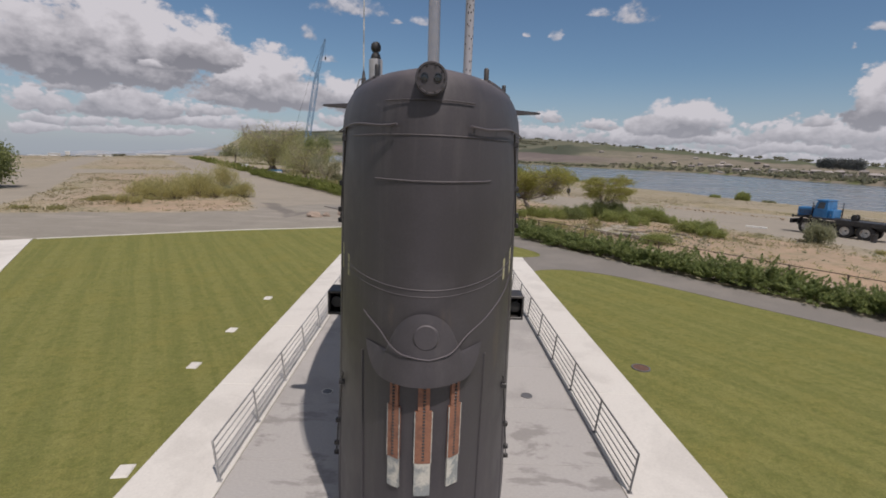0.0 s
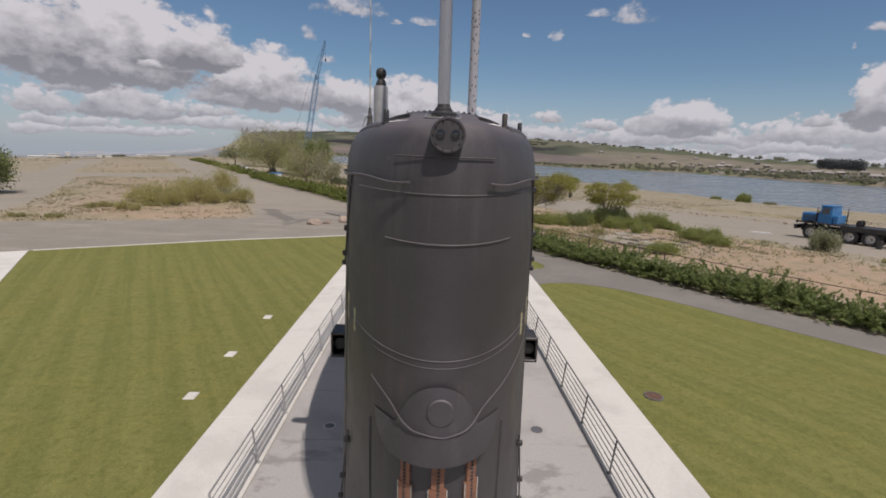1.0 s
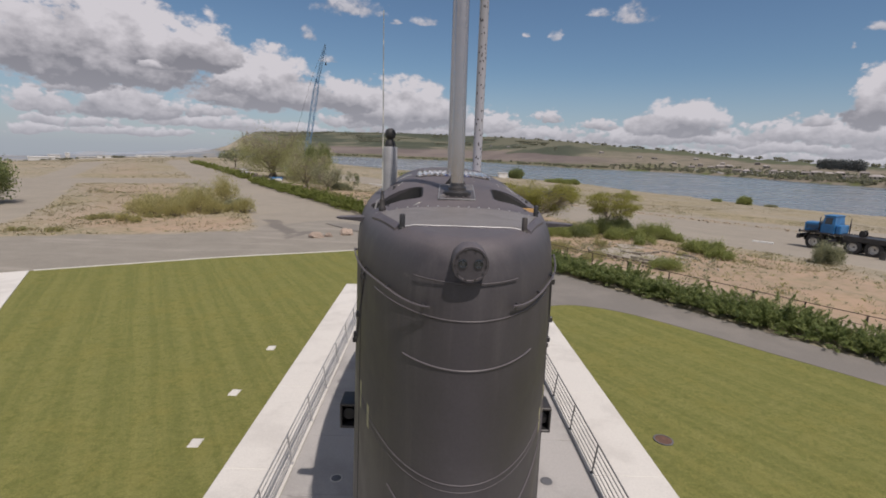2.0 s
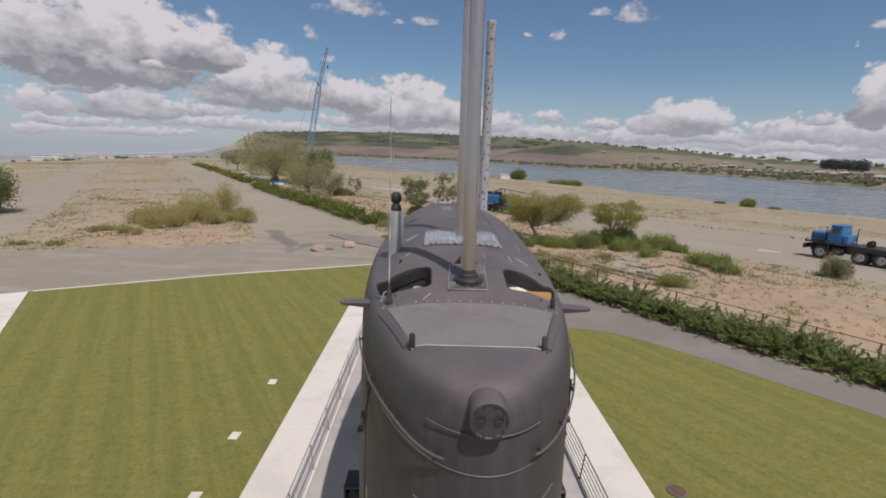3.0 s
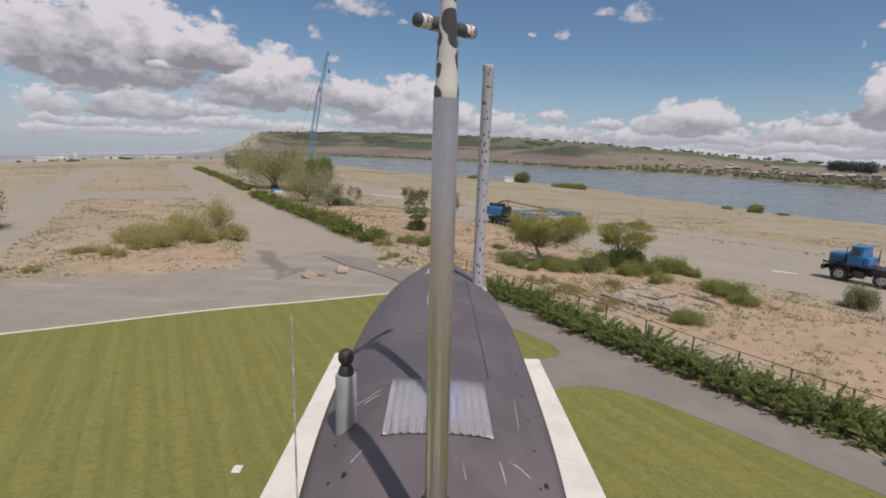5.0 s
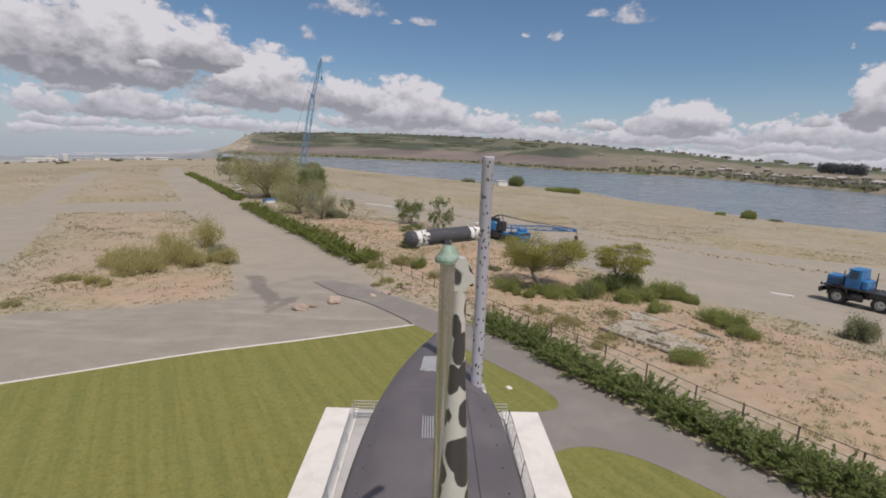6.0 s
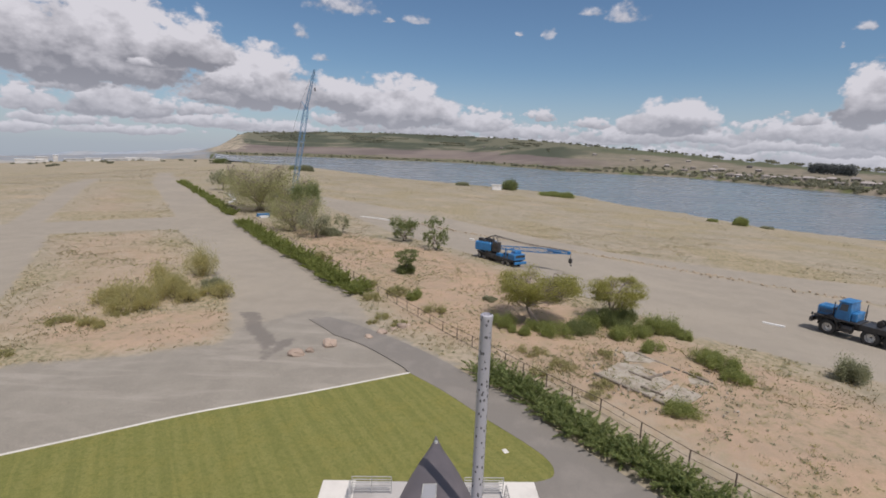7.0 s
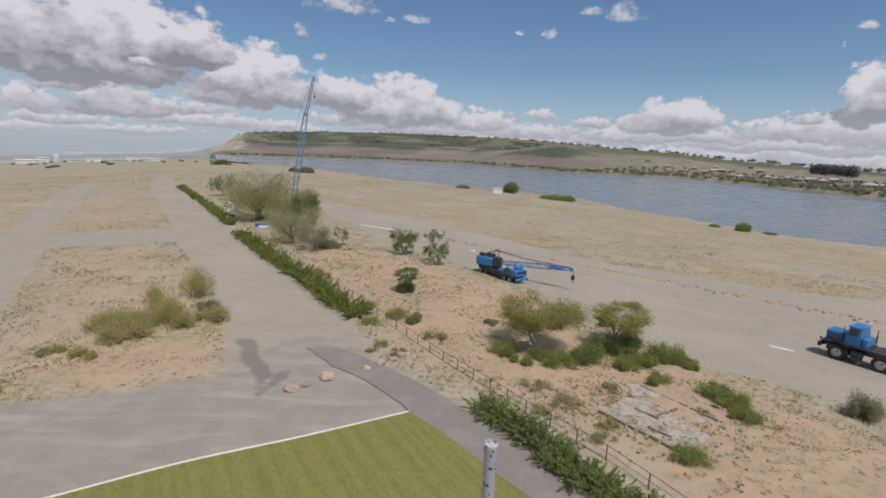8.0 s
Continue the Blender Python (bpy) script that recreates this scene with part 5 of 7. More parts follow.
part("top_seam", Geo().tube([(0.80, y, top_z(0.80, y)) for y in np.linspace(1.5, 8.6, 14)], 0.009, 5), M_BLACKMETAL, hull)
for y in (3.2, 7.4):
    part("top_seam", Geo().tube([(x, y, top_z(x, y) + 0.001) for x in np.linspace(-half_width(y) + 0.4, half_width(y) - 0.4, 9)], 0.007, 5), M_HULL, hull)
for sx in (-1, 1):
    for y in np.linspace(-2.0, 8.0, 15):
        x = sx * (half_width(y) - 0.42)
        part("deck_bolt", Geo().lathe([(0.018, 0), (0.016, 0.015), (0.001, 0.018)], 6, Matrix.Translation((x, y, top_z(x, y) - 0.002)), cap=False), M_BLACKMETAL, sail)

part("tail_lamp", Geo().lathe([(0.07, -0.03), (0.07, 0.04), (0.05, 0.07), (0.001, 0.075)], 14, Matrix.Translation((0.17, 11.9, top_z(0.17, 11.9))), cap=False), M_WORNWHITE, sail, "small worn white tail lamp")
# square hatch with a pale worn rim near the tail
hatch = top_plate(((-0.36, 8.40), (0.08, 8.40), (0.13, 9.50), (-0.26, 9.50)), 0.018, "tail_hatch", M_GREYPAINT, sail, "small pale grey hatch plate")
part("rim", Geo().tube([(x, y, top_z(x, y) + 0.022) for x, y in ((-0.36, 8.40), (0.08, 8.40), (0.13, 9.50), (-0.26, 9.50))], 0.014, 5, closed=True), M_WORNWHITE, hatch, "worn white rim")

# chalky scrapes on the walked-on top
for line in (((-1.14, 0.90), (-0.98, 0.94), (-0.78, 1.10)), ((-1.02, 0.82), (-0.90, 0.90), (-0.80, 0.93)), ((1.16, 1.20), (1.10, 0.35)), ((0.86, -0.41), (0.98, -0.44), (1.10, -0.51)), ((-0.62, -2.30), (-0.56, -2.20), (-0.52, -2.14)), ((-0.98, -0.42), (-0.86, -0.25)), ((0.30, -0.55), (0.33, -0.85)), ((0.74, -0.45), (0.77, -0.80))):
    pts = []
    for (xa, ya), (xb, yb) in zip(line[:-1], line[1:]):
        for k in range(5):
            x, y = xa + (xb - xa) * k / 4, ya + (yb - ya) * k / 4
            pts.append((x, y, top_z(x, y) + 0.001))
    part("scrape", Geo().tube(pts, [0.006 if 0 < k < len(pts) - 1 else 0.002 for k in range(len(pts))], 5), M_WORNWHITE, hull, "chalky white scrape")

# things lying in the starboard opening
nu, nv = 14, 9
verts, faces = [], []
for j in range(nv):
    for i in range(nu):
        a, b = 2 * math.pi * i / nu, math.pi * j / (nv - 1)
        q = Vector((math.sin(b) * math.cos(a), math.sin(b) * math.sin(a), math.cos(b)))
        q *= 1 + 0.22 * noise.fractal(q * 2.5, 1.0, 2.0, 3)
        verts.append((0.80 + 0.30 * q.x, -1.24 + 0.22 * q.y, 6.80 + 0.24 * q.z))
for j in range(nv - 1):
    for i in range(nu):
        k = (i + 1) % nu
        faces.append((j * nu + i, j * nu + k, (j + 1) * nu + k, (j + 1) * nu + i))
solid("sack", Geo().add(verts, faces), M_CLOTH, "crumpled off-white sack lying in the bridge opening", "sack")
solid("board", Geo().box(-0.26, -0.02, -0.22, 0.26, 0.02, 0.22, 0.006, Matrix.Rotation(radians(-14), 4, "X")), M_WOOD, "raw orange-brown wooden board leaning in the bridge opening", "board", at=(0.97, -1.60, 6.86), turn=-6)
solid("opening_floor", Geo().box(0.4, -2.2, 6.3, 1.35, -0.9, 6.52, 0.01), M_BLACKMETAL, "dark shelf inside the bridge opening", "shelf")

# ------------------------------------------------------------------ masts on the sail
periscope = thing("periscope_mast", "silver tubular periscope mast with a black-blotched camouflaged head", "mast", at=(0.0, -1.79, 7.29))
part("collar", Geo().lathe([(0.205, -0.10), (0.205, 0.015), (0.185, 0.035), (0.135, 0.045), (0.13, 0.085), (0.11, 0.10), (0.097, 0.15)], 28, cap=False), M_BLACKMETAL, periscope)
for s_ in (-1, 1):
    g = Geo().slab([(0.075, 0.0), (0.20, 0.0), (0.15, 0.05), (0.075, 0.15)], -0.02, 0.02)
    g.v = [(s_ * x, 0.64 - z, y + 0.06) for x, y, z in g.v]
    part("stay_fin", g, M_BLACKMETAL, periscope)
part("tube", Geo().lathe([(0.096, 0.10), (0.094, 3.90), (0.090, 3.92)], 32, cap=False), M_STEEL, periscope, "brushed silver tube")
part("head_sleeve", Geo().lathe([(0.088, 3.90), (0.091, 3.92), (0.091, 3.99), (0.081, 4.01), (0.076, 4.20), (0.058, 4.50), (0.042, 4.80), (0.033, 5.0), (0.028, 5.26)], 28, cap=False), M_CAMO, periscope, "pale sleeve with black blotches")
head = Geo().slab([(-0.028, 5.24), (0.028, 5.24), (0.032, 5.265), (0.064, 5.285), (0.067, 5.30), (0.040, 5.36), (0.016, 5.393), (-0.012, 5.395), (-0.027, 5.37)], -0.027, 0.027)
head.v = [(x, -z, y) for x, y, z in head.v]
part("head", head, M_CAMO, periscope, "beaked camouflaged mast head")
part("head_window", Geo().box(0.036, -0.018, 5.262, 0.060, 0.018, 5.274, 0.003), M_GLASS, periscope)

periscope.rotation_euler.y = radians(-0.6)

radar = thing("bar_head_mast", "olive-grey tube mast with a black-and-white bar across its top", "mast", at=(0.0, 0.72, 7.24))
part("collar", Geo().lathe([(0.17, 0.0), (0.17, 0.06), (0.12, 0.10), (0.12, 0.22), (0.078, 0.24)], 24, cap=False), M_BLACKMETAL, radar)
part("tube", Geo().lathe([(0.082, 0.22), (0.082, 4.88)], 26, cap=False), M_STEEL, radar, "dull silver tube")
part("green_collar", Geo().lathe([(0.080, 4.85), (0.130, 4.865), (0.135, 4.90), (0.122, 4.925), (0.112, 4.93), (0.085, 4.965), (0.055, 5.03), (0.040, 5.04)], 24, cap=False), M_GREEN, radar, "green weathered collar")
bar_m = Matrix.Translation((-0.03, 0.15, 5.10)) @ Matrix.Rotation(radians(38), 4, "Z") @ Matrix.Rotation(radians(90), 4, "Y")
M_BARPAINT = surface("chipped_black_paint", (0.055, 0.055, 0.062), (0.55, 0.55, 0.54), 0.5, big=9, fine=40, mix_at=(0.61, 0.65))
bar = part("bar", Geo().lathe([(0.001, -0.48), (0.045, -0.475), (0.074, -0.45), (0.080, -0.39), (0.080, 0.40), (0.070, 0.45), (0.001, 0.46)], 24, bar_m, cap=False), M_BARPAINT, radar, "chipped black cross bar")
M_CHIPWHITE = surface("flaking_white_paint", (0.62, 0.61, 0.58), (0.06, 0.06, 0.065), 0.5, big=16, fine=40, mix_at=(0.50, 0.54))
for z0, z1 in ((-0.40, -0.34), (-0.33, -0.25), (0.28, 0.34), (0.35, 0.42)):
    part("white_band", Geo().lathe([(0.0812, z0), (0.0825, (z0 + z1) / 2), (0.0812, z1)], 24, bar_m, cap=False), M_CHIPWHITE, bar, "flaking white band")
part("neck", Geo().tube([(-0.01, 0.0, 5.0), (-0.03, 0.12, 5.07)], 0.040, 10), M_BLACKMETAL, radar)

radar.rotation_euler.y = radians(-0.2)

pole = thing("dappled_mast", "pale blue-grey pole mast dabbed with small dark patches", "mast", at=(1.14, 7.95, 7.05))
part("tube", Geo().lathe([(0.150, 0.05), (0.150, 5.95), (0.158, 5.97), (0.158, 6.08), (0.13, 6.10), (0.125, 6.02), (0.001, 6.0)], 30, cap=False), M_DAPPLE, pole)
part("foot_plate", Geo().box(-0.26, -0.26, -0.15, 0.26, 0.26, 0.06, 0.02), M_WORNWHITE, pole, "chipped pale foot plate")

snorkel = thing("snorkel_mast", "short light grey cylinder topped with a black ball valve", "mast", at=(-1.195, 0.46, 7.07))
part("cylinder", Geo().lathe([(0.138, 0.0), (0.138, 0.86), (0.128, 0.885), (0.001, 0.887)], 28, cap=False), M_GREYPAINT, snorkel, "light grey painted cylinder")
part("neck", Geo().lathe([(0.10, 0.87), (0.105, 0.92), (0.085, 0.98), (0.06, 1.01), (0.06, 1.08)], 20, cap=False), M_BLACK, snorkel)
part("ball", Geo().lathe([(0.05, 1.02), (0.085, 1.05), (0.102, 1.09), (0.102, 1.14), (0.085, 1.19), (0.045, 1.222), (0.001, 1.227)], 22, cap=False), M_BLACK, snorkel, "ribbed black ball")

aerial = thing("whip_aerial", "thin pale whip aerial on a black base", "aerial", at=(-1.06, -2.21, 7.04))
part("base", Geo().lathe([(0.05, 0.0), (0.05, 0.05), (0.036, 0.07), (0.036, 0.16), (0.028, 0.17), (0.016, 0.27), (0.001, 0.28)], 16, cap=False), M_BLACKMETAL, aerial)
part("whip", Geo().tube([(0, 0, 0.28), (0.0, 0.005, 1.2), (-0.01, 0.01, 2.62)], [0.011, 0.009, 0.006], 6), M_WORNWHITE, aerial)
part("bracket", Geo().tube([(-0.10, 0.0, 0.02), (-0.07, 0.02, 0.14), (0.0, 0.01, 0.17)], 0.012, 6), M_GALV, aerial)

# ------------------------------------------------------------------ rails, drains and lawn boxes
def railing(name, x, y0, y1, lean, mat, label):
    ob = thing(name, label, "railing", at=(x, y0, 0.015), group="railings along the apron")
    length, high = y1 - y0, 0.80
    n = 10
    for k in range(n + 1):
        y = length * k / n
        part("post", Geo().tube([(0, y, -0.02), (lean * 0.09, y, high)], 0.021, 8), mat, ob)
        part("foot", Geo().box(-0.05, y - 0.05, -0.01, 0.05, y + 0.05, 0.012, 0.004), mat, ob)
    for k in range(6):
        z = high * (0.10 + 0.90 * k / 5)
        part("rail", Geo().tube([(lean * 0.09 * z / high, 0, z), (lean * 0.09 * z / high, length, z)], 0.019 if k == 5 else 0.012, 8), mat, ob)
    return ob


railing("railing", -3.72, -1.95, 18.3, -1, M_GALV, "grey galvanised steel railing with six horizontal bars")
railing("railing", 3.92, -2.05, 18.0, 1, M_DARKRAIL, "darker grey steel railing with six horizontal bars")
for x0, x1 in ((-3.72, -1.75), (1.95, 3.92)):
    ob = thing("end_railing", "grey steel railing across the apron's end", "railing", at=(x0, 18.35, 0.0), group="railings along the apron")
    for k in range(3):
        part("post", Geo().tube([((x1 - x0) * k / 2, 0, -0.02), ((x1 - x0) * k / 2, 0, 0.96)], 0.021, 8), M_GALV, ob)
    for k in range(6):
        part("rail", Geo().tube([(0, 0, 0.16 + 0.16 * k), (x1 - x0, 0, 0.16 + 0.16 * k)], 0.022, 8), M_GALV, ob)


def floor_drain(x, y, mat):
    ob = thing("floor_drain", "round iron floor drain set in the concrete", "drain", at=(x, y, 0.0), group="drains in the apron")
    part("frame", Geo().lathe([(0.15, -0.02), (0.15, 0.012), (0.125, 0.014), (0.12, 0.004)], 24, cap=False), mat, ob)
    part("grate", Geo().lathe([(0.12, -0.01), (0.12, 0.007), (0.001, 0.009)], 24, cap=False), M_DARKRAIL, ob)


floor_drain(-2.49, 1.58, M_WHITE)
floor_drain(2.68, 1.62, M_DARKRAIL)


def lawn_box(x, y, turn=0):
    ob = thing("lawn_box", "white-lidded service box set flush in the lawn", "service box", at=(x, y, 0.0), turn=turn, group="boxes in the lawn")
    part("frame", Geo().box(-0.15, -0.20, -0.1, 0.15, 0.20, 0.02, 0.015), M_WHITE, ob)
    part("lid", Geo().box(-0.12, -0.17, 0.0, 0.12, 0.17, 0.03, 0.01), M_WHITE, ob)


for x, y, turn in ((-6.62, 9.4, 3), (-6.60, 5.7, -2), (-6.52, 2.9, 2), (-5.62, -1.72, 8), (4.66, 22.05, 20)):
    lawn_box(x, y, turn)
hole = thing("manhole_cover", "round brown iron manhole cover in the lawn", "manhole", at=(6.50, 3.5, 0.0))
M_IRON = surface("rusty_iron_lid", (0.115, 0.062, 0.042), (0.16, 0.09, 0.06), 0.8, big=6, fine=40)
part("rim", Geo().lathe([(0.27, -0.05), (0.27, 0.03), (0.235, 0.035), (0.23, 0.02)], 28, cap=False), M_DARKRAIL, hole)
part("lid", Geo().lathe([(0.23, 0.0), (0.23, 0.026), (0.001, 0.03)], 28, cap=False), M_IRON, hole)

# ------------------------------------------------------------------ plants
def limb(rng, a, b, r0, r1, bend=0.12, n=6):
    """A bent branch from a to b: points and radii."""
    a, b = np.array(a, float), np.array(b, float)
    l = np.linalg.norm(b - a)
    off = rng.normal(size=3) * bend * l
    pts = [a + (b - a) * t + off * math.sin(math.pi * t) * (0.5 + 0.5 * t) for t in np.linspace(0, 1, n)]
    return pts, list(np.linspace(r0, r1, n))


def tree(name, at, height, radius, leaf_mat, label, seed, category="tree", trunk=0.3, limbs=6, twigs=5, count=3200, size=0.20, flat=0.6, crown_low=0.45, stems=1, droop=0.0, puff=0.16, long=1.6, group="", extra=0, bark=None):
    """A tapered trunk, limbs and twigs, with leaves in clumps about the twig ends."""
    rng = np.random.default_rng(seed)
    x, y = at
    root = thing(name, label, category, at=(x, y, land_at(x, y)), group=group)
    wood = Geo()
    tips = []
    for s in range(stems):
        base = np.array([rng.normal() * 0.10 * radius * (stems > 1), rng.normal() * 0.10 * radius * (stems > 1), -0.15])
        fork = base + np.array([rng.normal() * 0.08 * height, rng.normal() * 0.08 * height, height * (0.28 if stems == 1 else 0.16)])
        wood.tube(*limb(rng, base, fork, trunk * 1.15, trunk * 0.8, 0.04), sides=8)
        for k in range(limbs):
            a = 2 * math.pi * (k + rng.uniform(-0.3, 0.3)) / limbs + s
            out = radius * rng.uniform(0.45, 0.75)
            up = height * (crown_low + (0.92 - crown_low) * rng.uniform(0.25, 0.85))
            end = base + np.array([math.cos(a) * out, math.sin(a) * out, up])
            pts, radii = limb(rng, fork, end, trunk * 0.55, trunk * 0.16, 0.14)
            wood.tube(pts, radii, sides=6)
            for j in range(twigs):
                b = a + rng.uniform(-1.1, 1.1)
                start = pts[rng.integers(2, len(pts))]
                reach = radius * rng.uniform(0.25, 0.55)
                tip = start + np.array([math.cos(b) * reach, math.sin(b) * reach, rng.uniform(-0.08, 0.30) * height * flat])
                r = math.hypot(tip[0], tip[1])
                if r > radius:
                    tip[:2] *= radius / r
                tip[2] = min(tip[2], height * (1 - 0.25 * (r / radius) ** 2))
                wood.tube(*limb(rng, start, tip, trunk * 0.14, trunk * 0.05, 0.15, 4), sides=4)
                tips.append(tip)
    for j in range(extra):
        # fine bare twigs below the leaves
        tip = tips[rng.integers(0, len(tips))]
        start = tip * np.array([0.55, 0.55, 0.80]) + rng.normal(size=3) * 0.06 * radius
        wood.tube(*limb(rng, start, tip + rng.normal(size=3) * np.array([0.10, 0.10, 0.04]) * radius, trunk * 0.06, trunk * 0.03, 0.15, 4), sides=3)
    part("trunk", wood, bark or M_BARK, root, "grey-brown bark")
    tips = np.array(tips)
    pick = rng.integers(0, len(tips), count)
    spread_ = np.array([puff, puff, puff * flat]) * radius
    centres = tips[pick] + rng.normal(size=(count, 3)) * spread_
    centres[:, 2] -= droop * np.abs(rng.normal(size=count)) * height
    centres[:, 2] = np.maximum(centres[:, 2], 0.12 * height)
    v, f = leaves(rng, centres, size, long, drop=0.5 * (droop > 0))
    crown = new("crown", scatter_mesh("crown", v, f, leaf_mat))
    crown.parent = root
    return root


def shrub(name, at, radius, height, leaf_mat, label, seed, category="shrub", count=700, size=0.13, clumps=16, long=1.8, upright=0.35, group="", stretch=1.0, turn=0.0):
    """A low bush: short stems and an uneven mound of leaves."""
    rng = np.random.default_rng(seed)
    x, y = at
    root = thing(name, label, category, at=(x, y, land_at(x, y)), turn=turn, group=group)
    stems = Geo()
    centres, leans = [], []
    for k in range(clumps):
        a, r = rng.uniform(0, 2 * math.pi), radius * math.sqrt(rng.uniform(0.02, 1)) * 0.85
        top = height * (1 - 0.55 * (r / radius) ** 2) * rng.uniform(0.55, 1.0)
        c = np.array([math.cos(a) * r * stretch, math.sin(a) * r, top * 0.62])
        stems.tube([(c[0] * 0.3, c[1] * 0.3, -0.05), (c[0] * 0.7, c[1] * 0.7, c[2] * 0.6), tuple(c)], [0.03, 0.02, 0.008], 4)
        m = count // clumps
        cloud = c + rng.normal(size=(m, 3)) * np.array([0.17 * radius, 0.17 * radius, 0.19 * height]) * rng.uniform(0.5, 1.25)
        centres.append(cloud)
        leans.append(np.tile(np.array([c[0] / radius * 0.5, c[1] / radius * 0.5, upright]), (m, 1)))
    centres = np.concatenate(centres)
    centres[:, 2] = np.abs(centres[:, 2]) + 0.03
    part("stems", stems, M_BARK, root)
    v, f = leaves(rng, centres, size, long, lean=np.concatenate(leans))
    leaf = new("foliage", scatter_mesh("foliage", v, f, leaf_mat))
    leaf.parent = root
    return root


def hedge(line, width, height, leaf_mat, label, seed, per_metre, size, step=1.6):
    """A row of spreading junipers, each a part with its stems and feathery sprays."""
    rng = np.random.default_rng(seed)
    pts = [np.array(p, float) for p in line]
    root = thing("juniper_hedge", label, "hedge", at=(*line[0], land_at(*line[0])))
    z_root = land_at(*line[0])
    for a, b in zip(pts[:-1], pts[1:]):
        l = np.linalg.norm(b - a)
        n = max(1, round(l / step))
        for k in range(n):
            c = a + (b - a) * (k + 0.5) / n + rng.normal(size=2) * 0.12
            m = int(per_metre * l / n)
            h = height * rng.uniform(0.75, 1.2)
            sprays = max(12, m // 55)
            ang = rng.uniform(0, 2 * math.pi, sprays)
            out = width * 0.55 * rng.uniform(0.2, 1.35, sprays)
            tip = np.stack([np.cos(ang) * out, np.sin(ang) * out, h * rng.uniform(0.25, 1.0, sprays) ** 1.0 * np.where(rng.uniform(0, 1, sprays) < 0.12, 1.45, 1.05)], 1)
            root_pt = tip * np.array([0.25, 0.25, 0.25])
            pick = rng.integers(0, sprays, m)
            t = rng.uniform(0.35, 1.0, m)[:, None]
            centre = root_pt[pick] * (1 - t) + tip[pick] * t + rng.normal(size=(m, 3)) * (0.105 * (1.2 - t)) * np.array([1, 1, 0.7])
            centre[:, 2] = np.abs(centre[:, 2]) + 0.02
            lean = tip[pick] - root_pt[pick]
            lean /= np.linalg.norm(lean, axis=1)[:, None]
            centre[:, :2] += c - pts[0]
            centre[:, 2] += land_at(*c) - z_root
            v, f = leaves(rng, centre, size, 3.6, lean=lean)
            leaf = new("shrub", scatter_mesh("shrub", v, f, leaf_mat))
            leaf.parent = root
            if k % 2 == 0:
                g = Geo()
                for j in range(4):
                    q = tip[j] * 0.8
                    g.tube([(c[0] - pts[0][0], c[1] - pts[0][1], -0.05), (c[0] - pts[0][0] + q[0], c[1] - pts[0][1] + q[1], q[2])], [0.035, 0.012], 5)
                part("stems", g, M_BARK, leaf)
    return root


hedge([(4.4, 32.6), (7.7, 28.3), (9.2, 25.0), (12.5, 20.1), (16.0, 15.2), (19.6, 10.3), (23.8, 4.2), (28.5, -4)], 2.8, 1.1, M_JUNIPER, "dark green spreading juniper hedge beside the footpath", 11, 3300, 0.060, 1.2)
hedge([(-42.0, 106.6), (-30, 87.5), (-18, 68.6), (-7.8, 52.8)], 3.3, 1.4, M_JUNIPER2, "green juniper hedge along the gravel road", 12, 1300, 0.105, 1.7)
hedge([(-114, 226), (-90, 187), (-66, 148), (-48.5, 118.5)], 2.8, 1.2, M_JUNIPER2, "far green juniper hedge along the gravel road", 13, 170, 0.26, 3.2)

tree("spreading_tree", (11.7, 45.3), 6.3, 3.8, M_OLIVE, "broad round-crowned olive-green tree with a dark forked trunk", 21, trunk=0.26, limbs=11, twigs=11, count=30000, size=0.078, flat=0.5, crown_low=0.50, puff=0.12, extra=520, bark=M_TWIG)
tree("spreading_tree", (20.6, 46.6), 5.5, 2.7, M_OLIVE, "small flat-crowned green tree above dark shrubs", 22, trunk=0.14, limbs=11, twigs=10, count=17000, size=0.078, flat=0.36, crown_low=0.70, puff=0.12, extra=160, bark=M_TWIG)
tree("young_tree", (-4.8, 94.3), 5.6, 2.5, M_DARKLEAF, "young leafy tree with an open crown on dry ground", 23, trunk=0.09, limbs=6, twigs=5, count=2300, size=0.21, flat=1.2, crown_low=0.10, stems=2, puff=0.12)
tree("young_tree", (1.5, 85.8), 6.6, 2.2, M_DARKLEAF, "thin ragged young tree on dry ground", 24, trunk=0.09, limbs=6, twigs=4, count=1500, size=0.21, flat=1.6, crown_low=0.10, stems=2, puff=0.10)
tree("young_tree", (-2.9, 65.4), 3.9, 1.5, M_DARKLEAF, "small dark sapling in two leafy tiers", 25, trunk=0.06, limbs=7, twigs=6, count=2600, size=0.13, flat=0.3, crown_low=0.74)
tree("willow", (-45.5, 132), 15.8, 8.2, M_WILLOW, "large pale olive willow with a rounded crown", 26, trunk=0.42, limbs=9, twigs=9, count=34000, size=0.14, flat=0.8, crown_low=0.16, stems=3, droop=0.12, puff=0.17, extra=260, bark=M_TWIG)
tree("willow", (-35.5, 126), 12.0, 5.6, M_WILLOW, "pale olive willow with drooping twigs", 27, trunk=0.34, limbs=7, twigs=8, count=15000, size=0.155, flat=0.8, crown_low=0.12, stems=3, droop=0.12, puff=0.18, extra=260, bark=M_TWIG)
tree("willow", (-27.5, 100), 8.5, 4.8, M_WILLOW, "ragged pale willow with grey twigs", 28, trunk=0.22, limbs=7, twigs=7, count=8000, size=0.14, flat=0.9, crown_low=0.10, stems=3, droop=0.12, puff=0.20, extra=300, bark=M_TWIG)
tree("poplar_sapling", (-28.5, 112), 10.5, 2.8, M_DARKLEAF, "upright dark green poplar beside the willows", 29, trunk=0.16, limbs=6, twigs=6, count=4200, size=0.22, flat=1.3, crown_low=0.25)
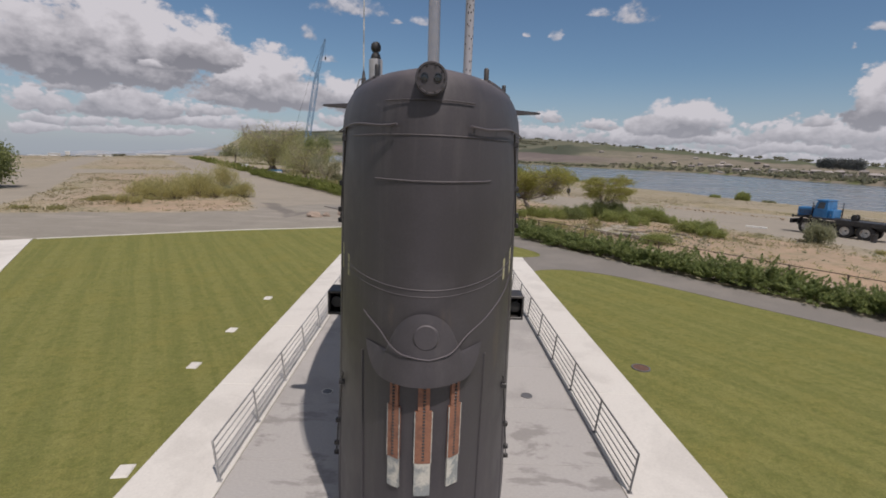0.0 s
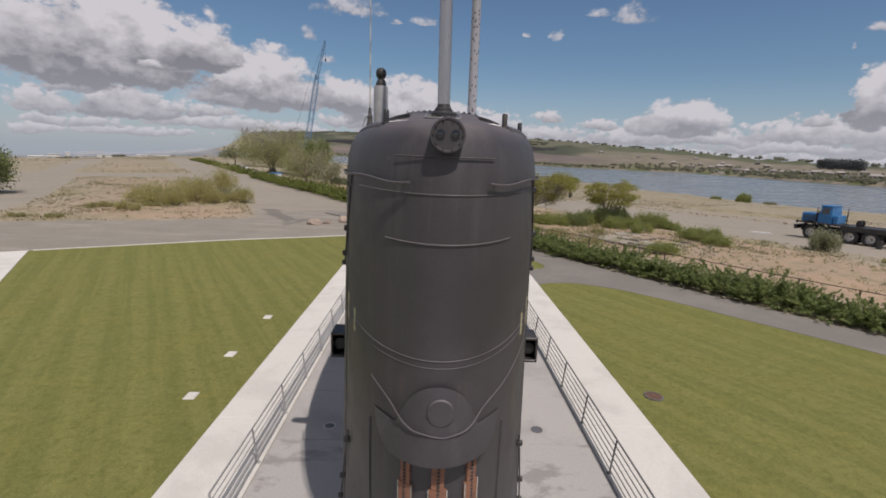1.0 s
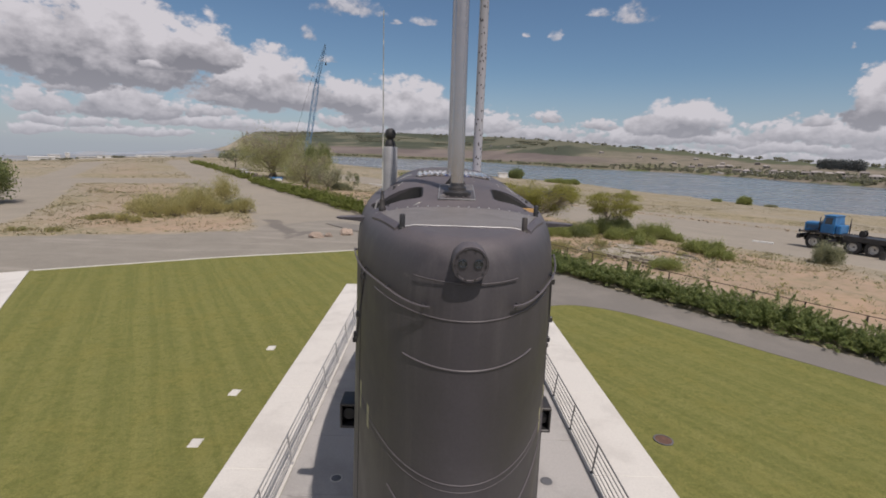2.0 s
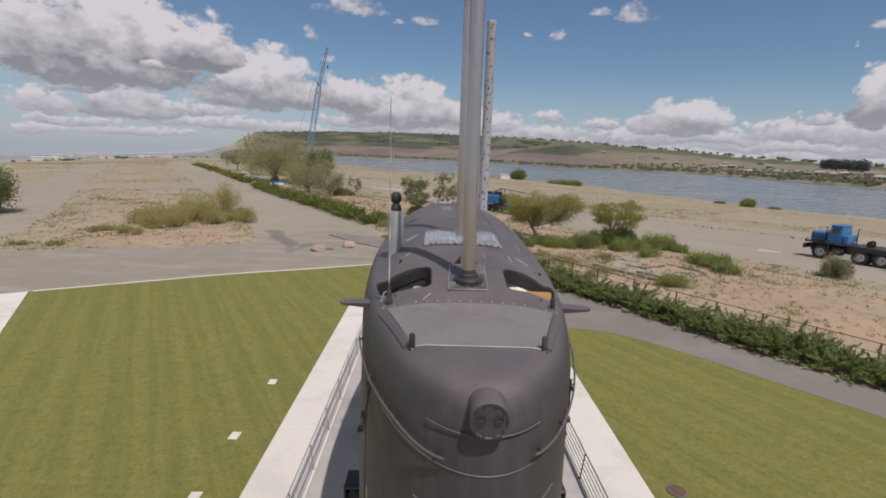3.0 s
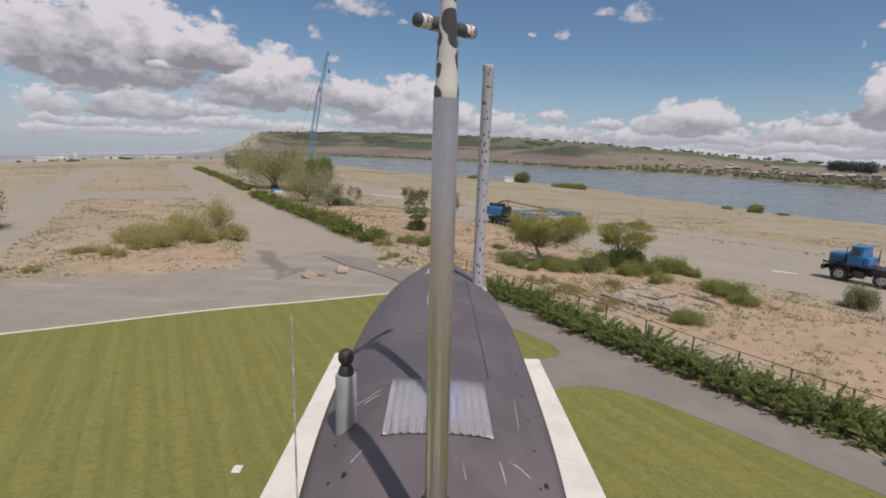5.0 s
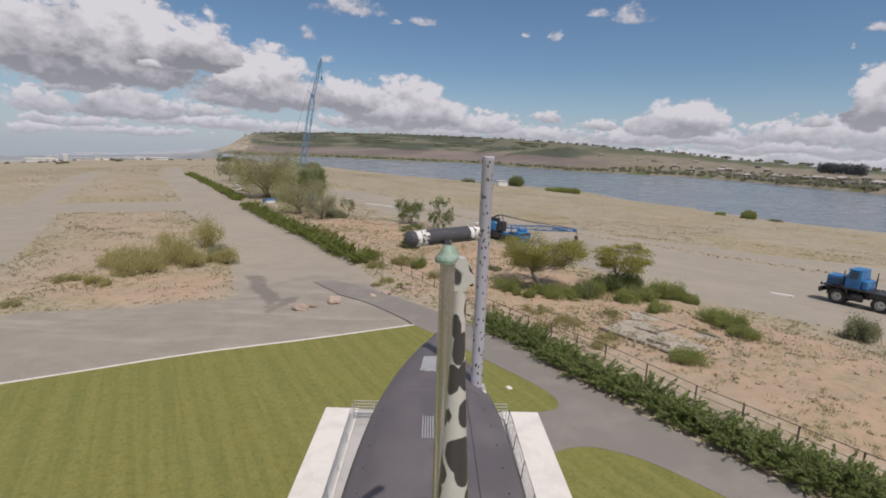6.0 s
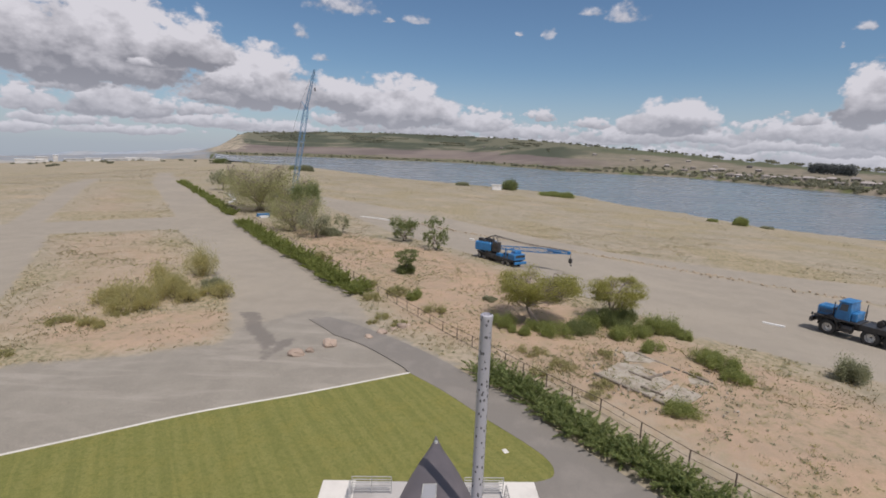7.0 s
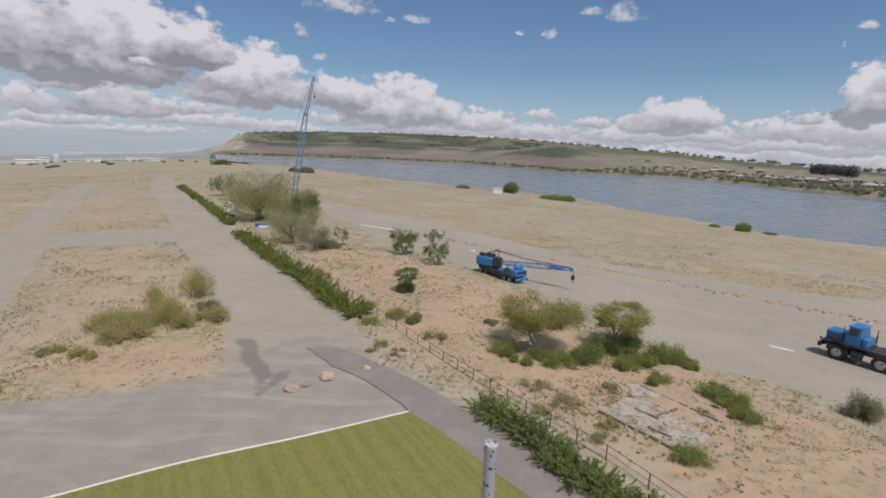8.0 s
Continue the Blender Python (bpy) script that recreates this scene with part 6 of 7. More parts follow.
tree("willow", (-22.5, 93), 6.0, 3.0, M_SAGE, "grey-green bushy young willow", 30, trunk=0.12, limbs=6, twigs=6, count=5200, size=0.13, flat=0.9, crown_low=0.15, stems=3, extra=200, bark=M_TWIG)
tree("bare_tree", (-80, 190), 9.0, 4.5, M_SAGE, "thin half-bare grey tree", 31, trunk=0.2, limbs=7, twigs=6, count=900, size=0.45, flat=1.0, crown_low=0.3)
tree("dark_tree", (-56.5, 50.5), 5.2, 3.6, M_DARKLEAF, "dense dark green rounded tree at the field's edge", 32, trunk=0.2, limbs=8, twigs=8, count=16000, size=0.20, flat=1.0, crown_low=0.12, stems=2, puff=0.2)
tree("bare_tree", (-18.0, 99.5), 4.0, 1.6, M_SAGE, "small grey half-bare sapling", 33, trunk=0.06, limbs=5, twigs=5, count=350, size=0.25, flat=1.2, crown_low=0.25)

# plan of the shrubs: x, y, radius, height
GREEN_PLAN = ((7.8, 43.6, 1.5, 1.6), (9.2, 41.4, 1.1, 1.0), (12.8, 41.4, 1.7, 1.6), (11.2, 42.8, 1.3, 1.3), (17.2, 44.6, 1.3, 1.5), (19.2, 41.2, 1.3, 1.4), (21.6, 42.0, 1.2, 1.5), (24.4, 43.6, 1.8, 2.3), (25.6, 41.8, 1.1, 1.2), (20.9, 37.8, 1.2, 1.2), (24.9, 36.3, 1.5, 1.4), (25.2, 34.0, 1.5, 1.5), (25.0, 32.2, 1.2, 1.1), (17.6, 26.7, 1.5, 1.1), (-1.5, 52.0, 1.2, 1.5), (82, 312, 7.0, 3.0), (90, 306, 4.0, 3.4), (134, 197, 2.6, 3.6), (127, 206, 1.8, 1.2))
DARK_PLAN = ((-2.9, 65.2, 1.25, 1.7), (15.3, 42.6, 1.5, 1.6), (19.2, 45.4, 1.5, 2.3), (21.8, 46.2, 1.3, 2.4), (17.8, 45.2, 1.0, 1.8), (20.4, 43.8, 1.0, 1.3))
WEEDS_PLAN = ((11.2, 33.8, 1.4, 0.8), (9.4, 36.8, 1.3, 0.8), (-7.4, 56.7, 1.3, 1.2), (-3.7, 53.9, 1.4, 1.4), (0.9, 47.1, 1.3, 1.2), (-6.2, 50.9, 1.4, 1.1), (-16.2, 71.3, 1.7, 1.9), (-34.5, 41.0, 1.3, 0.8), (-30.5, 43.5, 0.9, 0.7), (13.5, 30.6, 1.0, 0.6), (9.0, 32.6, 0.9, 0.7), (16.0, 36.6, 0.8, 0.7), (22.0, 33.0, 0.7, 0.5), (12.6, 28.8, 1.0, 0.6), (-2.6, 43.6, 0.8, 0.5), (-4.6, 45.0, 0.9, 0.5), (-5.6, 43.5, 0.6, 0.4), (-3.2, 42.6, 0.6, 0.4), (10.8, 24.8, 0.6, 0.5), (48.0, 36.0, 0.7, 0.4))
WEEDS_PLAN_MORE = ((37, 28, 0.7, 0.5), (-40, 34, 1.0, 0.5), (-33.5, 33.8, 0.8, 0.45), (-36.5, 33.6, 0.7, 0.4))
SAGE_PLAN = ((36.0, 33.6, 1.4, 2.3), (7.6, 52.6, 0.9, 0.7), (-20.0, 96, 2.2, 1.7), (-26.0, 54.0, 1.5, 1.5), (28, 380, 4.5, 2.6), (-126, 512, 7.0, 6.0), (141, 190, 2.0, 1.0))
SCRUB_PLAN = ((-26.2, 48.6, 1.4, 2.3), (-30.3, 48.4, 1.7, 2.6), (-29.7, 59.6, 2.4, 4.8), (-33.4, 56.2, 1.5, 2.9), (-27.9, 49.9, 1.9, 3.8), (-32.0, 47.8, 2.6, 3.0), (-34.2, 47.0, 1.4, 2.3), (-31.0, 44.3, 1.5, 2.2), (-29.0, 45.6, 1.4, 2.3), (-23.2, 50.5, 1.5, 2.4), (-25.2, 51.1, 1.0, 1.4), (-31.7, 40.7, 0.9, 1.1), (-30.3, 40.3, 0.7, 0.8), (-30.1, 51.9, 1.7, 3.1))
RIVER_PLAN = ((61, 352, 5.5, 7.5), (-140, 520, 5.0, 4.0), (-290, 700, 9.0, 7.0))
SHRUBS = [(*row, kind) for kind, plan in (("g", GREEN_PLAN), ("d", DARK_PLAN), ("y", WEEDS_PLAN), ("y", WEEDS_PLAN_MORE), ("s", SAGE_PLAN), ("w", SCRUB_PLAN), ("k", RIVER_PLAN)) for row in plan]
KINDS = {
    "g": (M_SHRUB, "leafy_shrub", "loose green shrub on dry earth"), "d": (M_DARKLEAF, "leafy_shrub", "dense dark green shrub under the trees"), "y": (M_WEED, "weed_clump", "low grey-green weed clump on bare earth"),
    "s": (M_SAGE, "sagebrush", "grey-green sagebrush on dry ground"), "w": (M_SCRUB, "willow_scrub", "feathery pale olive scrub on a dry bank"), "k": (M_DARKLEAF, "river_bush", "dense dark round bush on the river bank"),
}
for i, (x, y, r, h, k) in enumerate(SHRUBS):
    leaf_mat, name, label = KINDS[k]
    far = math.hypot(x, y + 5)
    size = max(0.05, min(0.8, far * 0.0013))
    if k == "w":
        shrub(name, (x, y), r, h, leaf_mat, label, 100 + i, count=int(1350 * r * (0.5 + 0.3 * h)), size=0.04, long=8.0, clumps=int(12 + 10 * r), group="shrubs on the dry ground", upright=0.9)
    else:
        shrub(name, (x, y), r, h, leaf_mat, label, 100 + i, count=int(min(14000, 900 * r * (1 + h) * (1.0 if k == "y" else 2.3))), size=size, clumps=int(7 + 5 * r) if far < 120 else 26, group="shrubs on the dry ground", upright=0.5)


def in_any(x, y, outlines):
    return any(inside(np.array([x]), np.array([y]), o, 0.4)[0] > 0.5 for o in outlines)


def dry_grass():
    """Tufts of dry grass over the fields."""
    rng = np.random.default_rng(5)
    n = 60000
    x = rng.uniform(-75, 95, n)
    y = 28 + 110 * rng.uniform(0, 1, n) ** 1.5
    clear = np.zeros(n)
    for outline in (FRONT_TAR, MAIN_ROAD, CROSS_ROAD, LEFT_ROAD, YARD):
        clear = np.maximum(clear, inside(x, y, outline, 0.5))
    clear *= 1 - inside(x, y, BERM, 0.8)
    lawn = line_distance(x, y, np.array([(-80, -6), (-24.5, 20), (-1, 32.6), (2, 36), (12, 22.5), (24, 5), (40, -30)], float)) > -1.0
    keep = (clear < 0.4) & ~lawn
    grow = np.array([noise.fractal(Vector((a * 0.16, b * 0.16, 2)), 1.0, 2.0, 3) for a, b in zip(x, y)])
    keep &= grow > rng.uniform(-0.5, 0.5, n)
    x, y = x[keep], y[keep]
    z = land(x, y) + 0.08
    blades, m = 5, len(x)
    centre = np.repeat(np.stack([x, y, z], 1), blades, 0) + rng.normal(size=(m * blades, 3)) * np.array([0.13, 0.13, 0.04])
    lean = rng.normal(size=(m * blades, 3)) * np.array([0.5, 0.5, 0.1]) + np.array([0, 0, 1.0])
    v, f = leaves(rng, centre, 0.085, 3.2, lean=lean)
    tagged(new("dry_grass", scatter_mesh("dry_grass", v, f, M_STRAW)), "thin straw-coloured grass tufts on the dry fields", "grass", kind="stuff")


dry_grass()


def bank_brush():
    """Low pale brush and tussocks on the open ground down to the river."""
    rng = np.random.default_rng(6)
    n = 30000
    x, y = rng.uniform(-230, 190, n), rng.uniform(60, 420, n)
    hard = np.zeros(n)
    for outline in (MAIN_ROAD, CROSS_ROAD, LEFT_ROAD, YARD):
        hard = np.maximum(hard, inside(x, y, outline, 0.8))
    grow = np.array([noise.fractal(Vector((a * 0.035, b * 0.035, 4)), 1.0, 2.0, 4) for a, b in zip(x, y)])
    keep = (hard < 0.3) & (line_distance(x, y, NEAR_SHORE) > 6) & (grow > rng.uniform(-0.35, 0.75, n))
    x, y = x[keep], y[keep]
    m, blades = len(x), 6
    far = np.hypot(x, y)
    big = np.repeat(rng.uniform(0.5, 1.3, m) * (0.35 + far / 420), blades)
    base = np.repeat(np.stack([x, y, land(x, y) + 0.05], 1), blades, 0)
    off = rng.normal(size=(m * blades, 3)) * np.array([0.42, 0.42, 0.20]) * big[:, None]
    off[:, 2] = np.abs(off[:, 2])
    v, f = leaves(rng, np.zeros((m * blades, 3)), 0.10, 2.2, lean=off + np.array([0, 0, 0.6]))
    v = (v.reshape(-1, 4, 3) * (0.5 + big)[:, None, None] + (base + off)[:, None]).reshape(-1, 3)
    tagged(new("bank_brush", scatter_mesh("bank_brush", v, f, M_BRUSH)), "low grey-green brush on the open ground by the river", "brush", kind="stuff")


M_BRUSH = leaf_surface("pale_brush", (0.315, 0.290, 0.195), (0.430, 0.375, 0.260), (0.350, 0.320, 0.215), 0.85, passing=0.65)
bank_brush()


def weed_tufts():
    """Small green and grey weeds over the bare earth and the field edges."""
    rng = np.random.default_rng(15)
    n = 40000
    x, y = rng.uniform(-60, 75, n), rng.uniform(8, 100, n)
    hard = np.zeros(n)
    for outline in (FRONT_TAR, MAIN_ROAD, CROSS_ROAD, LEFT_ROAD, YARD):
        hard = np.maximum(hard, inside(x, y, outline, 0.6))
    hard = np.maximum(hard, inside(x, y, path_outline, 0.5))
    lawn = line_distance(x, y, np.array([(-80, -6), (-24.5, 20), (-1, 32.6), (3, 35), (13.5, 22.5), (25.5, 5), (41, -30)], float)) > -1.0
    ruin = inside(x, y, [(12.5, 32.5), (17.5, 26), (24, 31), (19, 39)], 1.5)
    earth = inside(x, y, RIGHT_EARTH, 3.0)
    grow = np.array([noise.fractal(Vector((a * 0.13, b * 0.13, 9)), 1.0, 2.0, 3) for a, b in zip(x, y)])
    keep = (hard < 0.3) & ~lawn & (grow + 0.40 * earth + 0.6 * ruin > rng.uniform(0.0, 1.1, n))
    x, y = x[keep], y[keep]
    m, blades = len(x), 20
    big = np.repeat(rng.uniform(0.4, 1.3, m) ** 1.5, blades)[:, None]
    base = np.repeat(np.stack([x, y, land(x, y) + 0.08], 1), blades, 0)
    off = rng.normal(size=(m * blades, 3)) * np.array([0.17, 0.17, 0.10]) * big
    off[:, 2] = np.abs(off[:, 2])
    v, f = leaves(rng, base + off, 0.050, 2.8, lean=off * 2 + np.array([0, 0, 0.5]))
    for name, mat, share, label in (("green_weeds", M_WEED, 0, "small green weeds scattered on the bare earth"), ("grey_weeds", M_SAGE, 1, "small grey-green weeds scattered on the dry fields")):
        use = np.repeat(np.arange(m) % 5 < 2, blades) == (share == 0)
        vv = v.reshape(-1, 4, 3)[use].reshape(-1, 3)
        ff = np.arange(len(vv)).reshape(-1, 4)
        tagged(new(name, scatter_mesh(name, vv, ff, mat)), label, "weeds", kind="stuff")


weed_tufts()

# ------------------------------------------------------------------ fence, boulders, ruins
def iron_fence(line, high, label):
    root = thing("iron_fence", label, "fence", at=(*line[0], 0))
    o = Vector((*line[0], 0))
    posts = []
    for a, b in zip(line[:-1], line[1:]):
        a, b = Vector((*a, 0)), Vector((*b, 0))
        n = max(1, round((b - a).length / 2.6))
        posts += [a.lerp(b, k / n) for k in range(n)]
    posts.append(Vector((*line[-1], 0)))
    for p in posts:
        p.z = land_at(p.x, p.y)
        q = p - o
        part("post", Geo().box(q.x - 0.035, q.y - 0.035, q.z - 0.2, q.x + 0.035, q.y + 0.035, q.z + high + 0.03, 0.008), M_FENCE, root)
    for a, b in zip(posts[:-1], posts[1:]):
        a, b = a - o, b - o
        for h in (high, high * 0.55, 0.16):
            part("rail", Geo().tube([a + Vector((0, 0, h)), b + Vector((0, 0, h))], 0.024 if h == high else 0.015, 6), M_FENCE, root)
    return root


iron_fence([(29.5, 0.5), (23.6, 8.6), (19.2, 14.8), (15.0, 20.9), (11.9, 26.6), (7.7, 32.2), (5.4, 35.9), (1.6, 41.4), (-4.6, 51.6), (-12.6, 65.4), (-26.0, 86.8), (-39.3, 108.6)], 1.1, "low rusted iron fence behind the juniper hedge")
iron_fence([(-45.2, 118.6), (-78, 172)], 1.1, "low rusted iron fence beside the far hedge")


def boulder(x, y, r, seed):
    rng = np.random.default_rng(seed)
    bm = bmesh.new()
    bmesh.ops.create_icosphere(bm, subdivisions=3, radius=1.0)
    off = Vector(rng.uniform(-50, 50, 3))
    sx, sy, sz = r * rng.uniform(0.9, 1.25), r * rng.uniform(0.8, 1.05), r * rng.uniform(0.6, 0.8)
    for v in bm.verts:
        k = 1 + 0.22 * noise.fractal(v.co * 1.3 + off, 1.0, 2.0, 4) + 0.10 * noise.cell(v.co * 1.6 + off)
        v.co = Vector((v.co.x * sx * k, v.co.y * sy * k, max(v.co.z * sz * k, -0.25 * r)))
    me = bpy.data.meshes.new("boulder")
    bm.to_mesh(me)
    bm.free()
    me.materials.append(M_ROCK)
    me.shade_smooth()
    me.set_sharp_from_angle(angle=radians(28))
    ob = new("boulder", me)
    ob.matrix_basis = pose(x, y, land_at(x, y) + 0.22 * r, 0, 0, rng.uniform(0, 360))
    tagged(ob, "large tan boulder on the asphalt" if r > 0.45 else "small grey-brown boulder beside the path", "boulder", "boulders across the road end")


for i, (x, y, r) in enumerate(((-10.95, 35.3, 0.56), (-9.95, 36.0, 0.34), (-8.55, 37.4, 0.62), (-5.35, 39.4, 0.42), (-4.25, 40.8, 0.50), (-3.2, 41.6, 0.32), (-2.4, 42.4, 0.48), (-1.8, 42.9, 0.3), (1.4, 41.0, 0.2))):
    boulder(x, y, r, 60 + i)


def broken_slab(outline, z, seed, name="broken_slab", label="cracked slab of an old concrete floor"):
    rng = np.random.default_rng(seed)
    cx, cy = np.mean([p[0] for p in outline]), np.mean([p[1] for p in outline])
    ring = []
    n = len(outline)
    for i in range(n):
        a, b = np.array(outline[i]), np.array(outline[(i + 1) % n])
        for t in (0, 0.2, 0.4, 0.6, 0.8):
            p = a + (b - a) * t + rng.normal(size=2) * 0.10
            ring.append((p[0] - cx, p[1] - cy))
    g = Geo().slab(ring, -0.12, 0.0)
    ob = solid(name, g, M_RUBBLE, label, "slab", at=(cx, cy, land_at(cx, cy) + z), group="ruined foundation", smooth=0)
    ob.rotation_euler = (radians(rng.uniform(-1.2, 1.2)), radians(rng.uniform(-1.2, 1.2)), 0)
    return ob


broken_slab([(13.7, 32.7), (16.7, 29.0), (19.5, 31.5), (16.9, 35.1)], 0.13, 1)
broken_slab([(16.7, 28.9), (17.6, 27.3), (20.6, 29.4), (19.7, 31.3)], 0.115, 2)
broken_slab([(17.1, 35.1), (19.8, 31.6), (22.7, 31.2), (20.8, 34.6)], 0.12, 3)
broken_slab([(17.4, 35.5), (20.4, 34.9), (19.6, 37.5), (18.0, 37.8)], 0.17, 4)
rng_r0 = np.random.default_rng(8)
M_TIMBER = surface("dark_old_timber", (0.17, 0.145, 0.12), (0.25, 0.215, 0.175), 0.9, big=3, fine=20)
for x0, y0, x1, y1 in ((13.6, 32.7, 17.5, 27.3), (16.5, 30.6, 17.9, 28.9), (18.9, 37.4, 22.8, 31.4), (17.6, 32.0, 20.4, 33.4), (16.6, 33.3, 18.0, 31.5)):
    a, b = Vector((x0, y0, 0)), Vector((x1, y1, 0))
    l = (b - a).length
    g = Geo()
    k0 = 0.0
    while k0 < l - 0.3:
        k1 = min(l, k0 + rng_r0.uniform(0.7, 1.6))
        g.box(k0 + 0.03, -0.10 + rng_r0.normal() * 0.03, -0.05, k1 - rng_r0.uniform(0.02, 0.25), 0.10, 0.12 + rng_r0.uniform(0, 0.10), 0.03)
        k0 = k1
    solid("sill_wall", g, M_TIMBER, "dark crumbling sill wall of the ruined foundation", "wall", at=(x0, y0, land_at(x0, y0) + 0.11), turn=math.degrees(math.atan2(y1 - y0, x1 - x0)), group="ruined foundation")
rng_r = np.random.default_rng(77)
chunks = Geo()
for k in range(260):
    x, y = rng_r.uniform(12.5, 24), rng_r.uniform(26, 38.5)
    if k > 150:
        x, y = (rng_r.normal(-36.8, 1.2), rng_r.normal(47.5, 1.5)) if k % 3 else (rng_r.normal(-27, 2.0), rng_r.normal(45, 1.5))
    s = rng_r.uniform(0.03, 0.12)
    m = Matrix.Translation((x, y, land_at(x, y) + 0.13)) @ Euler(rng_r.uniform(0, 6, 3)).to_matrix().to_4x4()
    chunks.box(-s, -s * 0.7, -s * 0.5, s, s * 0.7, s * 0.5, s * 0.25, m)
tagged(new("rubble", mesh_of("rubble", chunks, M_RUBBLE, 0)), "scattered chunks of pale broken concrete", "rubble", kind="stuff")
stones = Geo()
for k in range(420):
    t = rng_r.uniform(0, 1)
    i = int(t * 4.999)
    line = [(-10, 131), (5.7, 115.5), (33.5, 90.4), (49.1, 78.1), (65.2, 62.2), (84.5, 44.6)]
    a, b = line[i], line[i + 1]
    f = rng_r.uniform(0, 1)
    x, y = a[0] + (b[0] - a[0]) * f + rng_r.normal() * 0.5, a[1] + (b[1] - a[1]) * f + rng_r.normal() * 0.5
    s = rng_r.uniform(0.06, 0.30)
    m = Matrix.Translation((x, y, land_at(x, y) + 0.25)) @ Euler(rng_r.uniform(0, 6, 3)).to_matrix().to_4x4()
    stones.box(-s, -s * 0.7, -s * 0.6, s, s * 0.7, s * 0.6, s * 0.3, m)
tagged(new("berm_stones", mesh_of("berm_stones", stones, M_CLOD, 0)), "line of brown stones and clods along the yard", "stones", kind="stuff")


def lying_bar(name, label, category, a, b, size, mat):
    a, b = Vector((*a, land_at(*a))), Vector((*b, land_at(*b)))
    l = (b - a).length
    solid(name, Geo().box(0, -size / 2, 0, l, size / 2, size * 0.7, 0.02), mat, label, category, at=(a.x, a.y, min(a.z, b.z) + 0.02), turn=math.degrees(math.atan2(b.y - a.y, b.x - a.x)))


lying_bar("white_beam", "long white beam lying on the gravel yard", "beam", (-18.5, 132.5), (-9.0, 127.0), 0.5, M_PALEROOF)
lying_bar("white_beam", "short white beam lying on the gravel near the truck", "beam", (40.2, 50.4), (41.9, 48.9), 0.28, M_PALEROOF)
for a, b, mat in (((-76, 177), (-66, 170), M_RUBBLE), ((-70, 170), (-63, 158), M_PALEROOF), ((-66, 158), (-60, 151), M_RUBBLE), ((-61, 153), (-59.5, 144), M_PALEROOF), ((-58, 146), (-54, 141), M_RUBBLE), ((-60.5, 142), (-54, 134.5), M_TIMBER)):
    lying_bar("timber_beam", "weathered timber beam lying by the willows", "beam", a, b, 0.75, mat)
lying_bar("blue_crate", "blue and white crate on the ground by the willows", "crate", (-42.4, 118.5), (-40.2, 120.4), 1.3, M_BLUE)
lying_bar("white_crate", "white crate on the ground by the willows", "crate", (-41.2, 116.8), (-39.6, 118.2), 0.9, M_PALEROOF)
lying_bar("white_marker", "small white marker on the gravel yard", "marker", (9.6, 102), (10.5, 101.6), 0.5, M_PALEROOF)

# ------------------------------------------------------------------ vehicles and cranes
def wheel(parent, x, y, r, wide, side):
    """A tyre with a pale rim, its outer face on the given side."""
    turn = Matrix.Translation((x, y, r)) @ Matrix.Rotation(radians(90 * side), 4, "X")
    w = wide / 2
    tyre = part("wheel", Geo().lathe([(r * 0.56, -w), (r * 0.90, -w), (r, -w * 0.7), (r, w * 0.7), (r * 0.90, w), (r * 0.60, w), (r * 0.56, w * 0.8)], 28, turn, cap=False), M_BLACK, parent, "black rubber tyre")
    rim = part("rim", Geo().lathe([(r * 0.57, -w * 0.8), (r * 0.57, w * 0.85), (r * 0.50, w * 0.8), (r * 0.46, w * 0.45), (r * 0.26, w * 0.45), (r * 0.20, w * 0.75), (0.001, w * 0.78)], 24, turn, cap=False), M_CHROME, tyre, "dusty white rim")
    return tyre


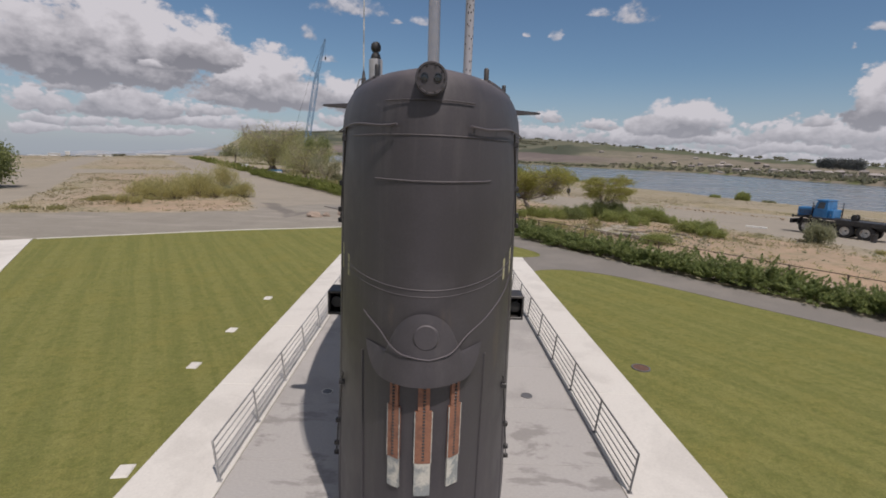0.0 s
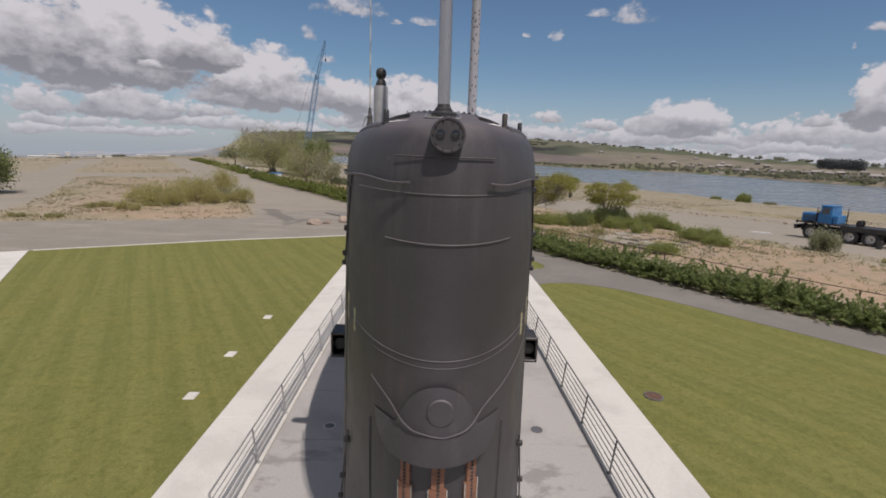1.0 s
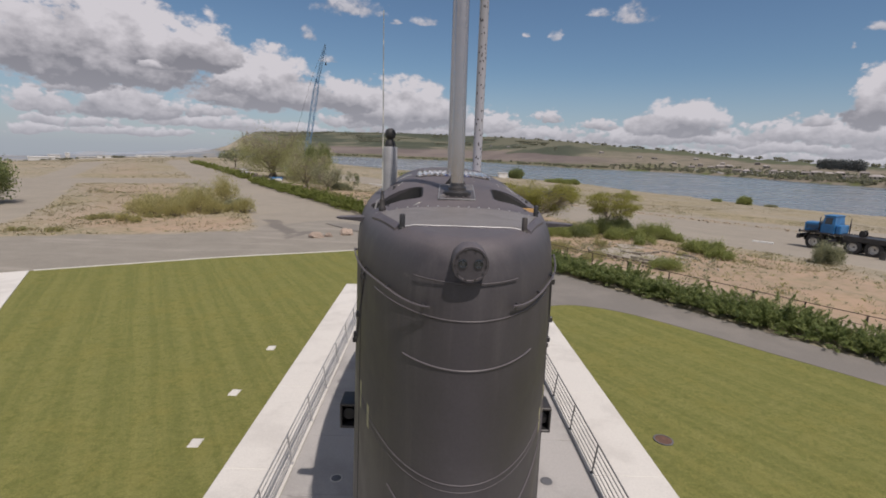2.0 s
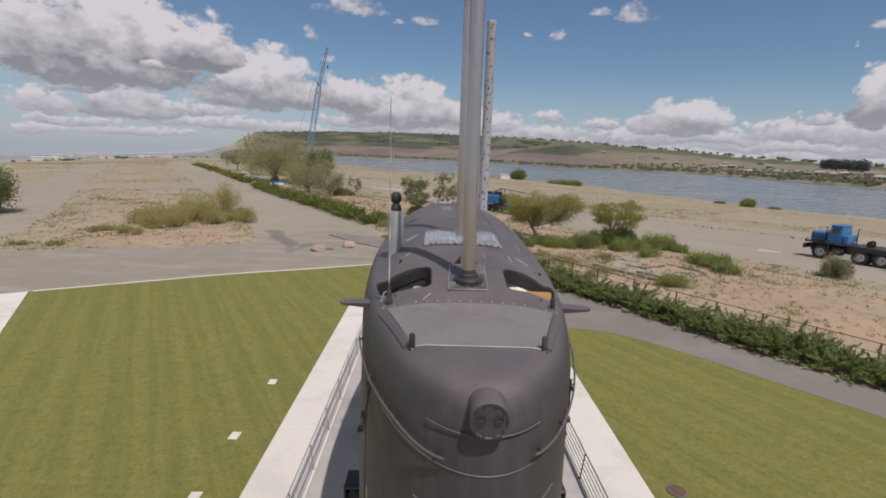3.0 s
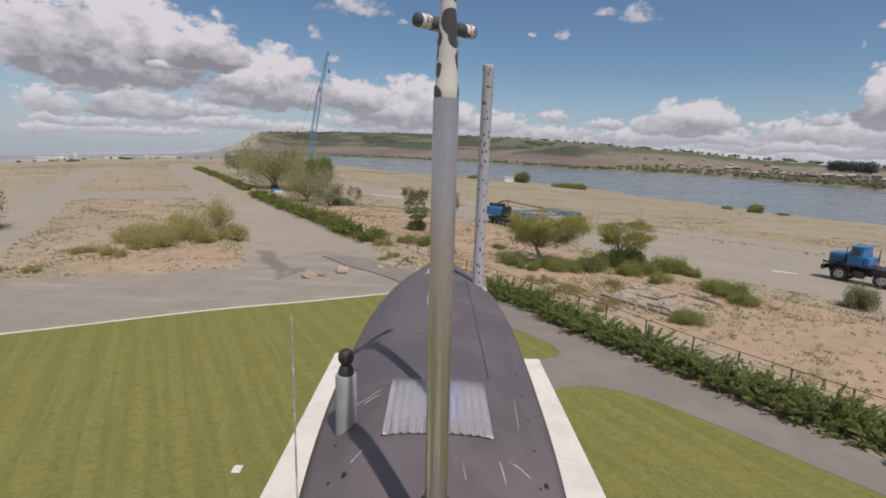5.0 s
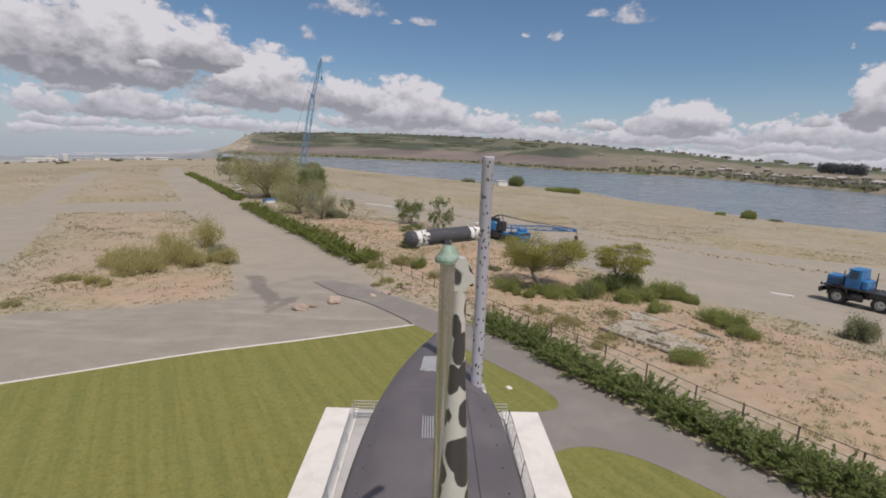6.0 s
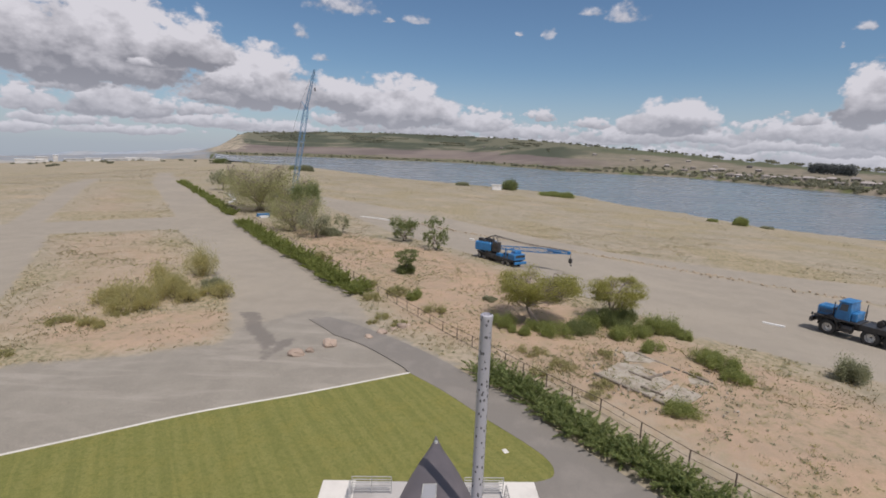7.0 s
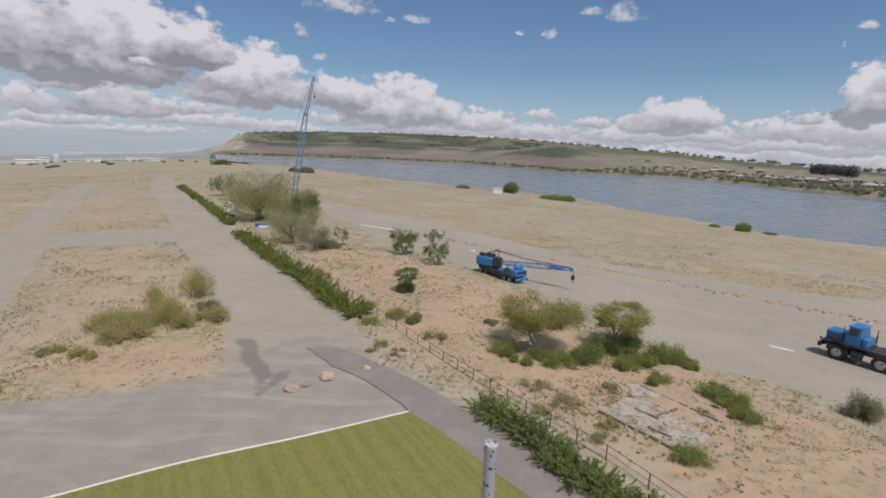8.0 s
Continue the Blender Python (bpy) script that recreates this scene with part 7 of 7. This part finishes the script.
def build_truck(at, turn):
    root = thing("heavy_truck", "old blue bonneted heavy truck with a long black flat chassis", "truck", at=at, turn=turn)
    # local x runs from the front (0) to the rear
    frame_ = Geo()
    for y in (-0.45, 0.45):
        frame_.box(0.0, y - 0.08, 0.80, 8.9, y + 0.08, 1.12, 0.02)
    for x in (0.2, 2.2, 4.2, 6.0, 7.6, 8.7):
        frame_.box(x - 0.08, -0.45, 0.84, x + 0.08, 0.45, 1.06, 0.02)
    part("chassis", frame_, M_BLACKMETAL, root)
    part("bumper", Geo().box(-0.25, -1.25, 0.72, 0.05, 1.25, 1.10, 0.05), M_BLACKMETAL, root)
    for y in (-1.0, 1.0):
        part("headlight", Geo().lathe([(0.12, 0), (0.14, 0.08), (0.11, 0.12), (0.001, 0.14)], 14, Matrix.Translation((-0.05, y, 1.35)) @ Matrix.Rotation(radians(-90), 4, "Y"), cap=False), M_GLASS, root)
    hood = part("bonnet", Geo().box(0.20, -0.80, 1.42, 2.05, 0.80, 2.16, 0.08), M_BLUE, root, "blue painted bonnet")
    part("grille", Geo().box(0.14, -0.62, 1.40, 0.22, 0.62, 2.08, 0.03), M_BLACKMETAL, hood)
    for k in range(7):
        part("louvre", Geo().box(0.45 + 0.2 * k, -0.815, 1.60, 0.55 + 0.2 * k, -0.79, 1.95, 0.004), M_BLACKMETAL, hood)
    for s in (-1, 1):
        fender = Geo()
        ring = []
        for k in range(11):
            a = math.pi * k / 10
            ring.append((1.50 - 0.90 * math.cos(a), 0.72 + 0.86 * math.sin(a)))
        verts, faces = [], []
        y0, y1 = (0.72, 1.32) if s > 0 else (-1.32, -0.72)
        for x, z in ring:
            verts += [(x, y0, z), (x, y1, z), (x, y1, z - 0.06), (x, y0, z - 0.06)]
        for k in range(10):
            a = 4 * k
            faces += [(a, a + 1, a + 5, a + 4), (a + 1, a + 2, a + 6, a + 5), (a + 2, a + 3, a + 7, a + 6), (a + 3, a, a + 4, a + 7)]
        faces += [(0, 3, 2, 1), (40, 41, 42, 43)]
        part("mudguard", fender.add(verts, faces), M_BLACKMETAL, root)
        part("step", Geo().box(2.5, s * 1.18 - 0.16, 0.62, 3.6, s * 1.18 + 0.16, 0.68, 0.02), M_BLACKMETAL, root)
    # cab with tapered sides and real window openings set in dark glass
    cab = Geo()
    verts = []
    for z, x0, x1, w in ((1.42, 2.00, 3.30, 1.10), (2.10, 2.02, 3.30, 1.12), (2.74, 2.20, 3.22, 1.02), (2.78, 2.24, 3.20, 0.98)):
        verts += [(x0, -w, z), (x1, -w, z), (x1, w, z), (x0, w, z)]
    faces = [(0, 3, 2, 1), (12, 13, 14, 15)]
    for j in range(3):
        for i in range(4):
            k = (i + 1) % 4
            faces.append((4 * j + i, 4 * j + k, 4 * j + 4 + k, 4 * j + 4 + i))
    cab_ob = part("cab", cab.add(verts, faces), M_BLUE, root, "blue painted cab", smooth=20)
    part("cab_roof", Geo().box(2.08, -1.08, 2.76, 3.30, 1.08, 2.86, 0.04), M_BLUE, cab_ob, "blue roof with a sun visor edge")
    part("windscreen", Geo().add([(2.030, -0.95, 2.16), (2.030, 0.95, 2.16), (2.165, 0.88, 2.68), (2.165, -0.88, 2.68)], [(0, 3, 2, 1)]), M_GLASS, cab_ob, smooth=0)
    for s in (-1, 1):
        part("side_window", Geo().add([(2.26, s * 1.118, 2.15), (3.00, s * 1.118, 2.15), (3.00, s * 1.036, 2.66), (2.36, s * 1.036, 2.66)], [(0, 1, 2, 3)] if s < 0 else [(3, 2, 1, 0)]), M_GLASS, cab_ob, smooth=0)
        part("door", Geo().box(2.15, s * 1.12 - 0.012, 1.46, 3.12, s * 1.12 + 0.012, 2.10, 0.01), M_BLUE, cab_ob)
        part("mirror", Geo().box(2.10, s * 1.35 - 0.09, 2.1, 2.15, s * 1.35 + 0.09, 2.45, 0.02), M_BLACKMETAL, cab_ob)
        part("exhaust_stack", Geo().lathe([(0.05, 1.1), (0.05, 1.6), (0.07, 1.65), (0.07, 2.2), (0.045, 2.25), (0.045, 2.66)], 12, Matrix.Translation((3.95 if s > 0 else 1.75, s * 0.9, 0)), cap=False), M_BLACKMETAL, root)
    part("running_board", Geo().box(0.1, -1.22, 1.30, 4.2, 1.22, 1.42, 0.02), M_BLACKMETAL, root)
    part("rear_box", Geo().box(3.36, -0.95, 1.42, 3.85, 0.95, 2.10, 0.06), M_BLUE, root, "blue toolbox behind the cab")
    part("flat_bed", Geo().box(4.3, -1.20, 1.14, 9.0, 1.20, 1.38, 0.03), M_BLACKMETAL, root, "black flat bed")
    for s in (-1, 1):
        part("bed_side", Geo().box(4.3, s * 1.2 - 0.05, 1.05, 9.0, s * 1.2 + 0.05, 1.42, 0.02), M_BLACKMETAL, root)
        part("fuel_tank", Geo().lathe([(0.001, 0), (0.30, 0.02), (0.32, 0.06), (0.32, 0.94), (0.30, 0.98), (0.001, 1.0)], 16, Matrix.Translation((2.7, s * 0.92, 0.78)) @ Matrix.Rotation(radians(90), 4, "Y"), cap=False), M_BLACKMETAL, root)
    part("winch", Geo().lathe([(0.28, -0.4), (0.28, -0.34), (0.14, -0.33), (0.14, 0.33), (0.28, 0.34), (0.28, 0.4)], 18, Matrix.Translation((5.6, 0, 1.62)) @ Matrix.Rotation(radians(90), 4, "X")), M_BLACKMETAL, root)
    part("mud_flap", Geo().box(8.95, -1.2, 0.4, 8.99, 1.2, 1.2, 0.01), M_BLACK, root)
    for ob in root.children:
        ob.scale = (1.0, 1.10, 1.40)        # a tall, heavy pattern of truck
    for x in (1.50, 5.25, 7.10):
        for s in (-1, 1):
            wheel(root, x, s * 1.06, 0.82, 0.50, s)
        part("axle", Geo().tube([(x, -0.9, 0.82), (x, 0.9, 0.82)], 0.09, 10), M_BLACKMETAL, root)
    return root


# the truck's front wheel stands here, its tail to the lower right
truck = build_truck((46.1, 49.6, land_at(47.0, 46.5)), -61)
truck.scale = (1.04, 1.04, 1.04)
solid("oil_drum", Geo().lathe([(0.28, 0), (0.29, 0.02), (0.28, 0.04), (0.28, 0.29), (0.295, 0.30), (0.28, 0.31), (0.28, 0.58), (0.295, 0.59), (0.28, 0.60), (0.28, 0.86), (0.29, 0.88), (0.26, 0.88), (0.001, 0.87)], 22, cap=False), M_BLACKMETAL, "black oil drum standing on gravel by the truck", "drum", at=(47.9, 40.6, land_at(47.9, 40.6)))


def lattice(geo, a, b, w0, w1, bays, chord=0.05, lace=0.03, side=Vector((1, 0, 0))):
    """Four chords laced with diagonals, from a to b."""
    a, b = Vector(a), Vector(b)
    d = (b - a).normalized()
    u = (side - d * side.dot(d)).normalized()
    v = d.cross(u)
    rows = []
    for k in range(bays + 1):
        t = k / bays
        w = (w0 + (w1 - w0) * t) / 2
        p = a.lerp(b, t)
        rows.append([p + u * w * sx + v * w * sy for sx, sy in ((-1, -1), (1, -1), (1, 1), (-1, 1))])
    for i in range(4):
        geo.tube([r[i] for r in rows], chord, 5)
    for k in range(bays):
        for i in range(4):
            j = (i + 1) % 4
            p, q = (rows[k][i], rows[k + 1][j]) if k % 2 else (rows[k][j], rows[k + 1][i])
            geo.tube([p, q], lace, 4)
            geo.tube([rows[k][i], rows[k][j]], lace, 4)
    return geo


SLEW = 22.0


def build_truck_crane(at, turn):
    root = thing("truck_crane", "blue mobile crane with a low lattice boom and black carrier", "crane", at=at, turn=turn)
    # local x runs forwards; the boom reaches ahead over the cab
    part("carrier", Geo().box(-5.0, -1.25, 0.95, 4.6, 1.25, 1.30, 0.05), M_BLACKMETAL, root, "black carrier deck")
    part("side_skirt", Geo().box(-3.4, -1.27, 0.62, 2.0, 1.27, 0.96, 0.03), M_BLACKMETAL, root)
    cab = part("driver_cab", Geo().box(3.3, -1.22, 1.25, 5.1, 1.22, 2.25, 0.12), M_BLUE, root, "blue low driver's cab")
    part("windscreen", Geo().box(5.09, -1.0, 1.72, 5.115, 1.0, 2.15, 0.01), M_GLASS, cab)
    part("bumper", Geo().box(5.0, -1.28, 0.65, 5.35, 1.28, 1.05, 0.05), M_BLUE, root)
    part("front_rack", Geo().box(3.4, -0.5, 2.25, 4.4, 0.9, 2.75, 0.06), M_BLUE, root)
    part("boom_rest", Geo().box(2.3, -0.9, 1.30, 2.5, -0.75, 3.0, 0.02).box(2.3, 0.75, 1.30, 2.5, 0.9, 3.0, 0.02).box(2.3, -0.9, 2.55, 2.5, 0.9, 2.70, 0.02), M_BLUE, root, "blue boom rest frame")
    part("deck_locker", Geo().box(0.4, -1.2, 1.30, 1.6, -0.5, 1.75, 0.04), M_BLUE, root)
    part("deck_locker", Geo().box(0.2, 0.5, 1.30, 2.0, 1.2, 1.65, 0.04), M_BLACKMETAL, root)
    part("handrail", Geo().tube([(3.35, -1.2, 2.25), (3.35, -1.2, 2.8), (4.6, -1.2, 2.8), (4.6, -1.2, 2.25)], 0.03, 6), M_GALV, root)
    carrier_parts = set(root.children)
    house = part("engine_house", Geo().box(-5.1, -1.25, 1.62, -1.9, 1.25, 3.15, 0.16), M_BLUE, root, "blue engine house with bevelled edges")
    part("roof_cap", Geo().box(-4.6, -0.85, 3.13, -2.3, 0.85, 3.32, 0.05), M_BLACKMETAL, house)
    for k in range(6):
        part("vent", Geo().box(-5.0 + 0.5 * k, -1.262, 2.1, -4.85 + 0.5 * k, -1.240, 2.7, 0.006), M_BLUE, house)
    for k, (x, y, z) in enumerate(((-4.9, -0.4, 3.85), (-3.9, 0.5, 3.75), (-2.6, -0.5, 3.9))):
        part("winch_cover", Geo().box(x + 0.2, y - 0.35, 3.30, x + 0.9, y + 0.35, z - 0.15, 0.06), M_BLACKMETAL, house)
    part("slewing_ring", Geo().lathe([(1.2, 1.28), (1.25, 1.32), (1.25, 1.60), (1.1, 1.64)], 26, Matrix.Translation((-2.2, 0, 0))), M_BLACKMETAL, root)
    op = part("operator_cab", Geo().box(-1.65, -1.25, 1.66, -0.35, -0.25, 3.35, 0.08), M_BLACKMETAL, root, "dark glazed operator's cab")
    part("cab_window", Geo().box(-1.5, -1.265, 2.3, -0.5, -1.248, 3.15, 0.005), M_GLASS, op)
    gantry = Geo()
    for y in (-0.7, 0.7):
        gantry.tube([(-4.2, y, 3.3), (-1.9, y * 0.8, 4.35), (-1.2, y, 2.2)], 0.08, 6)
    part("gantry", gantry, M_BLACKMETAL, root)
    boom = Geo()
    lattice(boom, (-1.2, 0, 2.35), (7.0, 0, 2.95), 0.5, 0.75, 10, 0.045, 0.025, Vector((0, 1, 0)))
    lattice(boom, (7.0, 0, 2.95), (11.6, 0, 3.2), 0.75, 0.35, 7, 0.045, 0.025, Vector((0, 1, 0)))
    part("lattice_boom", boom, M_BLUE, root, "blue lattice boom")
    part("boom_plate", Geo().box(8.0, -0.28, 2.92, 10.4, 0.28, 3.12, 0.05, Matrix.Translation((0, 0, 0.05))), M_BLUE, root)
    part("boom_head", Geo().lathe([(0.30, -0.14), (0.30, 0.14)], 18, Matrix.Translation((11.7, 0, 3.2)) @ Matrix.Rotation(radians(90), 4, "X")), M_BLUE, root)
    ropes = Geo()
    for y in (-0.15, 0.15):
        ropes.tube([(-1.9, y, 4.3), (4.0, y, 3.72), (11.5, y, 3.5)], 0.03, 4)
        ropes.tube([(-1.9, y * 3, 4.3), (6.6, y * 2, 3.35)], 0.025, 4)
        ropes.tube([(12.05, y * 0.5, 3.30), (12.05, y * 0.5, 2.3)], 0.02, 4)
    part("hoist_ropes", ropes, M_BLACKMETAL, root)
    hook = part("hook_block", Geo().box(11.75, -0.18, 1.55, 12.35, 0.18, 2.35, 0.12), M_BLACKMETAL, root)
    part("hook", Geo().tube([(12.05, 0, 1.58), (12.05, 0, 1.30), (12.2, 0, 1.12), (12.32, 0, 1.28)], 0.06, 6), M_BLACKMETAL, hook)
    # the upper works are slewed a little about the ring
    pivot = Matrix.Translation((-2.2, 0, 0)) @ Matrix.Rotation(radians(SLEW), 4, "Z") @ Matrix.Translation((2.2, 0, 0))
    for ob in root.children:
        if ob not in carrier_parts:
            ob.matrix_basis = pivot
    for s in (-1, 1):
        for x in (-4.2, -2.8, 2.2, 3.6):
            wheel(root, x, s * 1.08, 0.55, 0.38, s)
        part("outrigger", Geo().box(-0.6, s * 1.3 - 0.25, 0.7, -0.2, s * 1.3 + 0.25, 1.05, 0.03), M_BLACKMETAL, root)
    return root


build_truck_crane((12.7, 78.0, land_at(12.7, 78.0)), math.degrees(math.atan2(-7.4, 4.4)))


def build_lattice_crane():
    foot = (-44.6, 155.0, land_at(-44.6, 155))
    root = thing("lattice_crane", "tall blue lattice-boom crane standing behind the willows", "crane", at=foot)
    base = Geo()
    for y in (-2.2, 2.2):
        base.box(-3.4, y - 0.55, 0.0, 3.4, y + 0.55, 1.3, 0.3)
    part("crawler_tracks", base, M_BLACKMETAL, root)
    house = part("crane_house", Geo().box(-4.6, -1.7, 1.5, 1.6, 1.7, 4.4, 0.25), M_HAZYBLUE, root, "blue crane house")
    part("cab_window", Geo().box(1.55, -1.5, 2.8, 1.64, 0.2, 4.1, 0.03), M_GLASS, house)
    part("slew_ring", Geo().lathe([(1.5, 1.2), (1.5, 1.55)], 24), M_BLACKMETAL, root)
    lower = Geo()
    lattice(lower, (1.2, 0, 1.9), (2.2, 0, 7.0), 0.8, 1.4, 4, 0.09, 0.05)
    lattice(lower, (2.2, 0, 7.0), (5.6, 0, 27.5), 1.4, 1.4, 16, 0.09, 0.05)
    lattice(lower, (5.6, 0, 27.5), (6.2, 0, 31.0), 1.4, 0.8, 3, 0.09, 0.05)
    part("main_boom", lower, M_HAZYBLUE, root, "blue lattice boom")
    jib = Geo()
    lattice(jib, (5.9, 0, 29.6), (6.9, 0, 33.5), 0.5, 0.8, 3, 0.065, 0.04)
    lattice(jib, (6.9, 0, 33.5), (8.8, 0, 41.6), 0.8, 0.35, 9, 0.065, 0.04)
    part("jib", jib, M_HAZYBLUE, root, "slim upper lattice jib")
    mast = Geo().tube([(5.9, 0, 29.8), (4.6, 0, 32.0)], 0.10, 6)
    ropes = Geo()
    ropes.tube([(-4.0, 0, 4.4), (4.6, 0, 32.0), (8.7, 0, 41.5)], 0.035, 4)
    ropes.tube([(8.85, 0, 41.5), (8.85, 0, 36.0)], 0.03, 4)
    part("strut", mast, M_HAZYBLUE, root)
    part("ropes", ropes, M_BLACKMETAL, root)
    part("hook_block", Geo().box(8.65, -0.2, 35.1, 9.05, 0.2, 36.1, 0.1), M_BLACKMETAL, root)


build_lattice_crane()

# ------------------------------------------------------------------ across the water and on the skyline
def house_at(az, t, long, deep, high, turn, seed, label):
    p = far_place(az, t)
    root = thing("far_house", label, "house", at=(p.x, p.y, p.z - 0.5), turn=turn, group="houses across the river")
    part("wall", Geo().box(-long / 2, -deep / 2, 0, long / 2, deep / 2, high, 0.05), M_HOUSE, root)
    e = 0.8
    ridge = high + deep * 0.22
    v = [(-long / 2 - e, -deep / 2 - e, high - 0.1), (long / 2 + e, -deep / 2 - e, high - 0.1), (long / 2 + e, deep / 2 + e, high - 0.1), (-long / 2 - e, deep / 2 + e, high - 0.1), (-long / 2 + deep * 0.2, 0, ridge), (long / 2 - deep * 0.2, 0, ridge)]
    part("roof", Geo().add(v, [(0, 1, 5, 4), (1, 2, 5), (2, 3, 4, 5), (3, 0, 4), (0, 3, 2, 1)]), M_ROOF, root, smooth=0)
    for k in range(3):
        x = -long / 2 + long * (k + 0.5) / 3
        part("window", Geo().box(x - 0.9, -deep / 2 - 0.06, high * 0.35, x + 0.9, -deep / 2 + 0.05, high * 0.78, 0.03), M_GLASS, root)
    return root


rng_h = np.random.default_rng(9)
spots = [(26.5, 0.10), (28.2, 0.06), (29.0, 0.14), (30.0, 0.07), (30.8, 0.16), (31.6, 0.09), (32.4, 0.05), (33.2, 0.12), (34.0, 0.07), (34.8, 0.15), (35.5, 0.08), (36.4, 0.12), (37.2, 0.06), (38.0, 0.10), (38.9, 0.15), (39.7, 0.07),
         (40.6, 0.11), (41.4, 0.05), (42.3, 0.09), (43.2, 0.13), (44.2, 0.06), (45.4, 0.1), (23.0, 0.24), (24.5, 0.18), (19.0, 0.30), (8.6, 0.52), (6.6, 0.50), (31.0, 0.55), (28.5, 0.62), (34.0, 0.5)]
for i, (az, t) in enumerate(spots):
    house_at(az, min(0.62, t * rng_h.uniform(0.8, 3.6)), rng_h.uniform(8, 14), rng_h.uniform(7, 10), rng_h.uniform(3.0, 5.5), -az + rng_h.uniform(-25, 25), i, "low house with a dark roof on the far bank")
for az0, t0, az1, t1 in ((30.1, 0.10, 31.2, 0.02), (33.0, 0.11, 34.6, 0.03), (28.6, 0.08, 29.4, 0.05)):
    pts = [far_place(az0 + (az1 - az0) * k / 6, t0 + (t1 - t0) * k / 6) for k in range(7)]
    solid("far_path", Geo().tube([p + Vector((0, 0, 1.0)) for p in pts], 0.9, 6), M_PALEROOF, "pale path running down to the river", "path", kind="structure")


def far_trees(name, label, places, mat, seed):
    """Many small distant crowns in one mesh, each of loose leaf clumps."""
    rng = np.random.default_rng(seed)
    centres, sizes = [], []
    for p, r, h in places:
        n = 44
        q = rng.normal(size=(n, 3))
        q /= np.linalg.norm(q, axis=1)[:, None]
        q *= rng.uniform(0.4, 1.0, n)[:, None]
        centres.append(np.array(p) + q * np.array([r, r, h * 0.5]) + np.array([0, 0, h * 0.5]))
        sizes.append(np.full(n, r * 0.5))
    centres, sizes = np.concatenate(centres), np.concatenate(sizes)
    v, f = leaves(rng, centres, 1.0, 1.3)
    v = (v.reshape(-1, 4, 3) - centres[:, None]) * sizes[:, None, None] + centres[:, None]
    tagged(new(name, scatter_mesh(name, v.reshape(-1, 3), f, mat)), label, "trees", kind="stuff")


rng_t = np.random.default_rng(31)
places = []
for k in range(520):
    az = rng_t.uniform(-22, 46)
    t = abs(rng_t.normal(0.02, 0.02)) if k % 2 else rng_t.uniform(0.02, 0.22)
    if az < 20 and t > 0.09:
        t *= 0.3
    p = far_place(az, t)
    places.append((tuple(p), rng_t.uniform(2.0, 4.5), rng_t.uniform(3, 7) * (1.0 if az > 20 else 0.8)))
for k in range(130):
    az = rng_t.uniform(25, 46)
    places.append((tuple(far_place(az, rng_t.uniform(0.03, 0.34))), rng_t.uniform(1.6, 3.6), rng_t.uniform(2.5, 5.5)))
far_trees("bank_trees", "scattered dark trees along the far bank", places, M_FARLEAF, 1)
places = []
for k in range(1900):
    az = rng_t.uniform(-19, 14)
    row = rng_t.integers(0, 5)
    t = 0.64 + row * 0.075 + rng_t.normal() * 0.004
    if noise.noise(Vector((az * 0.22, row * 3.1, 0))) < 0.05:
        continue
    p = far_place(az, t)
    places.append((tuple(p), rng_t.uniform(5, 9), rng_t.uniform(2.0, 3.4)))
for az in np.arange(-21, 46, 0.33):
    if rng_t.uniform() < 0.55:
        places.append((tuple(far_place(az, 0.99)), rng_t.uniform(4, 8), rng_t.uniform(4, 9)))
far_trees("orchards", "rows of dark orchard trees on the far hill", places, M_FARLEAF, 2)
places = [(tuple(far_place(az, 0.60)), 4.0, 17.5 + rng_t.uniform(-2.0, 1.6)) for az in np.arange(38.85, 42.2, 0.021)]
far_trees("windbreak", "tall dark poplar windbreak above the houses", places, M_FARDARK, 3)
places = []
for k in range(26):
    az = rng_t.uniform(-45, -20)
    d = rng_t.uniform(700, 1500)
    x, y = d * math.sin(math.radians(az)), d * math.cos(math.radians(az))
    places.append(((x, y, land_at(x, y)), rng_t.uniform(3, 6), rng_t.uniform(2, 4)))
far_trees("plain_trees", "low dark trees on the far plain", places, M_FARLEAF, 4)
for i, (az, d, long, high) in enumerate(((-38.3, 1500, 50, 9), (-37.4, 1550, 24, 13), (-35.0, 1500, 40, 6), (-33.6, 1450, 30, 8), (-31.8, 1400, 46, 5), (-30.4, 1500, 30, 8), (-28.9, 1450, 40, 6), (-36.4, 1600, 10, 17))):
    x, y = d * math.sin(math.radians(az)), d * math.cos(math.radians(az))
    root = thing("far_building", "pale industrial building on the far plain", "building", at=(x, y, land_at(x, y) - 1), turn=-az, group="buildings on the plain")
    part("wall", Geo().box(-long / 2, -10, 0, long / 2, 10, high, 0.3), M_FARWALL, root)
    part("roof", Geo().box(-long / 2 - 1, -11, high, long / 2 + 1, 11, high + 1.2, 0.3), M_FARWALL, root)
# pump house by the near shore
root = thing("pump_house", "small white pump house on the river bank", "hut", at=(49, 336, land_at(49, 336)))
part("wall", Geo().box(-3.2, -2, -0.5, 3.2, 2, 3.4, 0.05), M_PALEROOF, root)
part("roof", Geo().box(-3.6, -2.4, 3.4, 3.6, 2.4, 3.75, 0.05), M_WHITE, root)
